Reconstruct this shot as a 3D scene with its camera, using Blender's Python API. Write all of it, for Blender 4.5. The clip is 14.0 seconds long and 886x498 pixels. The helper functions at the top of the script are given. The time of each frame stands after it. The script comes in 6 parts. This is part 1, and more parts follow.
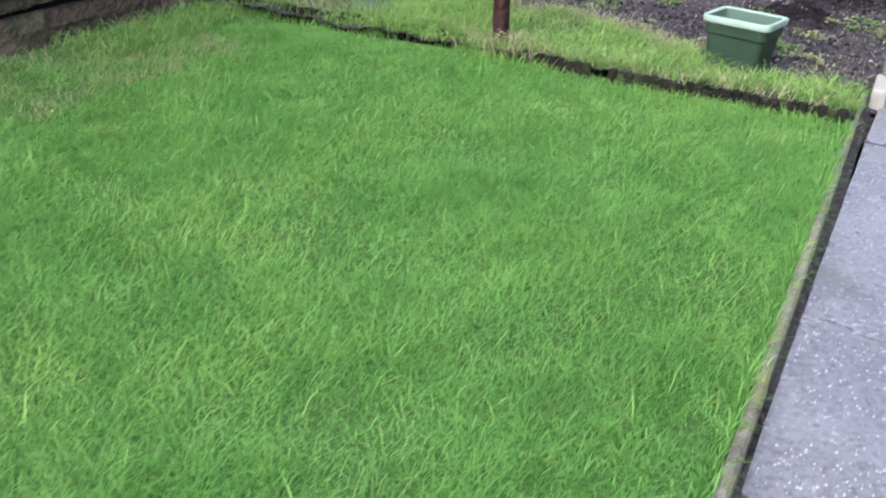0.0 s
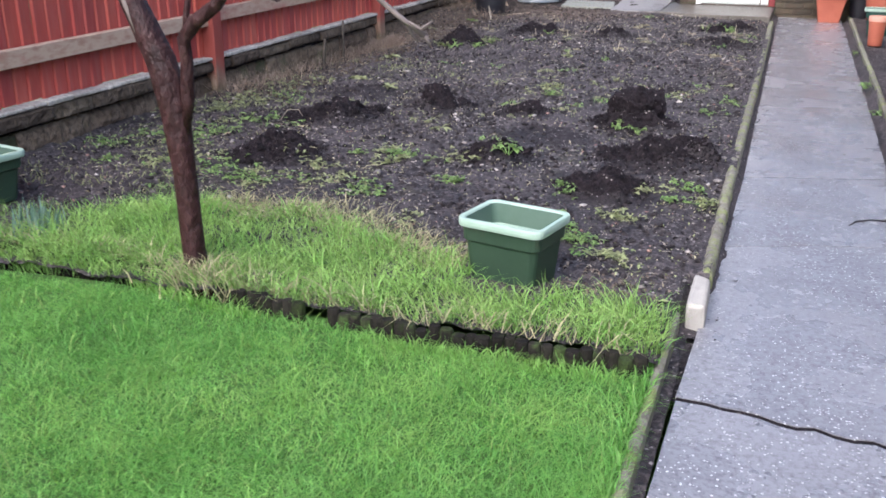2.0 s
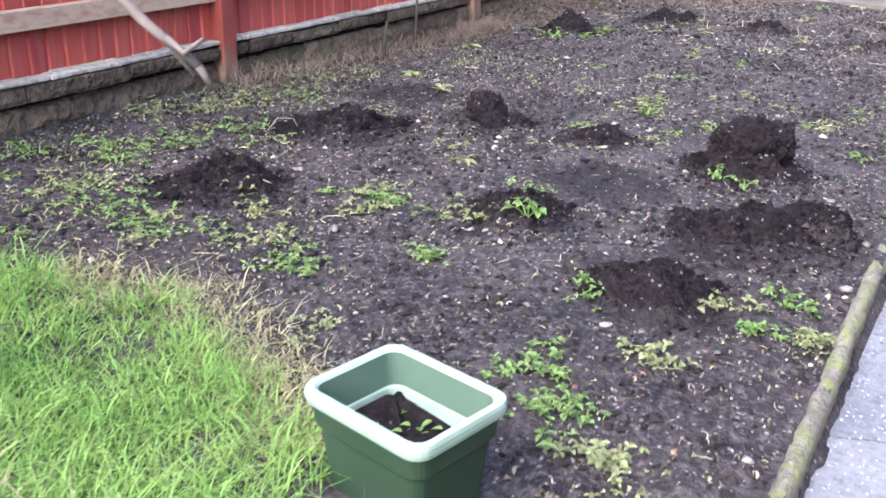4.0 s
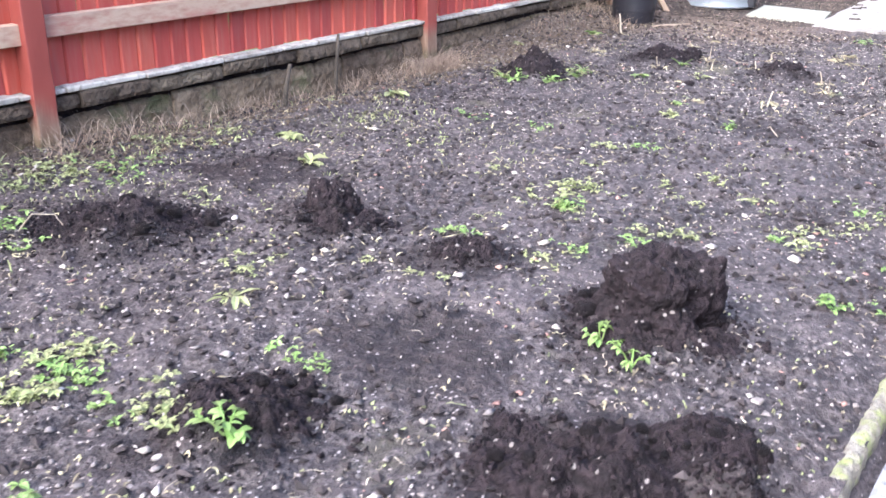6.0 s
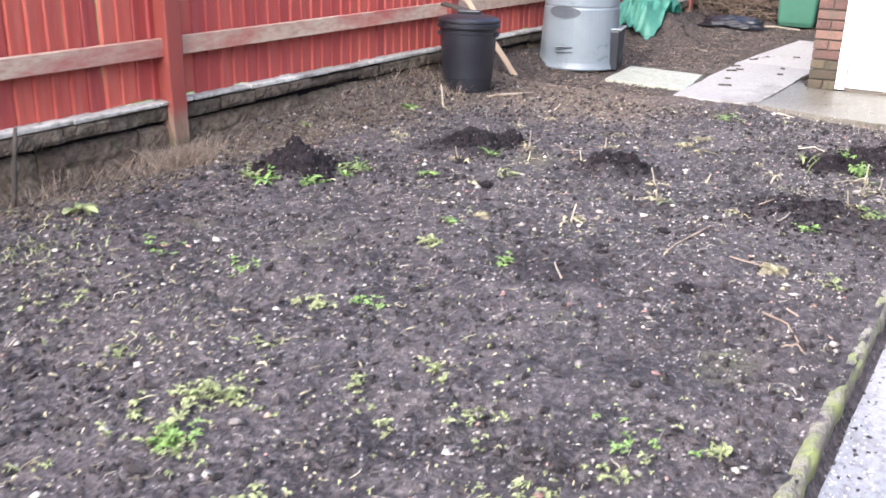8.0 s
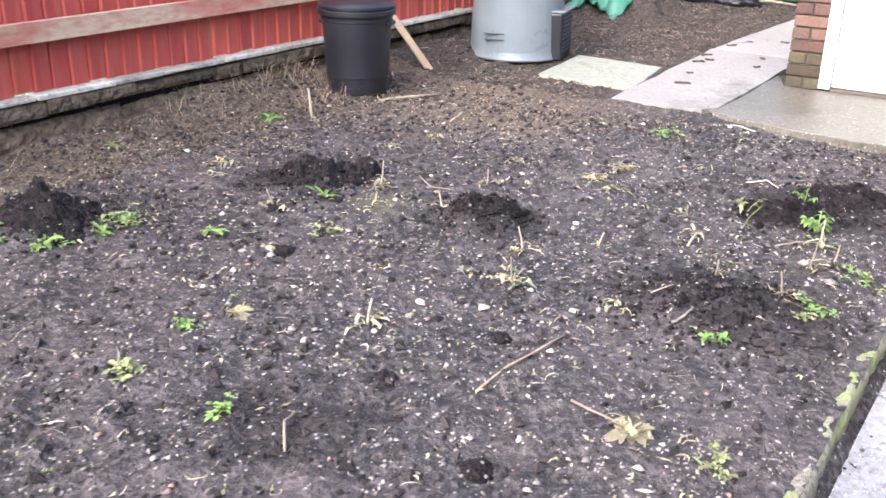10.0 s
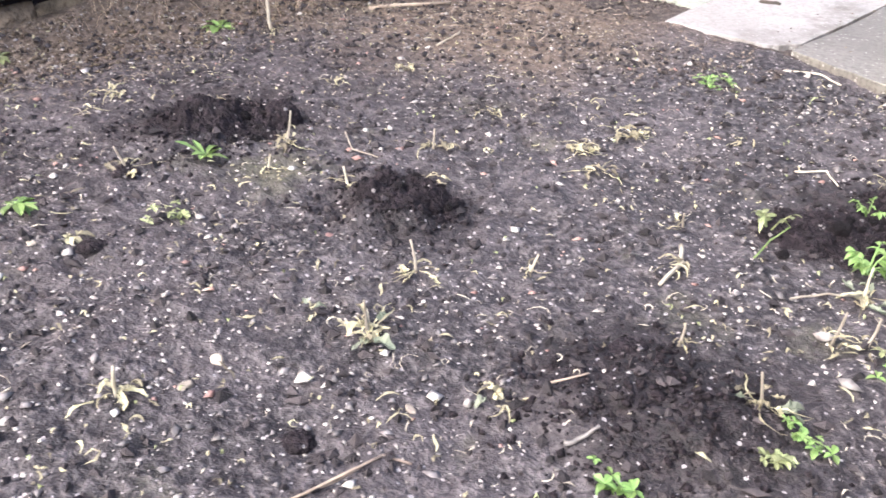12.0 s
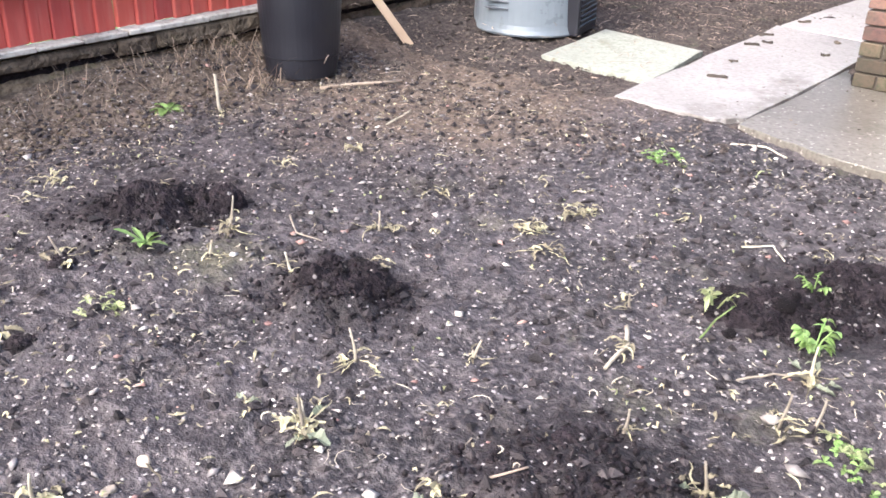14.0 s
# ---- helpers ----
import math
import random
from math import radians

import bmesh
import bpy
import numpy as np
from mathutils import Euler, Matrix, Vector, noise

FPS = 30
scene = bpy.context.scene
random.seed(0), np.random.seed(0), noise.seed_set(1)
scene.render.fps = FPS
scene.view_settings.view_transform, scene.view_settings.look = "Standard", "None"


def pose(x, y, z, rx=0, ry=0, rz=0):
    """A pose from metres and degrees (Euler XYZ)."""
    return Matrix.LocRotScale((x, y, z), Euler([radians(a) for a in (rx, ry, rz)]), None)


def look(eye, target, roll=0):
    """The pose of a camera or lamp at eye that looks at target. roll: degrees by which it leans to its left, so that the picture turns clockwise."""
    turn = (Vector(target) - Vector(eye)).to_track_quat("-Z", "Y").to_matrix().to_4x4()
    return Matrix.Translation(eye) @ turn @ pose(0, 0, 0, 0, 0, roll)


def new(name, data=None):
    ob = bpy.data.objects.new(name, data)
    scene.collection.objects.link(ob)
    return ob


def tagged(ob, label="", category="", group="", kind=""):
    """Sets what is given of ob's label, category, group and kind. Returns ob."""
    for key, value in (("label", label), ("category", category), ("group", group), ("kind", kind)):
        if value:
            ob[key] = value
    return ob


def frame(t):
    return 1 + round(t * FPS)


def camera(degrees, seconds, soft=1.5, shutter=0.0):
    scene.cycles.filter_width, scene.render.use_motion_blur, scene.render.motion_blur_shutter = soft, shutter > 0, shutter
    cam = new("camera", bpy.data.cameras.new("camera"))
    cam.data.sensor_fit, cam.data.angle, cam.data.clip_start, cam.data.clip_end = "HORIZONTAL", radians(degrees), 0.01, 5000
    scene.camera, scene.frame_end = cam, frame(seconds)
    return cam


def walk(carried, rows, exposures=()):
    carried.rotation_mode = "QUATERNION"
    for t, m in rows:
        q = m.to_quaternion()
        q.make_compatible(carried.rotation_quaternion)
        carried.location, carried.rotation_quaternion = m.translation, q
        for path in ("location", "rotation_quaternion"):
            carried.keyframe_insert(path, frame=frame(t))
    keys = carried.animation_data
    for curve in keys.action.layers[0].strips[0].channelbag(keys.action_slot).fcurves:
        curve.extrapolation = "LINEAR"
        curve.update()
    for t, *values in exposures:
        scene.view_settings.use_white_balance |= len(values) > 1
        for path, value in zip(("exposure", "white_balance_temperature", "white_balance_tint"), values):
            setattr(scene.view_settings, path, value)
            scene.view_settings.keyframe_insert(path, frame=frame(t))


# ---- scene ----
cam = camera(50.0, 14.0, soft=1.6, shutter=0.25)
PATH = [
    (0, (-0.042, 0.203, 1.307), (-0.804, 1.808, 0.388), 2.9),
    (0.5, (0.038, 0.499, 1.331), (-0.718, 2.186, 0.568), 3.5),
    (0.8, (0.061, 0.732, 1.317), (-0.719, 2.452, 0.657), 3.6),
    (1, (0.066, 0.901, 1.309), (-0.684, 2.649, 0.688), 3.3),
    (1.3, (0.066, 1.157, 1.309), (-0.594, 2.951, 0.723), 1.0),
    (1.5, (0.065, 1.338, 1.311), (-0.515, 3.152, 0.701), 0.5),
    (1.7, (0.075, 1.536, 1.322), (-0.455, 3.364, 0.708), 1.0),
    (2, (0.097, 1.843, 1.339), (-0.532, 3.611, 0.646), 0.1),
    (2.2, (0.099, 2.039, 1.314), (-0.526, 3.800, 0.602), 0.3),
    (4.3, (0.148, 3.907, 1.236), (-0.821, 5.491, 0.493), 0.6),
    (4.5, (0.156, 4.084, 1.25), (-0.823, 5.668, 0.52), 0.3),
    (5, (0.142, 4.527, 1.229), (-0.84, 6.099, 0.478), 0.6),
    (5.5, (0.163, 4.923, 1.232), (-0.791, 6.511, 0.477), 0.7),
    (5.8, (0.183, 5.216, 1.237), (-0.823, 6.777, 0.494), 0.9),
    (6, (0.208, 5.365, 1.253), (-0.861, 6.882, 0.507), 1.0),
    (6.5, (0.204, 5.78, 1.261), (-0.879, 7.293, 0.526), 1.8),
    (6.7, (0.208, 5.968, 1.262), (-0.822, 7.519, 0.532), 2.3),
    (7, (0.226, 6.268, 1.261), (-0.739, 7.869, 0.55), 3.1),
    (7.5, (0.23, 6.711, 1.271), (-0.758, 8.297, 0.557), 3.2),
    (8, (0.221, 7.137, 1.292), (-0.764, 8.741, 0.617), 1.4),
    (8.5, (0.256, 7.522, 1.295), (-0.725, 9.145, 0.662), 0.8),
    (9, (0.234, 7.923, 1.262), (-0.762, 9.526, 0.6), 1.3),
    (9.2, (0.219, 8.086, 1.273), (-0.778, 9.685, 0.603), 1.4),
    (11.3, (0.24, 9.752, 1.307), (-0.938, 11.066, 0.365), 0.7),
    (11.5, (0.221, 9.864, 1.293), (-0.986, 11.139, 0.335), 0.8),
    (12, (0.153, 10.095, 1.277), (-1.009, 11.38, 0.279), 1.9),
    (12.5, (0.165, 10.156, 1.29), (-0.901, 11.515, 0.282), 3.0),
    (13, (0.171, 10.179, 1.301), (-0.886, 11.584, 0.348), 3.0),
    (13.5, (0.176, 10.188, 1.302), (-0.925, 11.594, 0.402), 2.5),
    (14, (0.172, 10.196, 1.3), (-0.995, 11.567, 0.428), 1.5),
]
EXPOSURES = [(0.0, 1.10, 5750, 11), (2.2, 1.08, 5750, 11), (4.3, 1.90, 5750, 13), (5.0, 2.22, 5750, 12), (6.0, 2.34, 5750, 11), (7.0, 2.20, 5850, 10), (7.5, 2.06, 5900, 10), (8.0, 2.03, 5950, 9), (9.2, 2.02, 6000, 9), (11.3, 2.10, 6050, 9), (14.0, 2.10, 6050, 9)]
walk(cam, [(t, look(eye, target, roll)) for t, eye, target, roll in PATH], EXPOSURES)

# ---------------------------------------------------------------- light: an overcast winter day
world = bpy.data.worlds.new("overcast")
scene.world = world
world.use_nodes = True
wn = world.node_tree
sky = wn.nodes.new("ShaderNodeTexSky")
sky.sky_type = "NISHITA"
sky.sun_disc = False
sky.sun_elevation = radians(48)
sky.sun_rotation = radians(200)
sky.air_density, sky.dust_density, sky.ozone_density = 1.0, 6.0, 1.0
wn.links.new(sky.outputs[0], wn.nodes["Background"].inputs[0])
wn.nodes["Background"].inputs[1].default_value = 0.15
sun = new("sun", bpy.data.lights.new("sun", "SUN"))
sun.data.energy, sun.data.angle, sun.data.color = 1.2, radians(50), (1.0, 0.97, 0.93)
sun.matrix_world = look((2, -4, 6), (0, 4, 0))


# ---------------------------------------------------------------- small tools
def vnoise(x, y, freq, seed=0):
    """Smooth value noise in -1..1 on arrays."""
    x, y = np.asarray(x, float) * freq, np.asarray(y, float) * freq
    xi, yi = np.floor(x).astype(np.int64), np.floor(y).astype(np.int64)
    fx, fy = x - xi, y - yi
    fx, fy = fx * fx * (3 - 2 * fx), fy * fy * (3 - 2 * fy)

    def h(a, b):
        n = (a * 374761393 + b * 668265263 + seed * 1442695041) & 0xFFFFFFFF
        n = ((n ^ (n >> 13)) * 1274126177) & 0xFFFFFFFF
        return ((n ^ (n >> 16)) & 0xFFFF) / 32767.5 - 1
    a = h(xi, yi) * (1 - fx) + h(xi + 1, yi) * fx
    b = h(xi, yi + 1) * (1 - fx) + h(xi + 1, yi + 1) * fx
    return a * (1 - fy) + b * fy


def smooth(a, b, v):
    s = np.clip((np.asarray(v, float) - a) / (b - a), 0, 1)
    return s * s * (3 - 2 * s)


def thing(name, at=(0, 0, 0), label="", category="", group="", kind="", turn=0):
    ob = new(name)
    ob.empty_display_size = 0.1
    ob.matrix_world = pose(*at, 0, 0, turn)
    return tagged(ob, label, category, group, kind)


def mesh_of(bm, name, smoothed=False):
    me = bpy.data.meshes.new(name)
    bm.normal_update()
    bm.to_mesh(me)
    bm.free()
    if smoothed:
        me.polygons.foreach_set("use_smooth", [True] * len(me.polygons))
    return me


def part(name, bm, material, parent=None, label="", smoothed=False):
    me = bm if isinstance(bm, bpy.types.Mesh) else mesh_of(bm, name, smoothed)
    if material and not me.materials:
        me.materials.append(material)
    ob = new(name, me)
    ob.parent = parent
    return tagged(ob, label)


def raw(name, verts, faces, material, smoothed=False):
    me = bpy.data.meshes.new(name)
    me.from_pydata(np.asarray(verts).tolist() if len(verts) else [], [], faces if isinstance(faces, list) else faces.tolist())
    me.update()
    if smoothed:
        me.polygons.foreach_set("use_smooth", [True] * len(me.polygons))
    me.materials.append(material)
    return me


def box(bm, x0, x1, y0, y1, z0, z1, bevel=0.0, wobble=0.0, segments=1):
    """A box with softened, slightly uneven edges, added to bm."""
    vs = [bm.verts.new((x, y, z)) for x in (x0, x1) for y in (y0, y1) for z in (z0, z1)]
    if wobble:
        for v in vs:
            v.co += Vector((random.uniform(-1, 1), random.uniform(-1, 1), random.uniform(-1, 1))) * wobble
    fs = [bm.faces.new([vs[i] for i in f]) for f in ((0, 1, 3, 2), (4, 6, 7, 5), (0, 4, 5, 1), (2, 3, 7, 6), (0, 2, 6, 4), (1, 5, 7, 3))]
    if bevel:
        es = list({e for f in fs for e in f.edges})
        bmesh.ops.bevel(bm, geom=es, offset=bevel, segments=segments, affect="EDGES", profile=0.5)
    return bm


def boxes(*args, **kw):
    return box(bmesh.new(), *args, **kw)


def loft(bm, loops, close_first=False, close_last=False):
    """Skin a row of closed loops of equal count."""
    rings = [[bm.verts.new(p) for p in lp] for lp in loops]
    n = len(rings[0])
    for a, b in zip(rings, rings[1:]):
        for i in range(n):
            bm.faces.new((a[i], a[(i + 1) % n], b[(i + 1) % n], b[i]))
    if close_first:
        bm.faces.new(list(reversed(rings[0])))
    if close_last:
        bm.faces.new(rings[-1])
    return bm


def circle(r, z, n=40, cx=0, cy=0, sx=1, sy=1):
    return [(cx + r * sx * math.cos(2 * math.pi * i / n), cy + r * sy * math.sin(2 * math.pi * i / n), z) for i in range(n)]


def rounded(w, d, z, c, n=5):
    """A rounded rectangle as a loop."""
    pts = []
    for q, (sx, sy) in enumerate(((1, 1), (-1, 1), (-1, -1), (1, -1))):
        for i in range(n + 1):
            a = math.pi / 2 * (q + i / n)
            pts.append((sx * (w / 2 - c) + c * math.cos(a), sy * (d / 2 - c) + c * math.sin(a), z))
    return pts


def lathe(bm, profile, n=40, close_first=True, close_last=False):
    return loft(bm, [circle(r, z, n) for r, z in profile], close_first, close_last)


def tube(bm, points, radii, n=6, rough=0.0):
    """A tapering tube along points."""
    pts = [Vector(p) for p in points]
    loops = []
    up = Vector((0.3, 0.9, 0.2)).normalized()
    for i, p in enumerate(pts):
        d = (pts[min(i + 1, len(pts) - 1)] - pts[max(i - 1, 0)]).normalized()
        a = d.cross(up).normalized()
        b = d.cross(a)
        r = radii[i] if isinstance(radii, (list, tuple)) else radii
        loops.append([p + (a * math.cos(2 * math.pi * k / n) + b * math.sin(2 * math.pi * k / n)) * r * (1 + rough * random.uniform(-1, 1)) for k in range(n)])
    return loft(bm, loops, True, True)


# ---------------------------------------------------------------- materials
def material(name, colours, scale=6.0, grain=80.0, rough=0.8, bump=0.3, bump_size=0.01, piece=0.0, metal=0.0, stretch=(1, 1, 1),
             specks=None, stain=None, sheen=None, spec=0.5, contrast=1.0, through_light=0.0, mask=None):
    """A two-scale procedural surface: broad patches and fine grain of colours[0..2], relief, and where wanted pale specks or stains."""
    m = bpy.data.materials.new(name)
    m.use_nodes = True
    nt = m.node_tree
    N, L = nt.nodes, nt.links
    bsdf = N["Principled BSDF"]
    co = N.new("ShaderNodeTexCoord")
    mp = N.new("ShaderNodeMapping")
    mp.inputs["Scale"].default_value = stretch
    L.new(co.outputs["Object"], mp.inputs[0])
    info = N.new("ShaderNodeObjectInfo")
    geo = N.new("ShaderNodeNewGeometry")
    rnd = N.new("ShaderNodeMath")
    rnd.operation = "ADD"
    L.new(info.outputs["Random"], rnd.inputs[0])
    L.new(geo.outputs["Random Per Island"], rnd.inputs[1])
    w = N.new("ShaderNodeMath")
    w.operation = "MULTIPLY"
    w.inputs[1].default_value = 37.0
    L.new(info.outputs["Random"], w.inputs[0])

    def noise_node(sc, detail=4.0, roughness=0.6):
        n = N.new("ShaderNodeTexNoise")
        n.noise_dimensions = "4D"
        n.inputs["Scale"].default_value, n.inputs["Detail"].default_value, n.inputs["Roughness"].default_value = sc, detail, roughness
        L.new(mp.outputs[0], n.inputs["Vector"])
        L.new(w.outputs[0], n.inputs["W"])
        return n

    def ramp(src, a, b):
        r = N.new("ShaderNodeMapRange")
        r.inputs[1].default_value, r.inputs[2].default_value = a, b
        L.new(src, r.inputs[0])
        return r.outputs[0]

    def mix(fac, a, b):
        x = N.new("ShaderNodeMix")
        x.data_type = "RGBA"
        for sock, v in ((x.inputs["Factor"], fac), (x.inputs[6], a), (x.inputs[7], b)):
            if isinstance(v, bpy.types.NodeSocket):
                L.new(v, sock)
            else:
                sock.default_value = v if isinstance(v, float) else (*v, 1)
        return x.outputs[2]
    broad, fine = noise_node(scale, 5), noise_node(grain, 3)
    spread = 0.22 / contrast
    col = mix(ramp(broad.outputs[0], 0.5 - spread, 0.5 + spread), colours[0], colours[1])
    if len(colours) > 2:
        col = mix(ramp(fine.outputs[0], 0.45, 0.72), col, colours[2])
    if stain:
        s = noise_node(stain[1], 6, 0.7)
        col = mix(ramp(s.outputs[0], stain[2], stain[2] + 0.12), col, stain[0])
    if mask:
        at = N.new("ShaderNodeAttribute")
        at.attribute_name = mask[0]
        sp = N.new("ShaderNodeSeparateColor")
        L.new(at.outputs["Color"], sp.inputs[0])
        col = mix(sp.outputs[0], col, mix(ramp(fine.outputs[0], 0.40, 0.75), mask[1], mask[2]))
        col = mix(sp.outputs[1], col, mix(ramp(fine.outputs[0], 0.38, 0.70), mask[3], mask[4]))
    if specks:
        v = N.new("ShaderNodeTexVoronoi")
        v.inputs["Scale"].default_value = specks[1]
        L.new(mp.outputs[0], v.inputs["Vector"])
        sep = N.new("ShaderNodeSeparateColor")
        L.new(v.outputs["Color"], sep.inputs[0])
        pick = N.new("ShaderNodeMath")
        pick.operation = "GREATER_THAN"
        pick.inputs[1].default_value = specks[2]
        L.new(sep.outputs[0], pick.inputs[0])
        near = N.new("ShaderNodeMath")
        near.operation = "LESS_THAN"
        size = N.new("ShaderNodeMapRange")
        size.inputs[3].default_value, size.inputs[4].default_value = 0.12, 0.55
        L.new(sep.outputs[1], size.inputs[0])
        L.new(size.outputs[0], near.inputs[1])
        L.new(v.outputs["Distance"], near.inputs[0])
        both = N.new("ShaderNodeMath")
        both.operation = "MULTIPLY"
        L.new(pick.outputs[0], both.inputs[0])
        L.new(near.outputs[0], both.inputs[1])
        col = mix(both.outputs[0], col, specks[0])
    if piece:
        hs = N.new("ShaderNodeHueSaturation")
        fr = N.new("ShaderNodeMath")
        fr.operation = "FRACT"
        L.new(rnd.outputs[0], fr.inputs[0])
        v = N.new("ShaderNodeMapRange")
        v.inputs[3].default_value, v.inputs[4].default_value = 1 - piece, 1 + piece
        L.new(fr.outputs[0], v.inputs[0])
        L.new(v.outputs[0], hs.inputs["Value"])
        h = N.new("ShaderNodeMath")
        h.operation = "MULTIPLY_ADD"
        h.inputs[1].default_value, h.inputs[2].default_value = 0.05 * piece, 0.5 - 0.025 * piece
        L.new(fr.outputs[0], h.inputs[0])
        L.new(h.outputs[0], hs.inputs["Hue"])
        L.new(col, hs.inputs["Color"])
        col = hs.outputs[0]
    L.new(col, bsdf.inputs["Base Color"])
    rr = N.new("ShaderNodeMapRange")
    rr.inputs[3].default_value, rr.inputs[4].default_value = max(0.05, rough - 0.12), min(1.0, rough + 0.12)
    L.new(broad.outputs[0], rr.inputs[0])
    L.new(rr.outputs[0], bsdf.inputs["Roughness"])
    bsdf.inputs["Metallic"].default_value = metal
    bsdf.inputs["Specular IOR Level"].default_value = spec
    if bump:
        b = N.new("ShaderNodeBump")
        b.inputs["Strength"].default_value, b.inputs["Distance"].default_value = bump, bump_size
        L.new(fine.outputs[0], b.inputs["Height"])
        L.new(b.outputs[0], bsdf.inputs["Normal"])
    if through_light:
        tr = N.new("ShaderNodeBsdfTranslucent")
        L.new(col, tr.inputs[0])
        ms = N.new("ShaderNodeMixShader")
        ms.inputs[0].default_value = through_light
        L.new(bsdf.outputs[0], ms.inputs[1])
        L.new(tr.outputs[0], ms.inputs[2])
        L.new(ms.outputs[0], N["Material Output"].inputs[0])
    return m


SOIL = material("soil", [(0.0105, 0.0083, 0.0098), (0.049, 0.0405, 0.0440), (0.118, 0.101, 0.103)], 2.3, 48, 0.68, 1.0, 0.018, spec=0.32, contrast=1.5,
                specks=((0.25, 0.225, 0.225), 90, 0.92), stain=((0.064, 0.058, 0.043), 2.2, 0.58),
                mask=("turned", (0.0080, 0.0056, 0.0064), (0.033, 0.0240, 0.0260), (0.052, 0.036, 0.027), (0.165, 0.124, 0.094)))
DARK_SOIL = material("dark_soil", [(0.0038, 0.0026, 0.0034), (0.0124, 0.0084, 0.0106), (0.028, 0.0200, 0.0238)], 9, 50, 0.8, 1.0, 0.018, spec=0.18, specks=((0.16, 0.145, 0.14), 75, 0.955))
CRUMB = material("soil_crumbs", [(0.013, 0.0105, 0.0115), (0.050, 0.0415, 0.0435)], 20, 90, 0.8, 0.5, 0.01, piece=0.5, spec=0.2)
STONE = material("pale_stones", [(0.17, 0.148, 0.138), (0.44, 0.40, 0.37)], 40, 200, 0.6, 0.2, 0.003, piece=0.6)
MID_STONE = material("dull_stones", [(0.115, 0.100, 0.096), (0.34, 0.305, 0.285)], 40, 200, 0.6, 0.2, 0.003, piece=0.6)
BUFF_STONE = material("buff_stones", [(0.22, 0.18, 0.145), (0.34, 0.29, 0.235)], 30, 150, 0.7, 0.3, 0.003, piece=0.2)
GREY_STONE = material("grey_stones", [(0.075, 0.066, 0.068), (0.17, 0.152, 0.15)], 40, 200, 0.65, 0.3, 0.003, piece=0.5)
PINK_STONE = material("pinkish_stones", [(0.19, 0.105, 0.090), (0.33, 0.20, 0.17)], 40, 200, 0.65, 0.3, 0.003, piece=0.4)
LITTER_SOIL = material("leaf_litter_soil", [(0.022, 0.0168, 0.0165), (0.062, 0.049, 0.044), (0.115, 0.093, 0.080)], 4, 45, 0.9, 0.9, 0.02, spec=0.2, stain=((0.062, 0.065, 0.036), 3, 0.60))
LITTER = material("leaf_litter", [(0.062, 0.044, 0.034), (0.185, 0.146, 0.115)], 6, 40, 0.85, 0.0, piece=0.6)
TURF = material("turf", [(0.035, 0.105, 0.014), (0.065, 0.165, 0.024), (0.06, 0.09, 0.022)], 3, 60, 0.9, 0.6, 0.02)
GRASS = material("lawn_grass", [(0.132, 0.335, 0.060), (0.265, 0.510, 0.132)], 4.0, 30, 0.5, 0.0, piece=0.28, through_light=0.48)
YELLOW_GRASS = material("yellowish_lawn_grass", [(0.20, 0.42, 0.080), (0.35, 0.56, 0.155)], 4.5, 30, 0.5, 0.0, piece=0.3, through_light=0.48)
LONG_GRASS = material("long_grass", [(0.155, 0.325, 0.056), (0.33, 0.485, 0.138)], 5, 30, 0.55, 0.0, piece=0.4, through_light=0.35)
DRY_GRASS = material("dry_grass", [(0.31, 0.28, 0.15), (0.46, 0.42, 0.26)], 5, 30, 0.7, 0.0, piece=0.35, through_light=0.25)
RUSTY_GRASS = material("withered_grass", [(0.22, 0.155, 0.115), (0.40, 0.305, 0.235)], 5, 30, 0.75, 0.0, piece=0.45, through_light=0.2)
WEED = material("weed_leaf", [(0.12, 0.215, 0.050), (0.24, 0.335, 0.115)], 14, 60, 0.5, 0.2, 0.002, piece=0.4, through_light=0.3)
PALE_WEED = material("pale_weed_leaf", [(0.17, 0.205, 0.080), (0.32, 0.335, 0.175)], 14, 60, 0.55, 0.2, 0.002, piece=0.45, through_light=0.3)
WITHERED = material("withered_leaf", [(0.150, 0.128, 0.076), (0.42, 0.375, 0.245)], 18, 70, 0.7, 0.4, 0.004, piece=0.65, through_light=0.2)
GREY_LEAF = material("grey_green_dead_leaf", [(0.095, 0.110, 0.070), (0.20, 0.215, 0.155)], 14, 60, 0.6, 0.4, 0.004, piece=0.3, through_light=0.2)
STRAW = material("straw_stem", [(0.22, 0.185, 0.138), (0.44, 0.39, 0.31)], 30, 120, 0.75, 0.3, 0.002, piece=0.45)
BRUSH = material("brown_brushwood", [(0.085, 0.055, 0.038), (0.19, 0.135, 0.095)], 20, 90, 0.8, 0.4, 0.003, piece=0.4)
TWIG = material("twig", [(0.19, 0.14, 0.108), (0.33, 0.26, 0.205)], 20, 90, 0.8, 0.4, 0.003, piece=0.3)
BARK = material("bark", [(0.012, 0.0040, 0.0044), (0.040, 0.0125, 0.0128), (0.062, 0.027, 0.026)], 11, 38, 0.6, 1.0, 0.02, stretch=(1, 1, 0.6), spec=0.3,
                stain=((0.115, 0.078, 0.073), 14, 0.66))
PALE_BARK = material("pale_bark", [(0.11, 0.085, 0.078), (0.21, 0.17, 0.155)], 14, 60, 0.75, 0.6, 0.005)
RED_BOARD = material("red_board", [(0.37, 0.054, 0.040), (0.50, 0.090, 0.068), (0.44, 0.108, 0.082)], 2.5, 40, 0.65, 0.5, 0.005, stretch=(1, 1, 0.10), piece=0.19,
                     stain=((0.44, 0.17, 0.12), 7, 0.66))
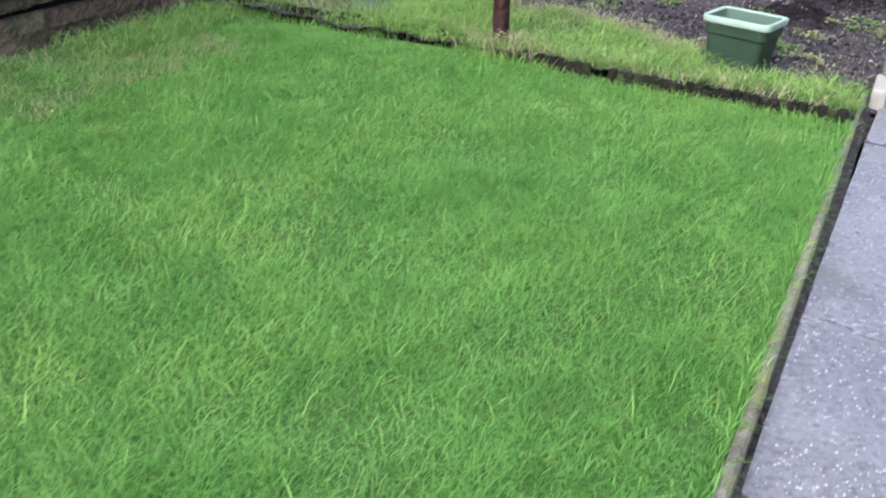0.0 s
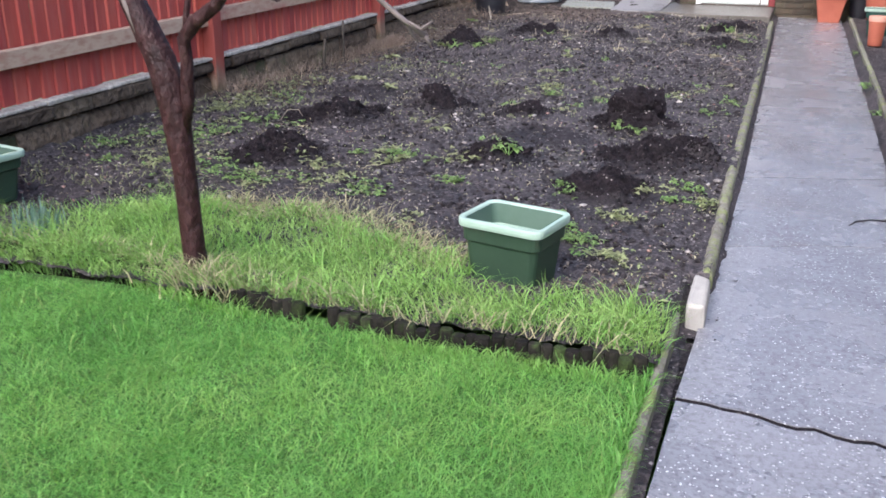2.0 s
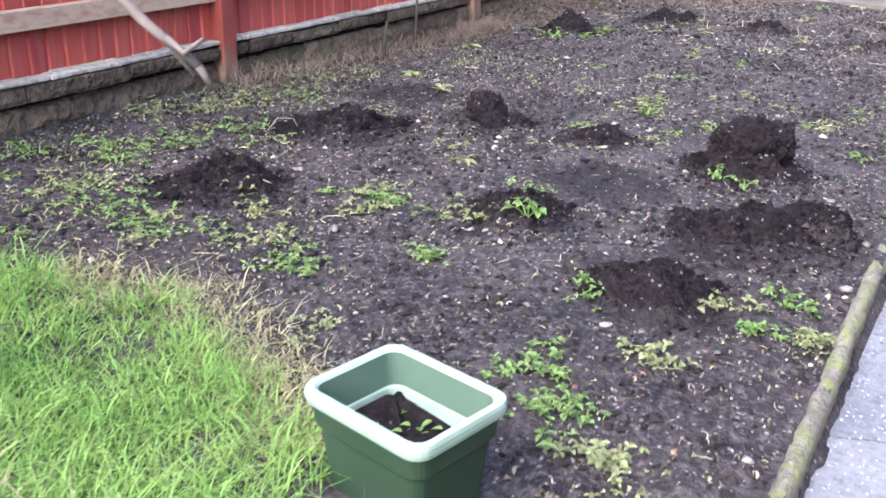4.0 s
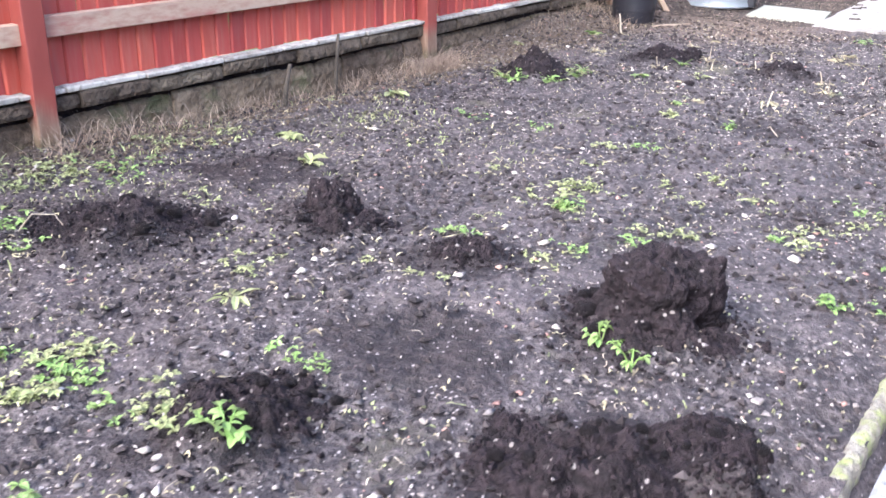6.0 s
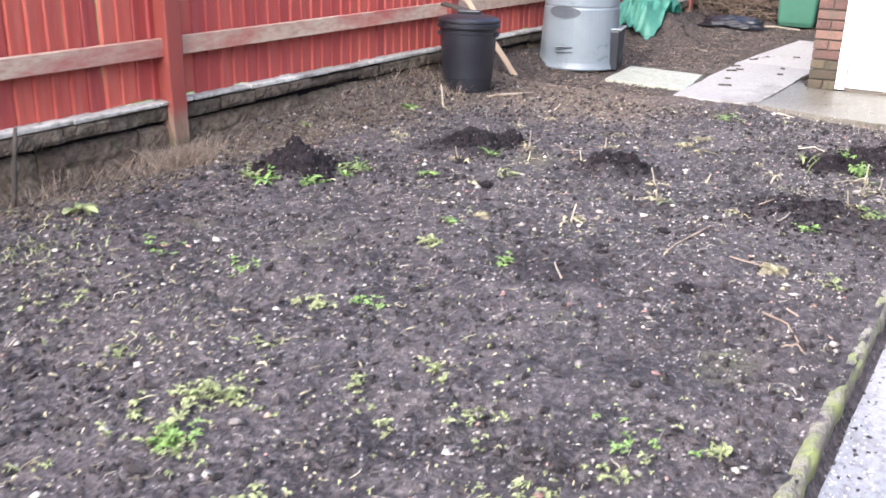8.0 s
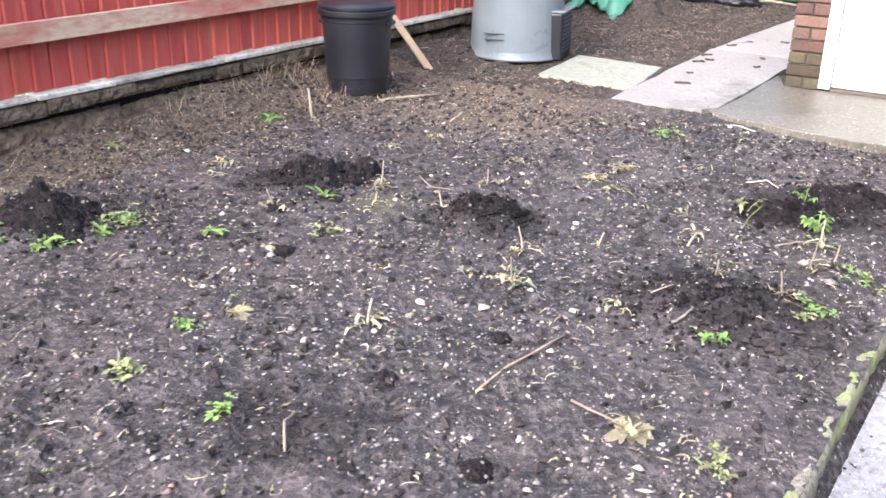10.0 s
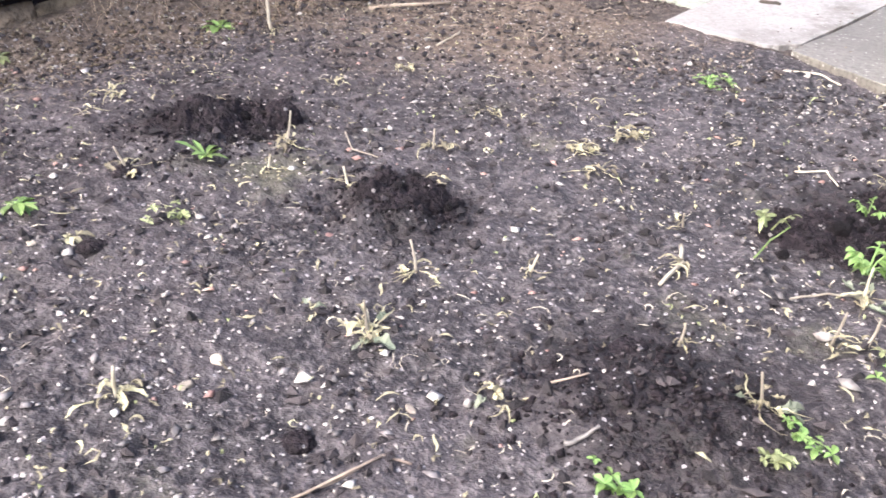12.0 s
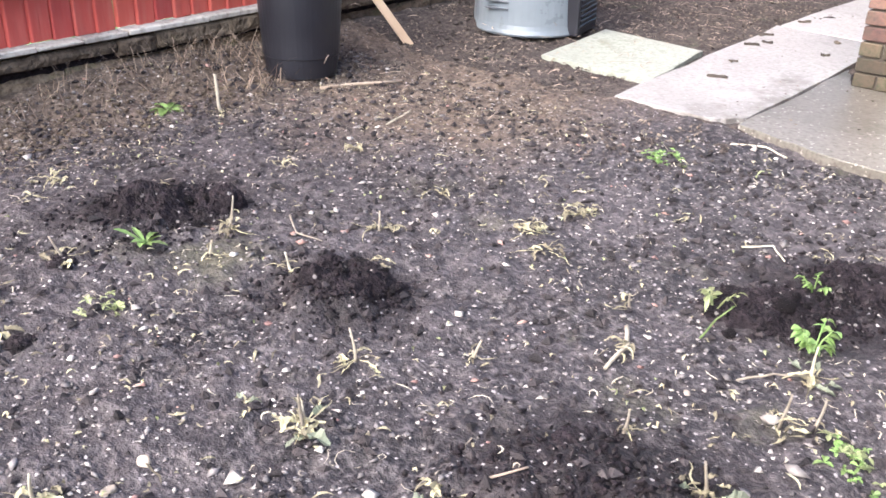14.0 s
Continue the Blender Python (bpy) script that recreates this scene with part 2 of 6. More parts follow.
RED_POST = material("red_post", [(0.23, 0.042, 0.032), (0.31, 0.070, 0.052)], 4, 50, 0.6, 0.4, 0.003, stretch=(1, 1, 0.15), stain=((0.34, 0.15, 0.12), 6, 0.68),
                    mask=("wear", (0.21, 0.125, 0.085), (0.36, 0.25, 0.18), (0.05, 0.045, 0.02), (0.13, 0.12, 0.06)))
RAIL_WOOD = material("rail_wood", [(0.44, 0.29, 0.20), (0.58, 0.43, 0.32), (0.38, 0.21, 0.15)], 2.2, 40, 0.75, 0.5, 0.005, stretch=(1, 0.35, 1), piece=0.10,
                     stain=((0.40, 0.105, 0.085), 2.0, 0.49))
BATTEN = material("pale_batten", [(0.42, 0.29, 0.20), (0.56, 0.42, 0.30)], 6, 60, 0.7, 0.3, 0.003, piece=0.1)
OLD_WOOD = material("old_wood", [(0.028, 0.021, 0.016), (0.075, 0.058, 0.044)], 8, 60, 0.85, 0.8, 0.008, piece=0.3, stain=((0.08, 0.085, 0.04), 6, 0.60))
LOG = material("mossy_log", [(0.007, 0.006, 0.005), (0.022, 0.019, 0.015)], 12, 70, 0.9, 0.8, 0.006, piece=0.4, spec=0.2, stain=((0.040, 0.060, 0.018), 9, 0.50))
COPING = material("concrete_coping", [(0.34, 0.305, 0.265), (0.56, 0.52, 0.465), (0.18, 0.150, 0.122)], 7, 36, 0.85, 0.8, 0.01, piece=0.25)
FOOTING = material("rough_footing", [(0.072, 0.053, 0.038), (0.160, 0.124, 0.092), (0.035, 0.025, 0.018)], 6, 26, 0.9, 1.0, 0.03, piece=0.3, spec=0.2,
                   stain=((0.075, 0.070, 0.036), 4, 0.60))
BASE_STONE = material("rough_base_wall", [(0.105, 0.074, 0.050), (0.240, 0.180, 0.130), (0.060, 0.043, 0.030)], 5, 30, 0.9, 1.0, 0.02, piece=0.3, spec=0.2, stain=((0.088, 0.090, 0.046), 3.5, 0.54))
PATH_CONCRETE = material("path_concrete", [(0.178, 0.173, 0.189), (0.282, 0.276, 0.298), (0.112, 0.107, 0.114)], 2.4, 60, 0.27, 0.6, 0.005, spec=1.0,
                         specks=((0.56, 0.55, 0.55), 125, 0.86), stain=((0.135, 0.122, 0.118), 1.3, 0.58))
SLAB_CONCRETE = material("slab_concrete", [(0.245, 0.226, 0.214), (0.345, 0.322, 0.308), (0.180, 0.162, 0.150)], 2.2, 50, 0.5, 0.5, 0.005, piece=0.1,
                         specks=((0.36, 0.34, 0.32), 80, 0.90), stain=((0.105, 0.090, 0.076), 1.7, 0.55))
KERB = material("mossy_concrete", [(0.135, 0.122, 0.102), (0.29, 0.270, 0.232), (0.085, 0.075, 0.060)], 12, 60, 0.85, 1.0, 0.012, piece=0.12,
                stain=((0.195, 0.222, 0.085), 10, 0.48))
PALE_STONE = material("pale_block", [(0.30, 0.28, 0.255), (0.46, 0.435, 0.40)], 10, 80, 0.8, 0.6, 0.006)
BRICK = material("brick", [(0.105, 0.055, 0.043), (0.155, 0.082, 0.064), (0.075, 0.048, 0.041)], 9, 60, 0.85, 0.7, 0.006, piece=0.3, stain=((0.070, 0.058, 0.043), 2.5, 0.50))
MOSSY_BRICK = material("mossy_brick", [(0.050, 0.042, 0.028), (0.090, 0.060, 0.040), (0.035, 0.036, 0.020)], 7, 50, 0.9, 0.8, 0.006, piece=0.3)
MORTAR = material("mortar", [(0.072, 0.058, 0.047), (0.115, 0.095, 0.078)], 7, 90, 0.9, 0.6, 0.005, stain=((0.045, 0.042, 0.028), 3, 0.52))
WHITE_PAINT = material("white_paint", [(0.66, 0.67, 0.65), (0.76, 0.77, 0.75)], 3, 60, 0.45, 0.05, 0.002)
RED_PAINT = material("red_frame_paint", [(0.145, 0.017, 0.018), (0.20, 0.027, 0.026)], 6, 60, 0.5, 0.2, 0.002)
DARK_FRAME = material("dark_frame_paint", [(0.04, 0.035, 0.033), (0.07, 0.06, 0.055)], 6, 60, 0.5, 0.2, 0.002)
BLACK_PLASTIC = material("black_plastic", [(0.010, 0.010, 0.014), (0.018, 0.018, 0.024)], 7, 200, 0.40, 0.08, 0.002)
GREY_PLASTIC = material("silver_grey_plastic", [(0.145, 0.165, 0.185), (0.195, 0.217, 0.238)], 4, 150, 0.30, 0.06, 0.002, stain=((0.12, 0.13, 0.14), 5, 0.64))
GREEN_PLASTIC = material("green_plastic", [(0.018, 0.040, 0.024), (0.030, 0.058, 0.036)], 7, 150, 0.5, 0.08, 0.002, stain=((0.045, 0.052, 0.036), 6, 0.58))
DEEP_GREEN = material("deep_green_plastic", [(0.010, 0.045, 0.032), (0.018, 0.065, 0.048)], 7, 150, 0.5, 0.08, 0.002)
MINT_RIM = material("faded_green_rim", [(0.28, 0.39, 0.32), (0.38, 0.49, 0.415)], 9, 150, 0.5, 0.08, 0.002)
MID_GREEN = material("faded_green_inside", [(0.075, 0.130, 0.095), (0.115, 0.175, 0.135)], 8, 150, 0.5, 0.08, 0.002)
BIN_GREEN = material("bin_green", [(0.040, 0.125, 0.085), (0.060, 0.165, 0.115)], 4, 150, 0.45, 0.08, 0.002)
TARP = material("green_sheet", [(0.06, 0.27, 0.195), (0.19, 0.45, 0.35)], 5, 60, 0.35, 0.2, 0.004)
TERRACOTTA = material("terracotta", [(0.33, 0.085, 0.050), (0.42, 0.125, 0.075)], 8, 90, 0.7, 0.2, 0.003, stain=((0.26, 0.085, 0.06), 6, 0.6))
PINK_RIM = material("weathered_terracotta", [(0.58, 0.27, 0.20), (0.70, 0.38, 0.30)], 9, 120, 0.7, 0.15, 0.002)
BLUE_GREY = material("grey_sheet", [(0.16, 0.18, 0.23), (0.24, 0.26, 0.31)], 7, 100, 0.5, 0.2, 0.004)
WIRE = material("pale_wire", [(0.40, 0.44, 0.42), (0.5, 0.54, 0.52)], 20, 100, 0.4, 0.05, 0.001, metal=0.6)
LAUREL = material("laurel_leaf", [(0.035, 0.10, 0.025), (0.07, 0.16, 0.04)], 12, 60, 0.35, 0.1, 0.002, piece=0.3, through_light=0.2)
BROWN_BOARD = material("brown_board", [(0.085, 0.055, 0.042), (0.14, 0.095, 0.075)], 4, 50, 0.8, 0.4, 0.004, stretch=(1, 1, 0.15), piece=0.2)
ROOF = material("roof_felt", [(0.05, 0.05, 0.052), (0.08, 0.08, 0.08)], 5, 90, 0.9, 0.5, 0.004)
GLASS = material("window_glass", [(0.03, 0.035, 0.04), (0.05, 0.055, 0.06)], 3, 60, 0.08, 0.0)

# ---------------------------------------------------------------- the ground: soil levels
LAWN_Z, PATH_Z = -0.035, -0.075
# low mounds of dug soil: x, y, radius, height
MOUNDS = [(-0.50, 6.93, 0.24, 0.075), (-0.24, 7.09, 0.13, 0.07), (-0.66, 6.29, 0.18, 0.05), (-1.28, 6.65, 0.19, 0.055), (-2.03, 7.81, 0.22, 0.05),
          (-2.56, 7.32, 0.28, 0.06), (-2.45, 6.34, 0.24, 0.06), (-1.47, 7.88, 0.18, 0.04), (-0.71, 7.72, 0.26, 0.04), (-2.85, 10.73, 0.25, 0.045),
          (-2.40, 11.74, 0.26, 0.045), (-1.58, 11.80, 0.21, 0.050), (-0.57, 11.51, 0.30, 0.035), (-0.62, 12.51, 0.22, 0.030), (-0.46, 12.85, 0.24, 0.035),
          (-3.42, 17.3, 0.75, 0.24), (-1.30, 6.43, 0.30, 0.02), (-0.9, 9.02, 0.5, -0.02), (-2.0, 9.65, 0.6, -0.02)]


def level(x, y):
    """Height of the dug bed at x, y (arrays or numbers)."""
    x, y = np.asarray(x, float), np.asarray(y, float)
    z = 0.012 + 0.016 * vnoise(x, y, 1.1, 3) + 0.013 * vnoise(x, y, 4.0, 4)
    z = z + (0.085 * smooth(10.7, 11.6, y) + 0.012) * smooth(-3.30, -3.70, x + 0.08 * vnoise(x, y, 3, 9)) * smooth(7.0, 8.6, y) * (0.8 + 0.3 * vnoise(y, y * 0, 1.7, 14))
    z = z - 0.075 * smooth(-3.25, -3.66, x + 0.06 * vnoise(x, y, 4, 15)) * smooth(8.0, 8.9, y) * smooth(11.3, 10.6, y)
    z = z - 0.022 * smooth(-0.26, -0.12, x) * smooth(5.2, 5.6, y)
    z = z - 0.010 * smooth(13.30, 13.62, y) * smooth(14.2, 13.9, y) * smooth(-1.35, -1.0, x)
    z = z - 0.13 * smooth(-0.160, -0.135, x) * smooth(5.36, 5.30, y)
    lump = np.zeros_like(z)
    for mx, my, r, h in MOUNDS:
        wx = x + 0.05 * vnoise(x, y, 7, 11)
        wy = y + 0.05 * vnoise(x, y, 7, 12)
        lump = lump + h * np.exp(-(((wx - mx) ** 2 + (wy - my) ** 2) / (0.5 * r * r)) ** 1.5)
    z = z + lump * (1 + 0.5 * vnoise(x, y, 12, 13))
    rough = 0.65 + 0.8 * np.clip(np.abs(lump) * 12, 0, 1) + 0.25 * vnoise(x, y, 2.3, 8)
    z = z + rough * (0.016 * vnoise(x, y, 13, 5) + 0.013 * vnoise(x, y, 29, 6) + 0.007 * vnoise(x, y, 55, 7))
    return z


def sheet(name, x0, x1, y0, y1, step, fn, mat, smoothed=True):
    nx, ny = int(round((x1 - x0) / step)) + 1, int(round((y1 - y0) / step)) + 1
    X, Y = np.meshgrid(np.linspace(x0, x1, nx), np.linspace(y0, y1, ny))
    V = np.stack([X, Y, fn(X, Y)], -1).reshape(-1, 3)
    i = (np.arange(ny - 1)[:, None] * nx + np.arange(nx - 1)[None]).ravel()
    F = np.stack([i, i + 1, i + nx + 1, i + nx], 1)
    return raw(name, V, F, mat, smoothed)


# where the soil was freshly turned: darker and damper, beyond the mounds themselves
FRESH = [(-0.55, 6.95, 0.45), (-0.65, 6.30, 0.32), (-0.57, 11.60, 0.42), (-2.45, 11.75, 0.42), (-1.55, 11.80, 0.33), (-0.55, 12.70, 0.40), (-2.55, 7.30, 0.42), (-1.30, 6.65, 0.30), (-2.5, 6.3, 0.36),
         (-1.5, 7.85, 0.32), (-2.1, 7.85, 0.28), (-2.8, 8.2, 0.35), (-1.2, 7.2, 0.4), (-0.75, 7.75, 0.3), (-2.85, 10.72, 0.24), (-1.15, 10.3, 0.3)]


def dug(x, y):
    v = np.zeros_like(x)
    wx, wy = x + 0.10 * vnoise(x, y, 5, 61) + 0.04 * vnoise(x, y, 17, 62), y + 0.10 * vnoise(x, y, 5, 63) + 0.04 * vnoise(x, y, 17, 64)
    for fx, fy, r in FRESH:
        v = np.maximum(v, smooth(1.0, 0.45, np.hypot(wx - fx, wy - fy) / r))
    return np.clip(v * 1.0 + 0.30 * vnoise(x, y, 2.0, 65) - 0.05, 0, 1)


ground = tagged(new("ground", sheet("ground", -60, 60, -60, 80, 4.0, lambda x, y: -0.30 + 0.03 * vnoise(x, y, 0.2), TURF)),
                "rough green and brown ground reaching away round the garden", "ground", kind="structure")
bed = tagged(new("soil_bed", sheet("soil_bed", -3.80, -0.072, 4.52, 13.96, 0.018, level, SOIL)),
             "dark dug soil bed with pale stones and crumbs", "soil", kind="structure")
def bank(x, y):
    """Brown gritty bank along the footing, and litter before the slabs."""
    w = 0.12 * vnoise(x, y, 4, 66) + 0.06 * vnoise(x, y, 13, 67)
    a = smooth(-3.08, -3.40, x + w + 0.22 * smooth(11.2, 10.4, y)) * smooth(6.6, 8.2, y)
    c = smooth(12.45, 13.15, y + w * 2) * smooth(-1.5, -2.3, x + w)
    return np.clip(np.maximum(a, c), 0, 1) * 0.9


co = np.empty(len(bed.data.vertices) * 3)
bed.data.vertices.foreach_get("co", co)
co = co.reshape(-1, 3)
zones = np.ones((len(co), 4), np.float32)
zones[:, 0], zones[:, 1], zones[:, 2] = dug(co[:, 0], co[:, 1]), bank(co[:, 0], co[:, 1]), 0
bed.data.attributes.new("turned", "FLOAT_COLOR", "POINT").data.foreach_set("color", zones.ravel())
litter_bed = tagged(new("litter_ground", sheet("litter_ground", -3.80, -0.60, 13.95, 21.65, 0.04, level, LITTER_SOIL)),
                    "brown soil covered with leaf litter behind the slabs", "soil", kind="structure")
lawn = tagged(new("lawn", sheet("lawn", -3.80, -0.16, -3.2, 4.54, 0.06, lambda x, y: LAWN_Z + 0.012 * vnoise(x, y, 1.3, 21) + 0.006 * vnoise(x, y, 6, 22), TURF)),
              "mown green lawn turf", "lawn", kind="structure")
side_bed = tagged(new("side_bed", sheet("side_bed", 0.69, 1.62, -3.2, 15.0, 0.05, lambda x, y: -0.05 - 0.06 * smooth(0.80, 0.74, x) + 0.03 * vnoise(x, y, 3, 31) + 0.015 * vnoise(x, y, 14, 32), SOIL)),
                  "narrow strip of dark soil beside the path", "soil", kind="structure")
for x1, y0, y1, words in ((-0.105, -3.2, 4.95, "dark damp soil in the gap between lawn edging and path"), (-0.028, 4.93, 15.0, "soil and grit in the gap beside the path")):
    tagged(new("gutter_soil", sheet("gutter_soil", -0.20, x1, y0, y1, 0.015, lambda x, y: np.minimum(PATH_Z - 0.003, PATH_Z - 0.008 + 0.008 * vnoise(x, y, 11, 33) + 0.006 * vnoise(x, y, 40, 34)) + 0.03 * smooth(-0.033, -0.065, x) * smooth(5.2, 5.6, y), SOIL)), words, "soil", kind="structure")

# ---------------------------------------------------------------- concrete path, kerbs and slabs
def jag(y, seed):
    """A crack's line across the path, as (x, y) steps."""
    rs = random.Random(seed)
    xs = [-0.07] + list(np.linspace(0.0, 0.71, 15))
    return [(x if x > -0.02 else float(np.interp(y[0], [1.5, 2.6, 4.5, 5.5, 6.8, 15.0], [-0.135, -0.118, -0.090, -0.060, -0.032, -0.032])), y[0] + (y[1] - y[0]) * (x + 0.07) / 0.78 + rs.uniform(-0.014, 0.014)) for x in xs]


path = thing("path", label="grey concrete garden path with flecks and cracks", category="path", kind="structure")
CRACKS = [((-3.2, -3.2), 0), ((0.9, 0.8), 0.007), ((2.79, 2.70), 0.007), ((4.47, 4.34), 0.024), ((5.90, 6.16), 0.007), ((7.04, 7.28), 0.007), ((9.0, 9.26), 0.007), ((11.7, 11.8), 0.007), ((14.92, 14.92), 0)]
for n, ((ya, ga), (yb, gb)) in enumerate(zip(CRACKS, CRACKS[1:])):
    low = [(x, y + ga / 2) for x, y in jag(ya, n)]
    top = [(x, y - gb / 2) for x, y in jag(yb, n + 1)]
    bm = bmesh.new()
    rows = []
    for f in np.linspace(0, 1, 14):
        rows.append([bm.verts.new((a[0] * (1 - f) + b[0] * f + (0.005 * noise.noise((a[1] * 9 + f * 20, n, 0)) if a[0] < -0.025 or a[0] > 0.70 else 0), a[1] * (1 - f) + b[1] * f,
                                   PATH_Z + 0.004 * math.sin(a[0] * 5 + f * 8 + n) * math.sin(math.pi * f))) for a, b in zip(low, top)])
    for ra, rb in zip(rows, rows[1:]):
        for i in range(len(ra) - 1):
            bm.faces.new((ra[i], ra[i + 1], rb[i + 1], rb[i]))
    res = bmesh.ops.extrude_face_region(bm, geom=bm.faces[:])
    for v in res["geom"]:
        if isinstance(v, bmesh.types.BMVert):
            v.co.z -= 0.09
    bmesh.ops.recalc_face_normals(bm, faces=bm.faces[:])
    part("path_bay", bm, PATH_CONCRETE, path)
for n, (yy, gap) in enumerate(CRACKS):
    if gap:
        bm = bmesh.new()
        prev = None
        for px, py in jag(yy, n):
            row = [bm.verts.new((px, py - gap, PATH_Z - 0.004)), bm.verts.new((px, py + gap, PATH_Z - 0.003))]
            if prev:
                bm.faces.new((prev[0], row[0], row[1], prev[1]))
            prev = row
        part("crack_soil", bm, DARK_SOIL, path, "dark soil in a crack across the path")
crack = bmesh.new()
tube(crack, [(0.47, 6.37, PATH_Z + 0.003), (0.50, 6.44, PATH_Z + 0.004), (0.57, 6.49, PATH_Z + 0.004), (0.63, 6.50, PATH_Z + 0.004), (0.705, 6.56, PATH_Z + 0.004)], [0.002, 0.004, 0.003, 0.004, 0.003], 5, 0.5)
part("crack_soil", crack, DARK_SOIL, path, "dark soil in a short crack")

lawn_kerb = thing("lawn_kerb", label="thin weathered concrete edging between lawn and path", category="kerb", kind="structure")
y = -3.2
while y < 4.9:
    y2 = min(y + 0.915, 4.98)
    part("edging_strip", boxes(-0.170, -0.138, y + 0.002, y2 - 0.002, -0.16, -0.012, 0.008, 0.003), KERB, lawn_kerb)
    y = y2
part("end_block", boxes(-0.128, -0.062, 5.00, 5.30, -0.16, 0.006, 0.014, 0.010, 2), PALE_STONE, lawn_kerb, "pale broken concrete block")

bed_kerb = thing("bed_kerb", label="round-topped concrete edging with moss along the soil bed", category="kerb", kind="structure")
y = 5.36
k = 0
while y < 13.75:
    y2 = min(y + 0.915, 13.8)
    bm = bmesh.new()
    prof = [(-0.026, -0.17), (0.025, -0.17), (0.025, -0.030), (0.023, -0.013), (0.013, -0.003), (0.0, 0.001), (-0.014, -0.003), (-0.023, -0.013), (-0.026, -0.030)]
    steps = np.linspace(y + 0.004, y2 - 0.004, 70)
    sh = random.uniform(-0.004, 0.004)
    loops = [[(-0.087 + sh + px + 0.007 * noise.noise((s * 12, px * 40, k)) + 0.004 * noise.noise((s * 40, px * 60, k + 3)), s, pz + 0.004 * math.sin(s * 3 + k) + (0.010 * noise.noise((s * 14, px * 40, k + 5)) + 0.006 * noise.noise((s * 45, px * 70, k + 7)) if pz > -0.1 else 0)) for px, pz in prof] for s in steps]
    loft(bm, loops, True, True)
    bmesh.ops.recalc_face_normals(bm, faces=bm.faces[:])
    part("edging_block", bm, KERB, bed_kerb, smoothed=True)
    y, k = y2, k + 1
far_kerb = thing("far_path_kerb", label="thin concrete edging on the far side of the path", category="kerb", kind="structure")
y = -3.2
while y < 14.9:
    y2 = min(y + 0.915, 14.95)
    part("edging_strip", boxes(0.785, 0.825, y + 0.002, y2 - 0.002, -0.17, -0.020, 0.008, 0.004), KERB, far_kerb)
    y = y2

slabs = thing("paving", label="pale grey concrete paving slabs before and beside the shed", category="paving", kind="structure")


GREEN_SLAB = material("greenish_slab", [(0.225, 0.232, 0.198), (0.335, 0.343, 0.297), (0.165, 0.166, 0.135)], 3, 50, 0.6, 0.5, 0.005, stain=((0.115, 0.125, 0.078), 3, 0.56))
WET_SLAB = material("wet_brown_slab", [(0.088, 0.075, 0.060), (0.178, 0.162, 0.144), (0.066, 0.056, 0.045)], 1.6, 50, 0.46, 0.4, 0.004, spec=0.4, specks=((0.27, 0.25, 0.225), 70, 0.88), stain=((0.062, 0.053, 0.038), 1.3, 0.50))


def slab(corners, z, thick, mat=SLAB_CONCRETE):
    bm = bmesh.new()
    pts = []
    for (ax, ay), (bx, by) in zip(corners, corners[1:] + corners[:1]):
        for f in np.arange(0, 1, 0.125):
            pts.append((ax + (bx - ax) * f + random.uniform(-1, 1) * 0.010, ay + (by - ay) * f + random.uniform(-1, 1) * 0.006))
    cx, cy = sum(p[0] for p in pts) / len(pts), sum(p[1] for p in pts) / len(pts)
    loops = [[(px, py, z - thick) for px, py in pts], [(px, py, z - 0.004) for px, py in pts],
             [(cx + (px - cx) * 0.995, cy + (py - cy) * 0.995, z) for px, py in pts]]
    loft(bm, loops, False, True)
    bmesh.ops.recalc_face_normals(bm, faces=bm.faces[:])
    part("slab", bm, mat, slabs)


slab([(-2.72, 14.38), (-2.04, 14.33), (-2.15, 15.10), (-2.82, 15.16)], 0.026, 0.07, GREEN_SLAB)
slab([(-2.02, 13.96), (-1.53, 13.97), (-1.42, 14.10), (-1.42, 15.93), (-2.10, 16.00)], 0.038, 0.08)
slab([(-2.10, 16.02), (-1.42, 15.95), (-1.36, 18.03), (-2.02, 18.05)], 0.036, 0.08)
slab([(-1.40, 13.97), (-0.97, 13.84), (-0.60, 13.81), (-0.11, 13.82), (-0.10, 14.93), (-1.28, 14.94), (-1.40, 15.25)], 0.042, 0.12, WET_SLAB)

# ---------------------------------------------------------------- red fence along the garden
FENCE_X, POSTS = -3.77, [-1.15, 1.82, 4.78, 7.79, 10.77, 13.65, 16.60, 19.55]
fence = thing("fence", label="red-brown feather-edge timber fence on a low concrete footing", category="fence", kind="structure")
posts = []
for n in range(3):
    post = bmesh.new()
    zs = [-0.25, -0.05] + list(np.arange(0.0, 0.44, 0.02)) + [0.6, 1.0, 1.4, 1.794, 1.80]
    loops = []
    for z in zs:
        s = 0.94 if z > 1.795 else 1.0
        loops.append([(px * s + 0.003 * noise.noise((px * 40, py * 40, z * 9 + n * 5)), py * s + 0.003 * noise.noise((px * 40, py * 40 + 9, z * 9 + n * 5)), z) for px, py, _ in rounded(0.10, 0.11, 0, 0.008, 2)])
    loft(post, loops, True, True)
    post_mesh = mesh_of(post, "post")
    post_mesh.materials.append(RED_POST)
    wear = np.ones((len(post_mesh.vertices), 4), np.float32)
    for v in post_mesh.vertices:
        f = noise.noise((v.co.x * 30, v.co.y * 30, v.co.z * 4 + n * 7))
        wear[v.index, :3] = (float(smooth(0.27, 0.14, v.co.z + 0.10 * f)), float(smooth(0.10, 0.03, v.co.z + 0.05 * f)) * 0.7, 0)
    post_mesh.attributes.new("wear", "FLOAT_COLOR", "POINT").data.foreach_set("color", wear.ravel())
    posts.append(post_mesh)
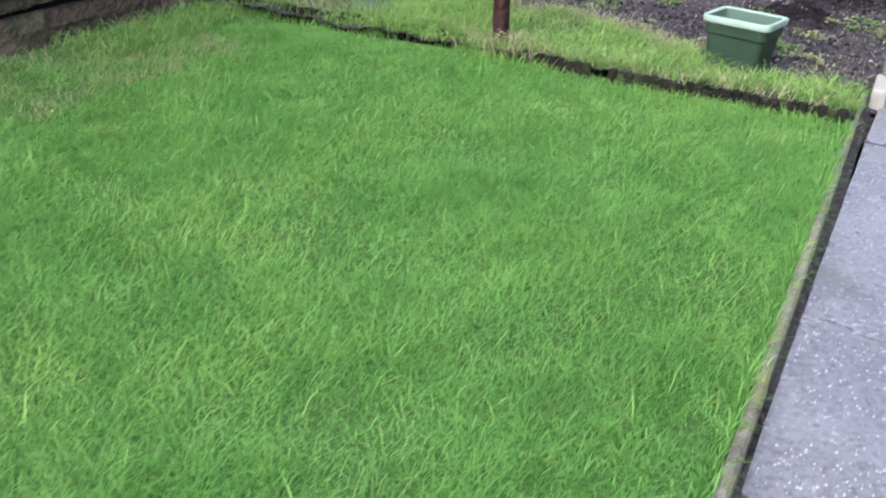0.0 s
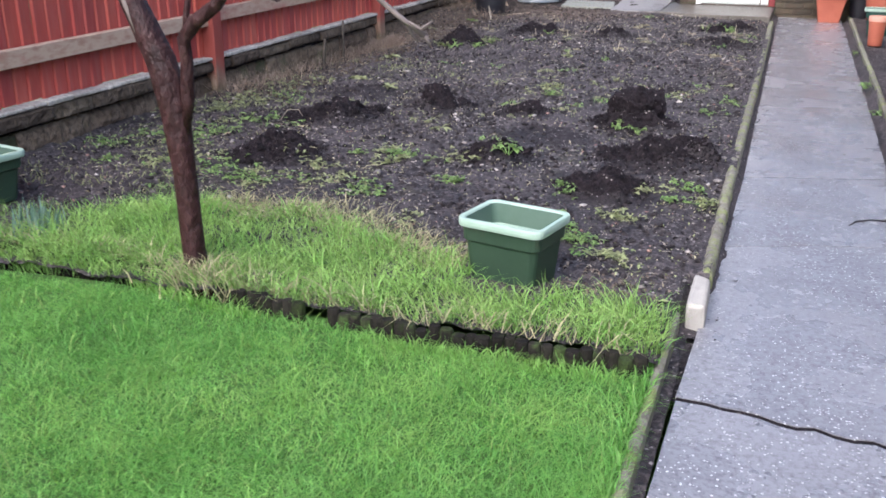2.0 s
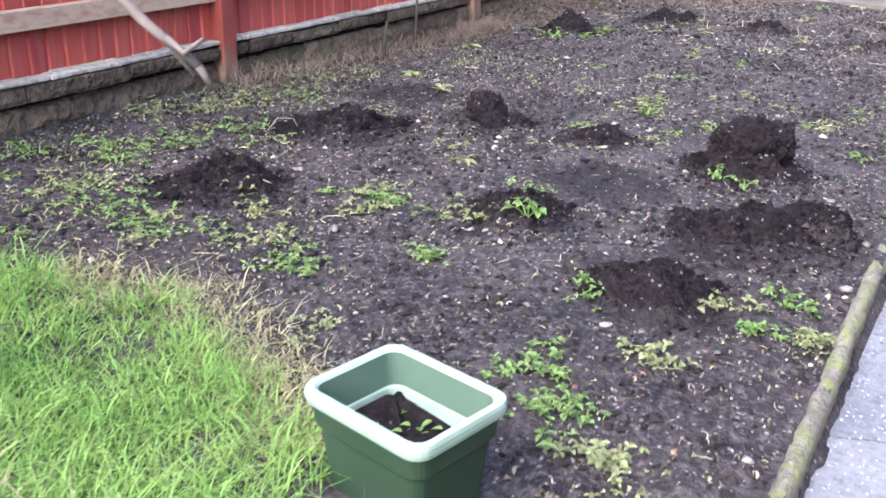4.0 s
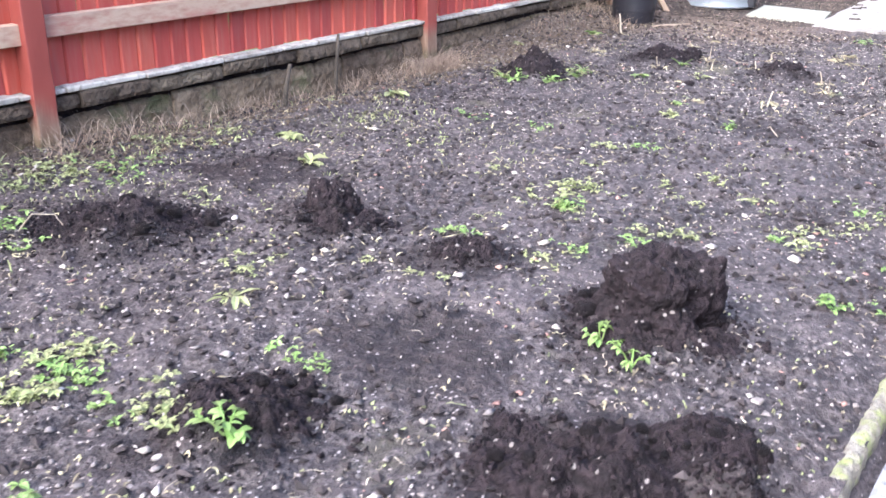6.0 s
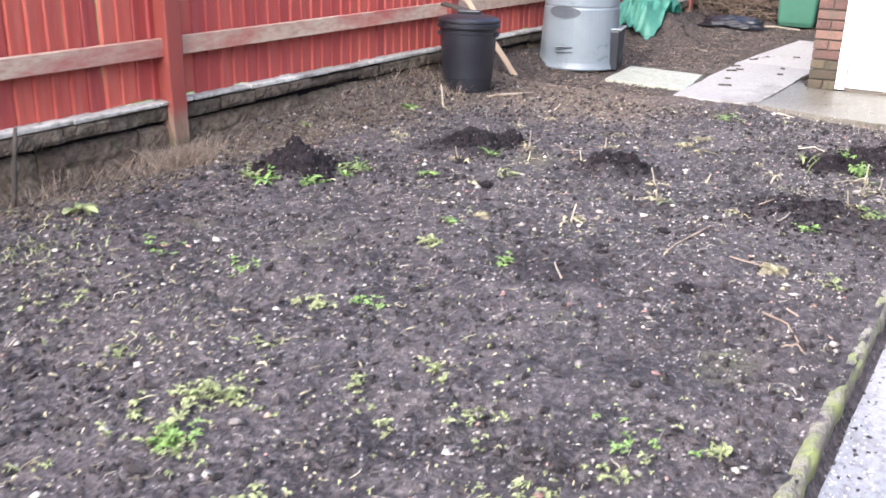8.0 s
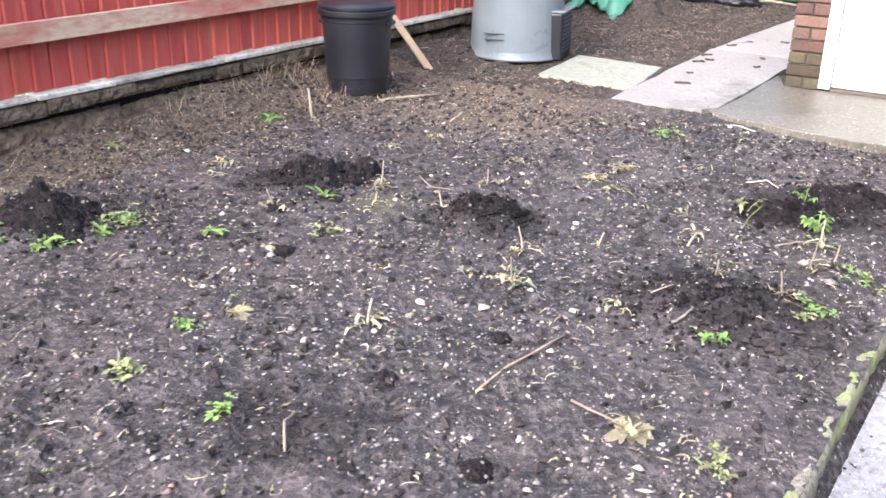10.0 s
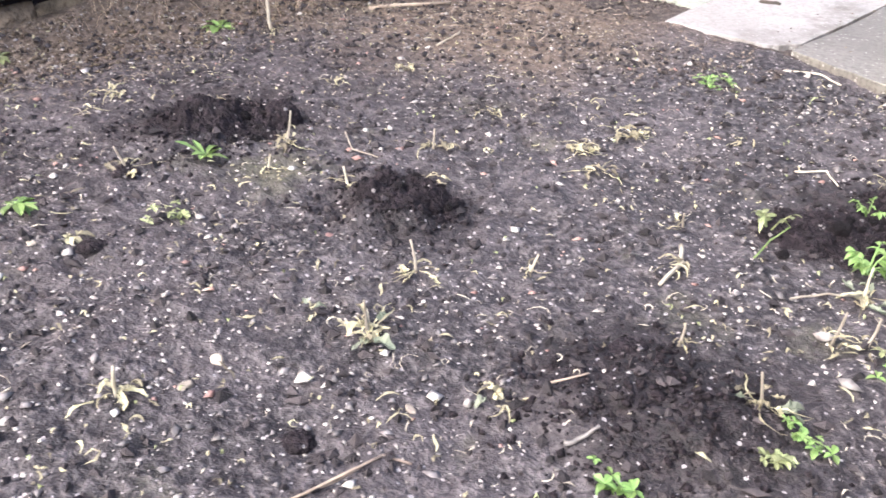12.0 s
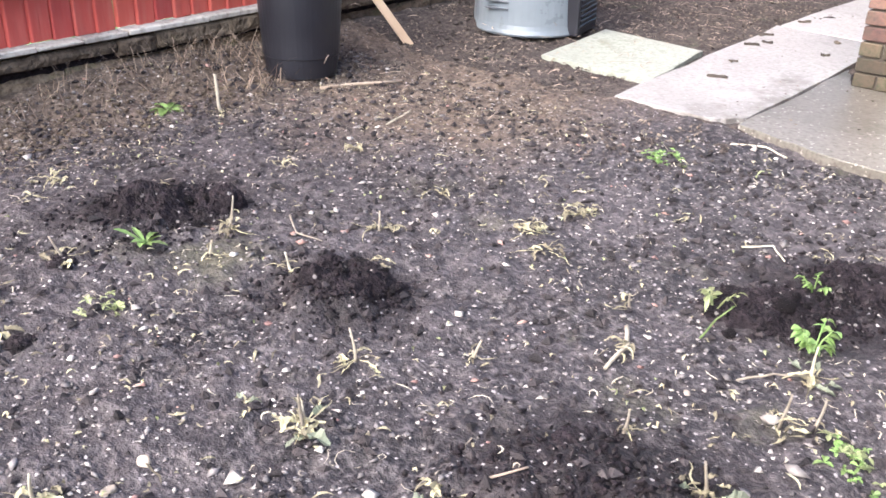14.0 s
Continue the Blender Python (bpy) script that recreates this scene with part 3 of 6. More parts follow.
for py in POSTS:
    ob = part("post", random.choice(posts), None, fence)
    ob.matrix_local = pose(FENCE_X + 0.0, py, 0, random.uniform(-0.5, 0.5), random.uniform(-0.4, 0.4), random.uniform(-2, 2))
for a, b in zip([-3.2] + POSTS, POSTS + [21.55]):
    for z in (0.545, 1.35):
        zz = z + random.uniform(-0.012, 0.012)
        part("rail", boxes(FENCE_X - 0.03, FENCE_X + 0.012, a + 0.055, b - 0.055, zz - 0.049, zz + 0.049, 0.004, 0.003), RAIL_WOOD, fence, "weathered bare softwood rail")
variants = []
for n in range(5):
    bm = bmesh.new()
    loops = []
    for z in (0.27 + random.uniform(-0.006, 0.006), 0.7, 1.2, 1.78):
        d = random.uniform(-0.002, 0.002)
        loops.append([(-0.010 + d, -0.0540, z), (-0.007 + d, -0.0512, z), (0.005 + d, -0.0480, z), (0.008 + d, -0.043, z), (0.006 + d, 0.0, z), (0.008 + d, 0.043, z), (0.005 + d, 0.0480, z), (-0.007 + d, 0.0512, z), (-0.010 + d, 0.0540, z)])
    loft(bm, loops, True, True)
    bmesh.ops.recalc_face_normals(bm, faces=bm.faces[:])
    me = mesh_of(bm, "board")
    me.materials.append(RED_BOARD)
    variants.append(me)
y = -3.15
while y < 21.5:
    ob = part("board", random.choice(variants), None, fence)
    ob.matrix_local = pose(FENCE_X - 0.052, y, random.uniform(-0.006, 0.006), random.uniform(-0.25, 0.25), random.uniform(-0.2, 0.2), random.uniform(4.0, 8.0))
    y += random.uniform(0.1025, 0.1045)
y = -3.2
while y < 21.5:
    ln = random.choice([0.22, 0.30, 0.45, 0.45])
    if not any(abs(y + ln / 2 - p) < ln / 2 + 0.052 for p in POSTS):
        part("coping_stone", boxes(FENCE_X - 0.075, FENCE_X + 0.028 + random.uniform(-0.004, 0.006), y + 0.003, y + ln - 0.003, 0.247, 0.270 + random.uniform(-0.004, 0.004), 0.005, 0.003), COPING if y > 4.75 else FOOTING, fence)
        y += ln
    else:
        part("coping_stone", boxes(FENCE_X - 0.075, FENCE_X + 0.022, y + 0.003, y + 0.117, 0.247, 0.268, 0.005, 0.003), COPING if y > 4.75 else FOOTING, fence)
        y += 0.12
# the footing under the coping: a ragged overhanging course above a rough base wall
def course(name, y0, y1, mat, profile, jitter, label="", seed=0):
    """A rough run of masonry along the fence: profile is (x, z) from the foot up, each row uneven."""
    bm = bmesh.new()
    st = np.linspace(y0 + 0.003, y1 - 0.003, max(4, int((y1 - y0) / 0.03)))
    loops = []
    for k, yy in enumerate(st):
        ends = 0.006 if k in (0, len(st) - 1) else 0.0
        row = [(FENCE_X - 0.10, yy, profile[0][1])]
        for px, pz in profile:
            n = noise.noise((yy * 5, pz * 9, seed)) + 0.6 * noise.noise((yy * 17, pz * 24, seed + 4)) + 0.4 * noise.noise((yy * 42, pz * 50, seed + 8))
            row.append((FENCE_X + px + jitter * n - ends, yy, pz + 0.35 * jitter * noise.noise((yy * 9, pz * 30, seed + 12))))
        row.append((FENCE_X - 0.10, yy, profile[-1][1]))
        loops.append(row)
    loft(bm, loops, True, True)
    bmesh.ops.recalc_face_normals(bm, faces=bm.faces[:])
    part(name, bm, mat, fence, label)


q = random.Random(31)
y = -3.2
while y < 21.5:
    ln = q.uniform(0.18, 0.62)
    top, low, out = 0.244 - q.choice((0, 0, 0.004, 0.012)), q.uniform(0.150, 0.172), q.uniform(0.006, 0.040)
    course("ledge_stone", y, y + ln, FOOTING, [(out - 0.03, low), (out, low + 0.010), (out + 0.004, low + 0.03), (out - 0.002, top - 0.012), (out - 0.016, top)], 0.012, seed=q.uniform(0, 90))
    y += ln
y = -3.2
while y < 21.5:
    ln = q.uniform(0.35, 0.95)
    out = q.uniform(-0.020, 0.004)
    course("base_stone", y, y + ln, BASE_STONE, [(out, -0.16), (out + 0.006, -0.06), (out + 0.005, -0.02), (out, 0.02), (out + 0.004, 0.055), (out, 0.09), (out - 0.004, 0.118), (out - 0.020, 0.138), (out - 0.05, 0.140)], 0.014, seed=q.uniform(0, 90))
    y += ln
# Near-black backing: shade of the gap behind the stones is put into its colour.
part("footing_core", boxes(FENCE_X - 0.099, FENCE_X - 0.034, -3.2, 21.5, -0.1, 0.240), DARK_SOIL, fence, "near-black backing box, its colour standing for the shade behind the footing stones")
# plain boards that close the garden behind and on the other side
back_fence = thing("back_fence", label="weathered brown timber boards at the garden's end", category="fence", kind="structure")
bm0 = boxes(-0.05, 0.05, -0.012, 0.012, -0.2, 1.7, 0.004)
brown_mesh = mesh_of(bm0, "board")
brown_mesh.materials.append(BROWN_BOARD)
x = -3.75
while x < 1.7:
    ob = part("board", brown_mesh, None, back_fence)
    ob.matrix_local = pose(x, 21.60 + random.uniform(-0.006, 0.006), random.uniform(-0.03, 0.02), 0, 0, random.uniform(-3, 3))
    x += 0.104
side_fence = thing("side_fence", label="weathered brown timber boards along the other boundary", category="fence", kind="structure")
y = -3.2
while y < 14.9:
    ob = part("board", brown_mesh, None, side_fence)
    ob.matrix_local = pose(1.66 + random.uniform(-0.006, 0.006), y, random.uniform(-0.03, 0.02), 0, 0, 90 + random.uniform(-3, 3))
    y += 0.104

# ---------------------------------------------------------------- brick shed with a white door
shed = thing("shed", (0, 14.94, 0), "brick shed with a white door and red frame", "shed")
for w in ((-1.255, -1.075, 0.012, 0.20, -0.12, 2.25), (-0.088, 1.62, 0.012, 0.20, -0.12, 0.83), (-0.088, 0.35, 0.012, 0.20, 0.84, 2.25), (1.35, 1.62, 0.012, 0.20, 0.84, 2.25),
          (-1.07, 1.62, 0.016, 0.20, 2.02, 2.25), (-1.253, -1.06, 0.21, 2.9, -0.12, 2.25), (1.42, 1.62, 0.21, 2.9, -0.12, 2.25), (-1.05, 1.41, 2.7, 2.9, -0.12, 2.25)):
    part("wall", boxes(*w), MORTAR, shed, "mortar and inner wall")
bm = bmesh.new()
box(bm, -1.42, 1.75, -0.16, 3.05, 2.255, 2.33, 0.01)
part("roof", bm, ROOF, shed, "flat felt roof")
door = part("door", boxes(-1.00, -0.175, 0.035, 0.075, 0.062, 1.995, 0.004), WHITE_PAINT, shed, "plain white painted door")
part("ledge", boxes(-0.985, -0.19, 0.020, 0.034, 0.085, 0.105, 0.003), WHITE_PAINT, door)
part("handle", boxes(-0.27, -0.255, -0.015, 0.034, 0.98, 1.08, 0.005), WIRE, door, "small metal handle")
part("door_frame", boxes(-1.072, -1.004, -0.006, 0.10, 0.052, 2.015, 0.004), WHITE_PAINT, shed, "white painted door frame")
part("door_frame", boxes(-0.170, -0.092, -0.008, 0.10, 0.048, 2.015, 0.004), RED_PAINT, shed, "red painted door frame")
part("threshold", boxes(-1.0, -0.172, 0.0, 0.10, 0.030, 0.058, 0.004), MORTAR, shed)
win = part("window", boxes(0.36, 1.34, 0.02, 0.06, 1.88, 1.94, 0.004), DARK_FRAME, shed, "dark framed shed window")
part("sill", boxes(0.30, 1.40, -0.05, 0.10, 0.835, 0.895, 0.006), DARK_FRAME, win, "dark window sill")
part("frame", boxes(0.36, 0.42, 0.02, 0.06, 0.90, 1.878, 0.004), DARK_FRAME, win)
part("frame", boxes(1.28, 1.34, 0.02, 0.06, 0.90, 1.878, 0.004), DARK_FRAME, win)
part("pane", boxes(0.425, 1.275, 0.036, 0.042, 0.90, 1.878), GLASS, win)
bricks = []
for n in range(4):
    me = mesh_of(boxes(-0.1075, 0.1075, -0.004, 0.04, -0.0325, 0.0325, 0.004, 0.0015), "brick")
    me.materials.append(BRICK)
    bricks.append(me)
half = mesh_of(boxes(-0.0512, 0.0512, -0.004, 0.04, -0.0325, 0.0325, 0.004, 0.0015), "brick")
half.materials.append(BRICK)


mossy = [me.copy() for me in bricks[:2]] + [half.copy()]
for me in mossy:
    me.materials.clear()
    me.materials.append(MOSSY_BRICK)


def lay(x, z, me=None, turn=0, y=0.0):
    if z < 0.30 + random.uniform(-0.10, 0.10):
        me = mossy[2] if me is half else random.choice(mossy[:2])
    ob = part("brick", me or random.choice(bricks), None, shed)
    ob.matrix_local = pose(x, y + random.uniform(-0.0015, 0.0015), z, random.uniform(-0.4, 0.4), random.uniform(-0.4, 0.4), turn)


high = bmesh.new()
for row in range(31):
    z = -0.075 + row * 0.075
    if row % 2:
        lay(-1.165, z) if z < 1.1 else box(high, -1.2725, -1.0575, -0.004, 0.03, z - 0.0325, z + 0.0325, 0.003)
    else:
        for hx in (-1.2215, -1.1085):
            lay(hx, z, half) if z < 1.1 else box(high, hx - 0.0512, hx + 0.0512, -0.004, 0.03, z - 0.0325, z + 0.0325, 0.003)
    x = 0.025 if row % 2 else 0.1375
    if not row % 2:
        lay(-0.031, z, half) if z < 0.8 else box(high, -0.082, 0.020, -0.004, 0.03, z - 0.0325, z + 0.0325, 0.003)
    while x < 1.55:
        if z < 0.8:
            lay(x, z)
        elif x < 0.24 or x > 1.46:
            box(high, x - 0.1075, x + 0.1075, -0.004, 0.03, z - 0.0325, z + 0.0325, 0.003)
        x += 0.225
    for s in range(12):
        sy = 0.13 + s * 0.225 + (0.1125 if row % 2 else 0)
        if z < 0.9 and s < 9:
            lay(-1.262, z, None, -90, sy)
        elif sy < 2.85:
            box(high, -1.268, -1.23, sy - 0.1075, sy + 0.1075, z - 0.0325, z + 0.0325, 0.003)
tagged(part("brickwork", high, BRICK, shed, "upper brick courses"), kind="stuff")

# ---------------------------------------------------------------- grass
def blades(name, X, Y, Z, height, width, lean, mat, seed=0):
    """One mesh of bent, tapering grass blades at the given feet."""
    rs = np.random.RandomState(seed)
    n = len(X)
    H = height * rs.uniform(0.55, 1.35, n)
    W = width * rs.uniform(0.7, 1.3, n)
    a = rs.uniform(0, 2 * np.pi, n)
    b = rs.uniform(0, 2 * np.pi, n)
    ln = H * lean * rs.uniform(0.2, 1.3, n)
    dx, dy = np.cos(a) * ln, np.sin(a) * ln
    wx, wy = np.cos(b) * W / 2, np.sin(b) * W / 2
    V = np.empty((n, 5, 3))
    V[:, 0] = np.stack([X - wx, Y - wy, Z - 0.006], 1)
    V[:, 1] = np.stack([X + wx, Y + wy, Z - 0.006], 1)
    V[:, 2] = np.stack([X + dx * 0.38 + wx * 0.9, Y + dy * 0.38 + wy * 0.9, Z + H * 0.58], 1)
    V[:, 3] = np.stack([X + dx * 0.38 - wx * 0.9, Y + dy * 0.38 - wy * 0.9, Z + H * 0.58], 1)
    V[:, 4] = np.stack([X + dx, Y + dy, Z + H * np.clip(1.05 - 0.35 * lean * rs.uniform(0, 1, n), 0.4, 1.1)], 1)
    i = np.arange(n) * 5
    me = bpy.data.meshes.new(name)
    quads = np.stack([i, i + 1, i + 2, i + 3], 1)
    tris = np.stack([i + 3, i + 2, i + 4], 1)
    me.vertices.add(n * 5)
    me.vertices.foreach_set("co", V.ravel())
    me.loops.add(n * 7)
    me.loops.foreach_set("vertex_index", np.concatenate([quads, tris], 1).ravel())
    me.polygons.add(n * 2)
    starts = np.stack([np.arange(n) * 7, np.arange(n) * 7 + 4], 1).ravel()
    me.polygons.foreach_set("loop_start", starts)
    me.update(calc_edges=True)
    me.validate()
    me.materials.append(mat)
    return new(name, me)


def lawn_level(x, y):
    return LAWN_Z + 0.012 * vnoise(x, y, 1.3, 21) + 0.006 * vnoise(x, y, 6, 22)


rs = np.random.RandomState(5)
n = 330000
X, Y = rs.uniform(-3.74, -0.165, n), rs.uniform(0.7, 4.47, n)
keep = rs.uniform(0, 1, n) < 0.72 + 0.35 * vnoise(X, Y, 5, 41)
worn = (X < -3.0) & (Y > 2.7) & (Y < 4.0) & (rs.uniform(0, 1, n) < 0.45)
X, Y = X[keep & ~worn], Y[keep & ~worn]
yellow = vnoise(X, Y, 2.2, 71) + 0.6 * vnoise(X, Y, 7, 72) + rs.normal(0, 0.5, len(X)) > 0.50
for pick, mat, words, seed in ((~yellow, GRASS, "short bright green lawn grass, damp and slightly uneven", 1), (yellow, YELLOW_GRASS, "short yellowish green lawn grass in patches", 15)):
    gx, gy = X[pick], Y[pick]
    tagged(blades("lawn_grass", gx, gy, lawn_level(gx, gy), 0.036 * (1 + 0.45 * vnoise(gx, gy, 3, 43) + 0.40 * vnoise(gx, gy, 8, 44)), 0.0024, 2.2, mat, seed), words, "grass", kind="stuff")
n = 60000
X, Y = rs.uniform(-3.74, -0.17, n), rs.uniform(-3.1, 0.7, n)
tagged(blades("lawn_grass", X, Y, lawn_level(X, Y), 0.038, 0.0055, 2.0, GRASS, 2), "short bright green lawn grass", "grass", kind="stuff")
n = 5200
X, Y = rs.uniform(-3.74, -0.17, n), rs.uniform(0.7, 4.45, n)
tagged(blades("pale_grass_blades", X, Y, lawn_level(X, Y), 0.065, 0.0030, 1.8, LONG_GRASS, 3), "longer pale blades lying over the lawn", "grass", kind="stuff")
n = 3600
X, Y = rs.uniform(-3.74, -3.0, n), rs.uniform(2.6, 4.1, n)
tagged(blades("worn_lawn_grass", X, Y, lawn_level(X, Y), 0.03, 0.004, 1.0, DRY_GRASS, 4), "thin worn yellowish grass patch by the fence", "grass", kind="stuff")


def strip_edge(x):
    """Where the rough grass before the bed ends."""
    return np.interp(x, [-3.7, -2.9, -2.4, -1.8, -1.3, -1.0, -0.5, -0.22], [4.85, 5.10, 5.36, 5.40, 5.24, 5.02, 4.84, 4.80]) + 0.07 * vnoise(x, x * 0, 6, 45)


n = 34000
X, Y = rs.uniform(-3.65, -0.165, n), rs.uniform(4.53, 5.5, n)
keep = (Y < strip_edge(X) + rs.normal(0, 0.035, n)) & (rs.uniform(0, 1, n) < 0.75 + 0.5 * vnoise(X, Y, 6, 47)) & ~((X < -2.9) & (rs.uniform(0, 1, n) < 0.75))
keep &= ~((np.abs(X + 0.765) < 0.15) & (np.abs(Y - 4.97) < 0.11)) & ~((np.abs(X + 3.36) < 0.18) & (np.abs(Y - 5.08) < 0.14))
X, Y = X[keep], Y[keep]
tagged(blades("rough_grass", X, Y, level(X, Y), 0.068 * (1 + 0.45 * vnoise(X, Y, 4, 48)), 0.0036, 1.7, LONG_GRASS, 6), "long yellow-green grass between lawn edging and soil", "grass", kind="stuff")
n = 2600
X = rs.uniform(-2.3, -0.95, n)
Y = strip_edge(X) + rs.normal(0.03, 0.09, n)
keep = ~((np.abs(X + 0.785) < 0.2) & (np.abs(Y - 5.01) < 0.17))
X, Y = X[keep], Y[keep]
tagged(blades("straw_grass", X, Y, level(X, Y), 0.045, 0.0035, 2.2, DRY_GRASS, 7), "straw-coloured dead grass at the edge of the soil", "grass", kind="stuff")
n = 300
X, Y = rs.normal(-1.78, 0.13, n), rs.normal(4.60, 0.06, n)
tagged(blades("straw_grass", X, Y, level(X, Y) - 0.01, 0.10, 0.004, 1.2, DRY_GRASS, 8), "straw-coloured grass round the tree's foot", "grass", kind="stuff")
n = 2400
X, Y = rs.uniform(-3.72, -3.35, n), rs.uniform(3.4, 5.0, n)
tagged(blades("fence_grass", X, Y, lawn_level(X, Y), 0.08, 0.0036, 1.3, LONG_GRASS, 9), "tufts of longer grass at the foot of the fence", "grass", kind="stuff")
n = 1500
X, Y = rs.normal(-0.185, 0.012, n), rs.uniform(0.8, 5.0, n)
tagged(blades("edge_grass", X, Y, lawn_level(X, Y), 0.055, 0.0045, 0.9, GRASS, 10), "grass leaning over the path edging", "grass", kind="stuff")
n = 2600
X = rs.uniform(-3.6, -0.25, n)
Y = np.interp(X, [-3.7, -2.2, -1.7, -1.0, -0.2], [4.57, 4.59, 4.48, 4.41, 4.42]) - np.abs(rs.normal(0, 0.02, n))
keep = rs.uniform(0, 1, n) < 0.45 + 0.6 * vnoise(X, X * 0, 5, 46)
X, Y = X[keep], Y[keep]
tagged(blades("edge_grass", X, Y, lawn_level(X, Y), 0.055, 0.0035, 1.0, YELLOW_GRASS, 16), "grass standing against the log edging", "grass", kind="stuff")
n = 400
X = rs.uniform(-3.3, -0.25, n)
Y = np.interp(X, [-3.7, -2.2, -1.7, -1.0, -0.2], [4.66, 4.68, 4.57, 4.50, 4.51]) + np.abs(rs.normal(0, 0.02, n))
tagged(blades("edge_grass", X, Y, level(X, Y) + 0.01, 0.08, 0.004, 1.9, DRY_GRASS, 17), "limp straw grass hanging over the log edging", "grass", kind="stuff")
# withered tufts along the footing
X, Y = [], []
for cx, cy, s, n in [(-3.64, 10.70, 0.10, 900), (-3.56, 10.58, 0.17, 420), (-3.68, 10.2, 0.25, 240), (-3.66, 9.0, 0.25, 150), (-3.66, 9.7, 0.3, 160), (-3.60, 7.95, 0.16, 200), (-3.6, 12.3, 0.3, 90), (-3.62, 13.0, 0.2, 140), (-3.60, 8.4, 0.22, 90), (-3.3, 12.95, 0.15, 70)]:
    X.append(np.clip(rs.normal(cx, 0.07, n), -3.715, -2.5))
    Y.append(rs.normal(cy, s, n))
X, Y = np.concatenate(X), np.concatenate(Y)
tagged(blades("withered_grass", X, Y, level(X, Y), 0.115, 0.0024, 1.5, RUSTY_GRASS, 11), "withered brown grass along the fence footing", "grass", kind="stuff")
n = 6000
X, Y = rs.uniform(-3.70, -1.9, n), rs.uniform(5.4, 9.6, n)
keep = rs.uniform(0, 1, n) < 0.30 + 0.7 * vnoise(X, Y, 2.4, 49) - 0.5 * smooth(-3.1, -1.9, X) - dug(X, Y)
X, Y = X[keep], Y[keep]
tagged(blades("thin_green_growth", X, Y, level(X, Y), 0.026, 0.006, 1.8, PALE_WEED, 12), "thin green growth on the soil near the fence", "grass", kind="stuff")


# ---------------------------------------------------------------- soil crumbs, stones and straw scraps
def nuggets(name, X, Y, Z, size, mat, flat=0.7, seed=0, squash=0.35):
    """Small angular lumps, each an uneven octahedron."""
    rs = np.random.RandomState(seed)
    n = len(X)
    base = np.array([(1, 0, 0), (-1, 0, 0), (0, 1, 0), (0, -1, 0), (0, 0, 1), (0, 0, -1)], float)
    V = base[None] * (size[:, None, None] * rs.uniform(0.6, 1.25, (n, 6, 1))) + rs.normal(0, 1, (n, 6, 3)) * size[:, None, None] * 0.18
    V[:, :, 0] *= rs.uniform(0.65, 1.7, n)[:, None]
    V[:, :, 2] *= flat
    a = rs.uniform(0, 2 * np.pi, n)
    c, s = np.cos(a)[:, None], np.sin(a)[:, None]
    x, y = V[:, :, 0] * c - V[:, :, 1] * s, V[:, :, 0] * s + V[:, :, 1] * c
    V = np.stack([x + X[:, None], y + Y[:, None], V[:, :, 2] + Z[:, None] + size[:, None] * squash], -1)
    f = np.array([(0, 2, 4), (2, 1, 4), (1, 3, 4), (3, 0, 4), (2, 0, 5), (1, 2, 5), (3, 1, 5), (0, 3, 5)])
    F = (f[None] + 6 * np.arange(n)[:, None, None]).reshape(-1, 3)
    return new(name, raw(name, V.reshape(-1, 3), F, mat, "stone" in name or "mound" in name or "lumps" in name))


def on_bed(n, y0=4.9, y1=13.8, clump=0.5, seed=51):
    X, Y = rs.uniform(-3.68, -0.125, n), rs.uniform(y0, y1, n)
    keep = (Y > strip_edge(X) - 0.05) & (rs.uniform(0, 1, n) < 0.6 + clump * vnoise(X, Y, 3, seed)) & ~((X < -1.5) & (Y > 13.7))
    keep &= ~((np.abs(X + 0.785) < 0.19) & (np.abs(Y - 5.01) < 0.15)) & ~((np.abs(X + 3.36) < 0.2) & (np.abs(Y - 5.08) < 0.17))
    return X[keep], Y[keep]


def off_dug(X, Y):
    """Thin out what lies on freshly turned soil."""
    keep = rs.uniform(0, 1, len(X)) > 0.8 * smooth(0.25, 0.6, dug(X, Y))
    return X[keep], Y[keep]


X, Y = on_bed(62000)
S = 0.003 + 0.015 * rs.power(0.30, len(X)) ** 1.6
tagged(nuggets("soil_crumbs", X, Y, level(X, Y), S, CRUMB, 0.8, 1), "crumbs of dark damp soil", "soil", kind="stuff")
MX, MY = [], []
for mx, my, r, h in MOUNDS:
    if h > 0.03 and my < 14:
        n = int(3200 * r)
        MX.append(rs.normal(mx, r * 0.55, n))
        MY.append(rs.normal(my, r * 0.55, n))
X, Y = np.clip(np.concatenate(MX), -3.6, -0.17), np.concatenate(MY)
tagged(nuggets("mound_crumbs", X, Y, level(X, Y), 0.003 + 0.009 * rs.power(0.35, len(X)), DARK_SOIL, 0.8, 2), "loose lumps on the dug mounds", "soil", kind="stuff")
X, Y = off_dug(*on_bed(19000, clump=0.9, seed=52))
tagged(nuggets("small_stones", X, Y, level(X, Y), 0.0020 + 0.0065 * rs.power(0.30, len(X)), MID_STONE, 0.6, 3), "small pale stones in the soil", "stones", kind="stuff")
X, Y = off_dug(*on_bed(9000, 9.6, 13.7, 0.9, 59))
tagged(nuggets("small_stones", X, Y, level(X, Y), 0.0018 + 0.0055 * rs.power(0.30, len(X)), STONE, 0.6, 43), "small pale stones and grit in the soil", "stones", kind="stuff")
X, Y = off_dug(*on_bed(9000, clump=0.8, seed=57))
tagged(nuggets("grey_stones", X, Y, level(X, Y), 0.003 + 0.011 * rs.power(0.35, len(X)), GREY_STONE, 0.55, 14), "dull grey stones in the soil", "stones", kind="stuff")
X, Y = off_dug(*on_bed(1500, clump=0.8, seed=53))
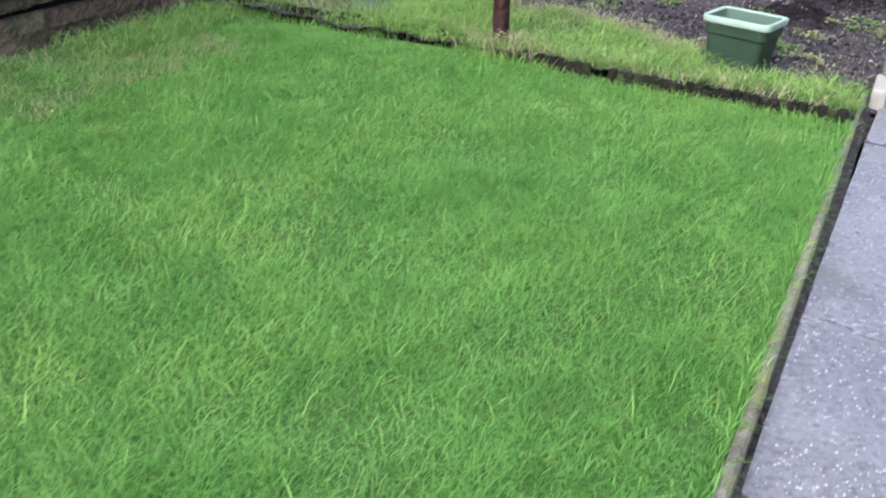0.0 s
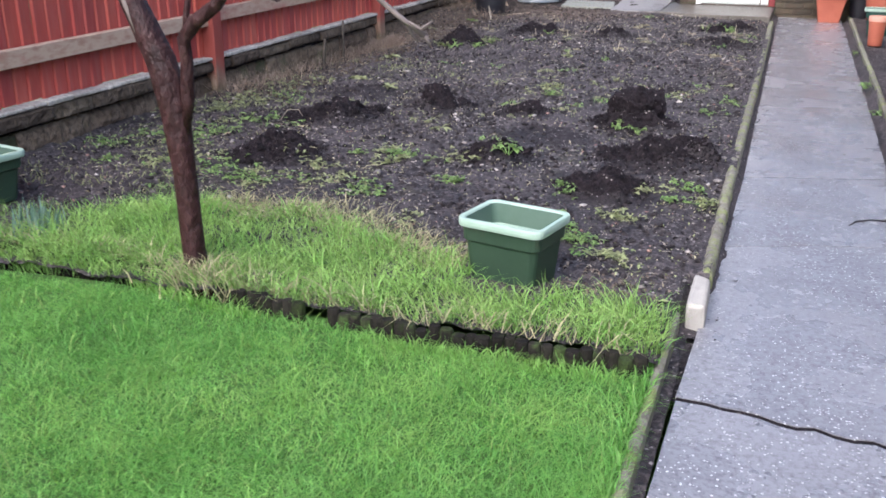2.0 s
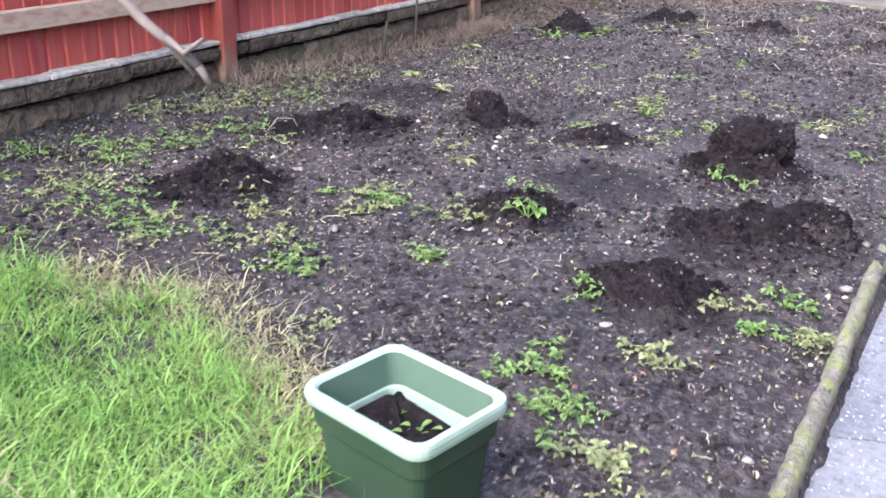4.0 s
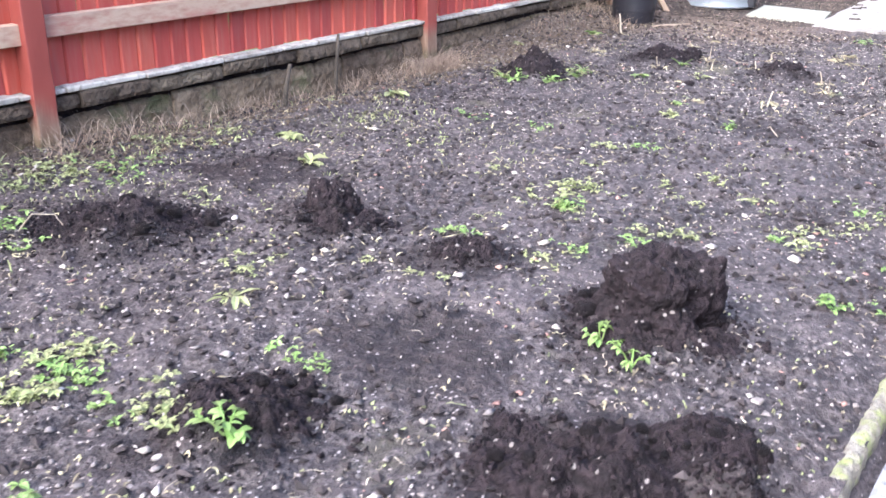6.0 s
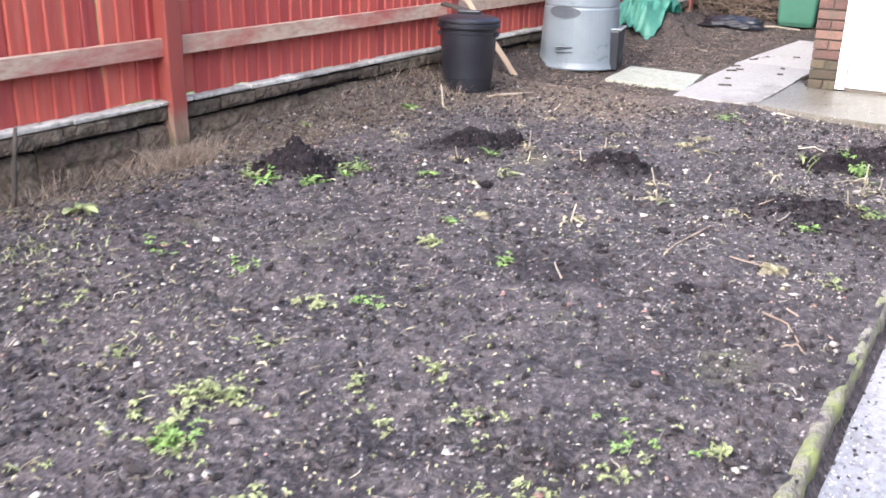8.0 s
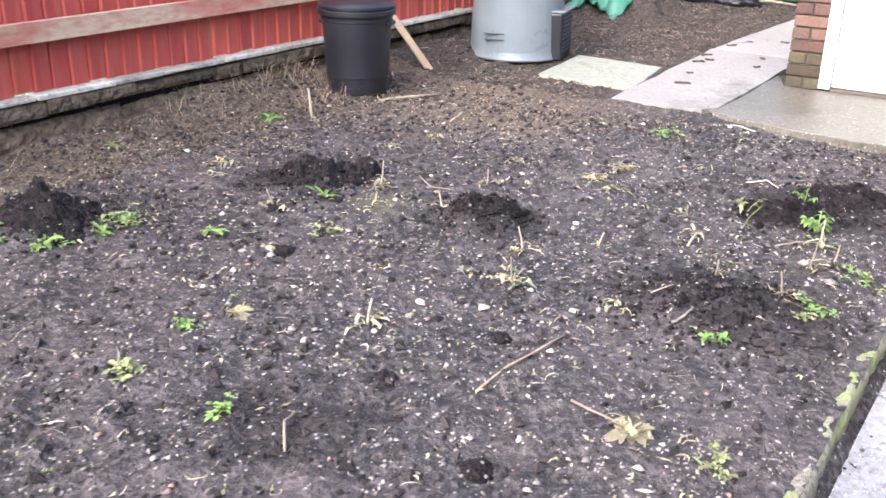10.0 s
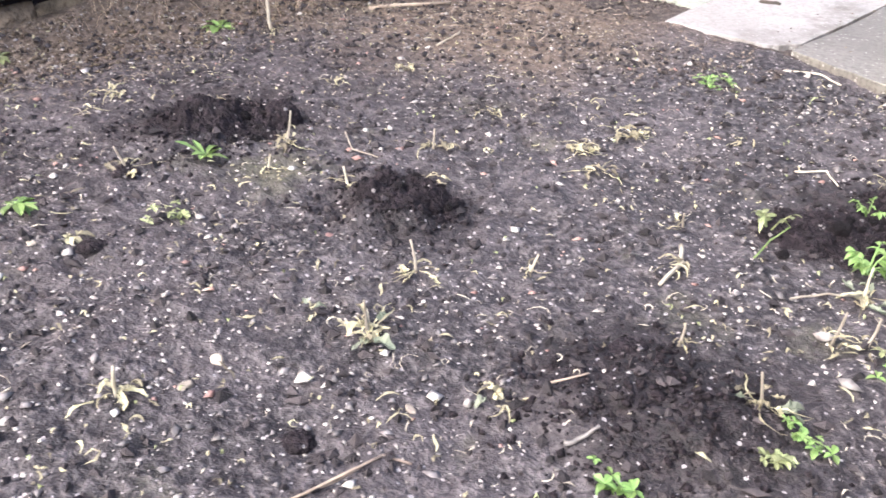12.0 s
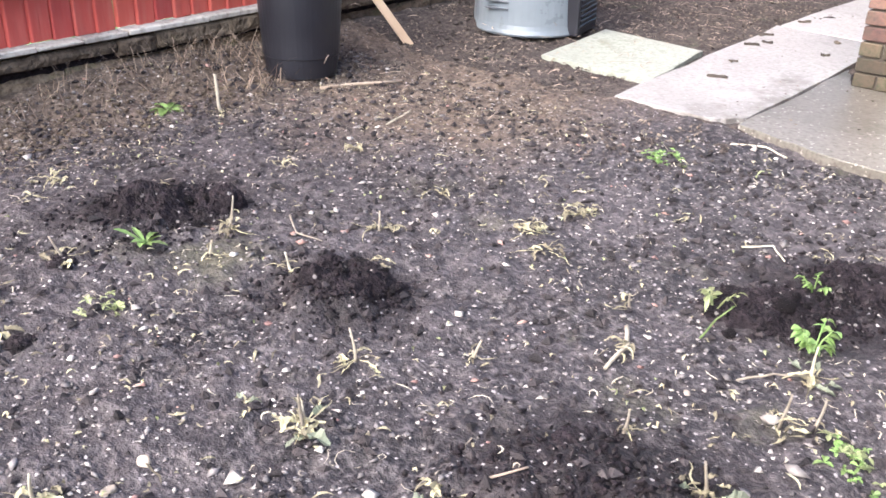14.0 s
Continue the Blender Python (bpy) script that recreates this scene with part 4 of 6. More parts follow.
tagged(nuggets("pale_stones", X, Y, level(X, Y), 0.005 + 0.011 * rs.power(0.4, len(X)), STONE, 0.55, 4), "larger pale stones in the soil", "stones", kind="stuff")
X, Y = off_dug(*on_bed(240, clump=0.6, seed=63))
tagged(nuggets("flat_stones", X, Y, level(X, Y), 0.012 + 0.012 * rs.power(0.6, len(X)), STONE, 0.5, 25), "larger flat whitish stones in the soil", "stones", kind="stuff")
X, Y = off_dug(*on_bed(900, clump=0.8, seed=58))
tagged(nuggets("pinkish_stones", X, Y, level(X, Y), 0.004 + 0.011 * rs.power(0.4, len(X)), PINK_STONE, 0.55, 24), "pinkish brick and stone scraps in the soil", "stones", kind="stuff")


def strips(name, X, Y, Z, length, width, mat, seed=0):
    """Curled scraps lying on the soil: five cross sections along a wandering line."""
    rs = np.random.RandomState(seed)
    n = len(X)
    a = rs.uniform(0, 2 * np.pi, n)
    L = length * np.exp(rs.normal(-0.25, 0.55, n))
    turn = rs.normal(0, 0.55, n)
    px, py = X - np.cos(a) * L / 2, Y - np.sin(a) * L / 2
    lift = rs.uniform(0.0, 0.012, n)
    V = np.empty((n, 10, 3))
    for k in range(5):
        c, s = np.cos(a), np.sin(a)
        w = width * (0.35, 0.9, 1.0, 0.8, 0.25)[k] * rs.uniform(0.5, 1.3, n)
        pz = Z + 0.003 + lift * (0.2, 0.8, 1.0, 0.7, 0.1)[k] + rs.uniform(0, 0.003, n)
        V[:, 2 * k] = np.stack([px - s * w, py + c * w, pz], 1)
        V[:, 2 * k + 1] = np.stack([px + s * w, py - c * w, pz + rs.uniform(-0.7, 1.0, n) * w], 1)
        px, py = px + c * L / 4, py + s * L / 4
        a = a + turn + rs.normal(0, 0.35, n)
    i = np.arange(n)[:, None] * 10
    F = np.concatenate([i + np.array([2 * k, 2 * k + 1, 2 * k + 3, 2 * k + 2]) for k in range(4)], 0)
    return new(name, raw(name, V.reshape(-1, 3), F, mat))


X, Y = off_dug(*on_bed(4200, clump=1.2, seed=54))
tagged(strips("straw_scraps", X, Y, level(X, Y), 0.034, 0.0018, STRAW, 1), "pale straw scraps and dead stems on the soil", "straw", kind="stuff")
X, Y = off_dug(*on_bed(800, 10.6, 13.7, 1.3, 60))
tagged(strips("dead_leaf_scraps", X, Y, level(X, Y) + 0.003, 0.036, 0.0036, WITHERED, 12), "limp withered leaves strewn over the soil", "leaves", kind="stuff")
X, Y = off_dug(*on_bed(2600, 5.3, 9.6, 1.2, 60))
keep = rs.uniform(0, 1, len(X)) < smooth(-0.6, -2.4, X)
X, Y = X[keep], Y[keep]
tagged(strips("dead_leaf_scraps", X, Y, level(X, Y) + 0.003, 0.034, 0.0038, WITHERED, 13), "limp withered leaves strewn over the soil", "leaves", kind="stuff")
X, Y = rs.uniform(-3.71, -2.95, 4600), rs.uniform(7.6, 13.7, 4600)
keep = (X < -3.2) | (Y > 11.4)
X, Y = X[keep], Y[keep]
tagged(strips("bank_litter", X, Y, level(X, Y) + 0.002, 0.035, 0.0030, LITTER, 14), "dead grass scraps on the brown bank", "leaves", kind="stuff")
X, Y = rs.uniform(-3.72, -3.15, 5000), rs.uniform(7.6, 13.6, 5000)
tagged(nuggets("bank_stones", X, Y, level(X, Y), 0.003 + 0.013 * rs.power(0.3, len(X)), FOOTING, 0.7, 33), "brown grit and lumps on the bank", "grit", kind="stuff")
X, Y = off_dug(*on_bed(3400, clump=1.3, seed=55))
tagged(strips("dead_leaf_scraps", X, Y, level(X, Y), 0.022, 0.0040, WITHERED, 2), "small withered leaf scraps on the soil", "leaves", kind="stuff")
X, Y = on_bed(6500, clump=1.6, seed=56)
keep = (dug(X, Y) < 0.35) & (bank(X, Y) < 0.5) & (rs.uniform(0, 1, len(X)) < np.interp(Y, [5, 8, 10, 14], [1.0, 0.7, 0.22, 0.12]))
X, Y = X[keep], Y[keep]
tagged(strips("seedling_leaves", X, Y, level(X, Y) + 0.006, 0.013, 0.0042, PALE_WEED, 3), "scattered small seedling leaves on the soil", "seedlings", kind="stuff")
n = 9000
X, Y = rs.uniform(-3.7, -1.3, n), rs.uniform(13.3, 20.8, n)
keep = ~((X > -2.88) & (Y > 14.38) & (Y < 15.27)) & ~((X > -2.14) & (Y > 13.75)) & (rs.uniform(0, 1, n) < 0.6 + 0.6 * vnoise(X, Y, 2.5, 81))
X, Y = X[keep], Y[keep]
tagged(nuggets("litter_crumbs", X, Y, level(X, Y), 0.005 + 0.016 * rs.power(0.3, len(X)), LITTER_SOIL, 0.7, 31), "lumps of brown soil behind the slabs", "soil", kind="stuff")
n = 700
X, Y = rs.uniform(-2.06, -0.3, n), rs.uniform(13.8, 17.8, n)
keep = ((X < -1.45) | (Y < 14.9)) & (rs.uniform(0, 1, n) < 0.35 + 0.6 * vnoise(X, Y, 2.0, 82)) & (Y > 14.05)
X, Y = X[keep], Y[keep]
tagged(nuggets("slab_grit", X, Y, np.where(X < -1.45, 0.039, 0.051), rs.uniform(0.002, 0.007, len(X)), LITTER, 0.5, 32), "grit and leaf crumbs on the slabs", "grit", kind="stuff")
n = 6000
X, Y = rs.uniform(-3.7, -1.5, n), rs.uniform(13.2, 20.8, n)
keep = ~((X > -2.86) & (Y > 14.40) & (Y < 15.25)) & ~((X > -2.12) & (Y > 13.9))
X, Y = X[keep], Y[keep]
tagged(strips("leaf_litter", X, Y, level(X, Y), 0.032, 0.006, LITTER, 4), "brown leaf litter behind the slabs", "leaves", kind="stuff")
X, Y = rs.normal(-0.42, 0.15, 320), rs.normal(5.0, 0.12, 320)
keep = (X < -0.19) & ~((np.abs(X + 0.785) < 0.2) & (np.abs(Y - 5.01) < 0.16))
X, Y = X[keep], Y[keep]
tagged(strips("leaf_litter", X, Y, level(X, Y), 0.022, 0.005, LITTER, 6), "brown leaf litter by the path's corner", "leaves", kind="stuff")
tagged(strips("twig_litter", rs.uniform(-3.6, -2.2, 500), rs.uniform(12.8, 18.5, 500), level(rs.uniform(-3.6, -2.2, 500), rs.uniform(12.8, 18.5, 500)) + 0.02, 0.10, 0.003, TWIG, 5),
       "thin brown twigs on the ground", "twigs", kind="stuff")


# ---------------------------------------------------------------- heaps and lumps of dug soil
def knobbly(p, off, coarse=2.2, strength=0.16):
    """Rounded crumbs with creases between them, at three sizes."""
    v = 0.0
    for sc, amp in ((coarse, 1.0), (coarse * 2.3, 0.55), (coarse * 5.2, 0.30)):
        d = noise.voronoi(p * sc + off + Vector((noise.noise(p * 3 + off), noise.noise(p * 3 - off), 0)) * 0.3)[0]
        v += amp * (0.42 - d[0] * d[0] * 1.1)
    return strength * v


def crumb_mesh(seed, n=3):
    """A loose rounded, knobbly crumb of soil about 1 m across, to be scaled down."""
    q = random.Random(seed)
    off = Vector((q.uniform(0, 50), q.uniform(0, 50), q.uniform(0, 50)))
    sx, sy, sz = q.uniform(0.8, 1.25), q.uniform(0.8, 1.2), q.uniform(0.6, 0.85)
    bm = bmesh.new()
    bmesh.ops.create_icosphere(bm, subdivisions=n, radius=0.5)
    for v in bm.verts:
        p = v.co * 2
        f = 0.5 * (1 + 0.30 * noise.noise(p * 1.1 + off) + knobbly(p, off, 1.6, 0.22))
        v.co = Vector((p.x * f * sx, p.y * f * sy, p.z * f * sz))
    me = mesh_of(bm, "lump", True)
    me.materials.append(DARK_SOIL)
    return me


CRUMBS = [crumb_mesh(k) for k in range(7)]


def put_lump(parent, px, py, pz, size, q):
    ob = part("lump", q.choice(CRUMBS), None, parent)
    ob.matrix_local = pose(px, py, pz, q.uniform(-40, 40), q.uniform(-40, 40), q.uniform(0, 360)) @ Matrix.Scale(size, 4)


def soil_heap(x, y, rx, ry, h, turn, seed, lumps=14, label="low heap of dark crumbly dug soil", steep=2.0):
    """A dug heap: an uneven mound with ragged edges, and loose lumps on and round it."""
    q = random.Random(seed)
    off = Vector((q.uniform(0, 50), q.uniform(0, 50), q.uniform(0, 50)))
    z0 = float(level(x, y))
    th = thing("soil_heap", (x, y, z0), label, "soil heap", "heaps on the soil bed")
    c, s = math.cos(radians(turn)), math.sin(radians(turn))

    def height(px, py):
        u, v = (px * c + py * s) / rx, (-px * s + py * c) / ry
        r = math.hypot(u, v)
        a = Vector((u, v, 0)) * (1 / max(r, 0.001))
        edge = 1 + 0.34 * noise.noise(a * 1.6 + off) + 0.22 * noise.noise(a * 4.5 + off)
        f = r / edge
        p = Vector((px, py, 0)) * 7
        env = max(0.0, 1 - f ** steep)
        return h * env ** 0.8 * min(1.25, 0.85 + 0.85 * noise.noise(p * 1.1 + off) + 0.55 * noise.noise(p * 2.8 + off)) + min(1.0, env * 4) * (knobbly(p, off, 2.4, 0.017) + knobbly(p, off, 7.0, 0.006) + 0.003 * noise.noise(p * 19)), f
    bm = bmesh.new()
    rings, around = 44, 110
    grid = []
    for i in range(rings + 1):
        row = []
        for k in range(around):
            r, a = 1.3 * (i + 0.02) / rings, 2 * math.pi * k / around
            px, py = r * (rx * math.cos(a) * c - ry * math.sin(a) * s), r * (rx * math.cos(a) * s + ry * math.sin(a) * c)
            dz, f = height(px, py)
            row.append((px, py, dz, f))
        grid.append(row)
    flat = np.array(grid).reshape(-1, 4)
    ground = level(flat[:, 0] + x, flat[:, 1] + y) - z0
    zs = ground + flat[:, 2] - 0.030 * smooth(0.93, 1.12, flat[:, 3])
    verts = [[bm.verts.new((grid[i][k][0], grid[i][k][1], zs[i * around + k])) for k in range(around)] for i in range(rings + 1)]
    for ra, rb in zip(verts, verts[1:]):
        for k in range(around):
            bm.faces.new((ra[k], ra[(k + 1) % around], rb[(k + 1) % around], rb[k]))
    bm.faces.new(verts[0])
    part("mound", bm, DARK_SOIL, th)
    n = int(9000 * rx * ry) + 60
    a, r = np.array([q.uniform(0, 6.283) for k in range(n)]), np.array([q.random() ** 0.5 * 1.2 for k in range(n)])
    cx, cy = r * (rx * np.cos(a) * c - ry * np.sin(a) * s), r * (rx * np.cos(a) * s + ry * np.sin(a) * c)
    cz = level(cx + x, cy + y) - z0 + np.array([max(0.0, height(px, py)[0]) for px, py in zip(cx, cy)])
    loose = nuggets("loose_soil", cx, cy, cz - 0.002, 0.003 + 0.011 * np.array([q.random() ** 2.5 for k in range(n)]), DARK_SOIL, 0.8, seed)
    loose.parent = th
    tagged(loose, kind="stuff")
    for k in range(lumps):
        r, a = q.random() ** 0.6 * 1.12, q.uniform(0, 6.283)
        px, py = r * (rx * math.cos(a) * c - ry * math.sin(a) * s), r * (rx * math.cos(a) * s + ry * math.sin(a) * c)
        size = min(rx, ry) * (0.07 + 0.24 * q.random() ** 3.0)
        put_lump(th, px, py, float(level(x + px, y + py)) - z0 + max(0.0, height(px, py)[0]) + size * 0.10, size, q)
    return th


def soil_clod(x, y, r, h, seed, label="dark crumbly clod of dug soil", square=2.0, long=1.0, turn=0, lumps=4):
    """One standing clod with a broken, fairly flat top and knobbly sides."""
    q = random.Random(seed)
    off = Vector((q.uniform(0, 50), q.uniform(0, 50), q.uniform(0, 50)))
    bm = bmesh.new()
    bmesh.ops.create_icosphere(bm, subdivisions=6 if h > 0.15 else 5 if r > 0.06 else 4, radius=1.0)
    for v in bm.verts:
        p = v.co.copy()
        far = 1 / (abs(p.x) ** square + abs(p.y) ** square + abs(p.z) ** (square + 1)) ** (1 / (square + 0.5))
        f = far * (0.97 + 0.11 * noise.noise(p * 1.5 + off) + knobbly(p, off, 1.5, 0.30) + 0.06 * noise.noise(p * 9 + off) + 0.03 * noise.noise(p * 22 + off))
        z = p.z * f
        z = z + 0.10 * noise.noise(Vector((p.x * 3, p.y * 3, 0)) + off) if z > 0.4 else z
        spread = 1.0 + 0.22 * max(0.0, 0.25 - z)
        v.co = Vector((p.x * r * f * spread * long, p.y * r * f * spread, max(z, -0.25) * h))
    th = thing("soil_clod", (x, y, float(level(x, y)) - 0.012), label, "soil clod", "clods on the soil bed", turn=turn)
    part("clod", bm, DARK_SOIL, th)
    for k in range(lumps):
        a = q.uniform(0, 6.283)
        d = r * q.uniform(0.95, 1.35)
        size = r * (0.10 + 0.22 * q.random() ** 2)
        px, py = math.cos(a) * d * long, math.sin(a) * d
        put_lump(th, px, py, size * 0.15, size, q)
    return th


soil_heap(-0.74, 7.80, 0.276, 0.212, 0.020, 0, 120, 16)
soil_clod(-0.745, 7.82, 0.142, 0.172, 7, "tall dark block of dug soil beside a green weed", 5.0, 1.12, -8, 18)
soil_clod(-2.10, 7.90, 0.085, 0.125, 2, "dark clod of dug soil with one steep side", 2.2, 1.2, 30, 8)
soil_heap(-1.98, 7.86, 0.180, 0.117, 0.032, 35, 102, 15)
soil_heap(-2.90, 10.76, 0.250, 0.185, 0.120, 20, 3, 16, "steep dark heap of dug soil ringed with green weeds", 1.4)
soil_heap(-0.55, 6.99, 0.286, 0.159, 0.035, 26, 103, 45, "ragged ridge of dark crumbly dug soil")
soil_heap(-0.37, 7.22, 0.138, 0.117, 0.044, 10, 104, 21)
soil_heap(-0.74, 7.03, 0.117, 0.095, 0.030, 0, 114, 15)
soil_heap(-0.67, 6.33, 0.212, 0.175, 0.044, 20, 105, 39, "rounded heap of dark crumbly dug soil near the edging")
soil_heap(-1.33, 6.73, 0.201, 0.159, 0.035, 35, 106, 30, "low heap of dark dug soil with a bright weed")
soil_heap(-2.64, 7.37, 0.329, 0.212, 0.023, 42, 107, 33, "wide low heap of dark dug soil")
soil_heap(-2.50, 6.34, 0.265, 0.180, 0.027, 35, 108, 30, "low heap of dark dug soil near the fence")
soil_heap(-1.48, 7.88, 0.127, 0.095, 0.020, 0, 109, 15)
soil_heap(-2.42, 11.77, 0.212, 0.148, 0.034, 30, 110, 27)
soil_heap(-1.58, 11.85, 0.148, 0.127, 0.032, 20, 111, 21)
soil_heap(-0.60, 12.56, 0.212, 0.159, 0.017, 40, 112, 24)
soil_heap(-0.45, 12.90, 0.191, 0.148, 0.020, 20, 113, 18)
soil_clod(-2.55, 6.44, 0.055, 0.075, 12)
soil_clod(-2.28, 11.95, 0.06, 0.075, 16)
for px, py, r, sd in [(-1.14, 10.57, 0.035, 20), (-0.72, 10.36, 0.045, 21), (-1.95, 11.06, 0.04, 22), (-2.28, 11.35, 0.045, 23), (-0.70, 11.68, 0.05, 24), (-1.02, 10.98, 0.035, 25)]:
    soil_clod(px, py, r, r * 0.75, sd, lumps=3)


# ---------------------------------------------------------------- weeds and dead stalks
def leaf(bm, at, heading, length, width, rise, droop, roll=0.0):
    """A pointed oval leaf, folded along its middle."""
    d = Vector((math.cos(heading), math.sin(heading), 0))
    sd = Vector((-d.y, d.x, 0))
    prof = ((0.0, 0.06), (0.3, 0.75), (0.6, 1.0), (0.85, 0.6), (1.0, 0.04))
    prev = None
    for f, w in prof:
        c = Vector(at) + d * (length * f) + Vector((0, 0, rise * length * f - droop * length * f * f))
        s = sd * (width * w / 2)
        tilt = Vector((0, 0, width * 0.22 * w))
        row = [bm.verts.new(c - s + tilt * (1 + roll)), bm.verts.new(c), bm.verts.new(c + s + tilt * (1 - roll))]
        if prev:
            bm.faces.new((prev[0], prev[1], row[1], row[0]))
            bm.faces.new((prev[1], prev[2], row[2], row[1]))
        prev = row


def rosette(x, y, size, n, mat, label, rise=0.7, seed=0, name="weed", wide=0.42):
    q = random.Random(seed)
    th = thing(name, (x, y, float(level(x, y))), label, "weed" if name == "weed" else "dead leaf", "weeds on the soil bed" if name == "weed" else "dead leaves on the soil bed")
    for k in range(n):
        bm = bmesh.new()
        a = k * 2.4 + q.uniform(-0.3, 0.3)
        f = q.uniform(0.55, 1.0)
        leaf(bm, (q.uniform(-0.01, 0.01), q.uniform(-0.01, 0.01), 0.004), a, size * f, size * f * wide, rise * q.uniform(0.3, 1.3), q.uniform(0.2, 0.8), q.uniform(-0.6, 0.6))
        part("leaf", bm, mat, th)
    return th


def sprig_patch(x, y, r, n, mat, label, seed=0, size=0.013, high=0.028, z=None):
    """A low, loose patch of small weeds, each a few leaves on one crown, gathered in clumps."""
    q = random.Random(seed)
    bm = bmesh.new()
    z0 = float(level(x, y)) if z is None else z
    clumps = [(0.0, 0.0)] + [(q.gauss(0, 0.55) * r, q.gauss(0, 0.45) * r) for k in range(3)]
    for k in range(int(n * (0.7 if y < 7.6 else 0.38))):
        cx, cy = q.choice(clumps)
        px, py = cx + q.gauss(0, 0.30) * r, cy + q.gauss(0, 0.25) * r
        pz = (float(level(x + px, y + py)) - z0 if z is None else 0) + high * q.random() ** 2 + 0.004
        big = size * q.uniform(0.8, 2.1)
        a = q.uniform(0, 6.28)
        for j in range(q.choice((3, 4, 5))):
            leaf(bm, (px, py, pz), a + j * 1.5 + q.uniform(-0.4, 0.4), big * q.uniform(0.7, 1.2), big * q.uniform(0.45, 0.75), q.uniform(0.0, 0.7), q.uniform(0.1, 0.7), q.uniform(-0.8, 0.8))
    th = thing("weed_patch", (x, y, z0), label, "weed", "weeds on the soil bed")
    tagged(part("leaves", bm, mat, th), kind="stuff")
    return th


def leafy_plant(x, y, size, label, seed=0, mat=WEED, stems=5):
    """An upright weed: stems that carry broad leaves."""
    q = random.Random(seed)
    th = thing("leafy_weed", (x, y, float(level(x, y))), label, "weed", "weeds on the soil bed")
    st = bmesh.new()
    for k in range(stems):
        a = k * 6.28 / stems + q.uniform(-0.4, 0.4)
        tip = Vector((math.cos(a) * size * q.uniform(0.3, 0.8), math.sin(a) * size * q.uniform(0.3, 0.8), size * q.uniform(0.35, 0.9)))
        tube(st, [(0, 0, -0.01), tip * 0.5 + Vector((0, 0, size * 0.08)), tip], [0.003, 0.0025, 0.0015], 5)
        for j in range(6):
            lv = bmesh.new()
            f = 0.55 + 0.45 * j / 5
            leaf(lv, tip * f + Vector((0, 0, size * 0.08 * (1 - f))), a + q.uniform(-1.6, 1.6), size * q.uniform(0.25, 0.45), size * q.uniform(0.16, 0.27), q.uniform(-0.2, 0.7), q.uniform(0.2, 0.9), q.uniform(-0.8, 0.8))
            part("leaf", lv, mat, th)
    part("stem", st, mat, th)
    return th


leafy_plant(-1.22, 6.57, 0.095, "bright green broad-leaved weed on the dug soil", 1)
leafy_plant(-0.80, 7.57, 0.07, "bright green weed at the foot of a tall clod", 2)
leafy_plant(-0.68, 7.52, 0.06, "bright green weed at the foot of a tall clod", 3, WEED, 4)
leafy_plant(-0.46, 12.43, 0.085, "tall bright green weed with drooping leaves", 4, WEED, 6)
leafy_plant(-0.74, 12.42, 0.08, "thin pale green weed on the soil", 5, PALE_WEED, 3)
leafy_plant(-0.58, 12.72, 0.05, "bright green weed on the soil", 6, WEED, 4)
rosette(-2.22, 11.60, 0.085, 9, WEED, "bright green star-shaped weed seedling", 0.9, 7, wide=0.32)
rosette(-2.70, 10.60, 0.085, 9, WEED, "green weed at the foot of a clod", 0.7, 71, wide=0.38)
rosette(-2.62, 10.80, 0.08, 8, WEED, "green weed at the foot of a clod", 0.8, 72, wide=0.36)
rosette(-2.98, 10.52, 0.075, 8, PALE_WEED, "pale green weed at the foot of a clod", 0.7, 73, wide=0.36)
rosette(-2.86, 10.48, 0.08, 8, WEED, "green weed at the foot of a clod", 0.6, 74, wide=0.4)
rosette(-3.30, 12.42, 0.11, 12, WEED, "flat green rosette weed near the bin", 0.5, 8)
rosette(-2.28, 11.03, 0.11, 10, WEED, "flat green rosette weed", 0.4, 9, wide=0.3)
rosette(-3.20, 9.66, 0.12, 12, PALE_WEED, "pale green rosette weed by the fence", 0.5, 10)
rosette(-3.02, 8.62, 0.11, 11, PALE_WEED, "pale yellow-green rosette weed", 0.5, 11)
rosette(-2.65, 8.38, 0.10, 10, PALE_WEED, "pale yellow-green rosette weed", 0.5, 12)
rosette(-1.80, 7.12, 0.09, 8, PALE_WEED, "pale straw-green rosette weed", 0.4, 13, wide=0.3)
rosette(-3.50, 11.53, 0.08, 9, PALE_WEED, "pale rosette weed on the bank", 0.5, 14)
PATCHES = [(-1.92, 6.61, 0.13), (-1.73, 6.52, 0.13), (-1.83, 6.37, 0.10), (-1.74, 5.84, 0.16), (-1.50, 6.55, 0.12), (-0.80, 6.14, 0.08), (-0.42, 6.29, 0.08), (-0.28, 6.15, 0.07),
           (-0.16, 6.20, 0.08), (-0.17, 6.42, 0.08), (-0.51, 5.87, 0.12), (-1.39, 6.13, 0.10), (-1.47, 8.53, 0.14), (-0.30, 8.19, 0.09), (-3.34, 7.53, 0.22), (-3.1, 6.67, 0.25)]
GREENS = [(-1.53, 8.73, 0.13), (-1.42, 8.51, 0.10), (-1.50, 8.75, 0.10), (-1.45, 8.51, 0.07), (-0.92, 8.44, 0.06), (-1.01, 8.26, 0.05), (-0.51, 8.61, 0.06), (-0.63, 8.62, 0.04), (-1.20, 7.93, 0.08), (-0.19, 8.68, 0.09),
          (-0.20, 9.24, 0.05), (-1.61, 7.96, 0.08), (-1.67, 9.38, 0.10), (-1.53, 9.53, 0.05), (-1.66, 10.12, 0.07), (-1.74, 10.38, 0.05), (-1.08, 9.21, 0.05), (-1.33, 10.13, 0.04)]
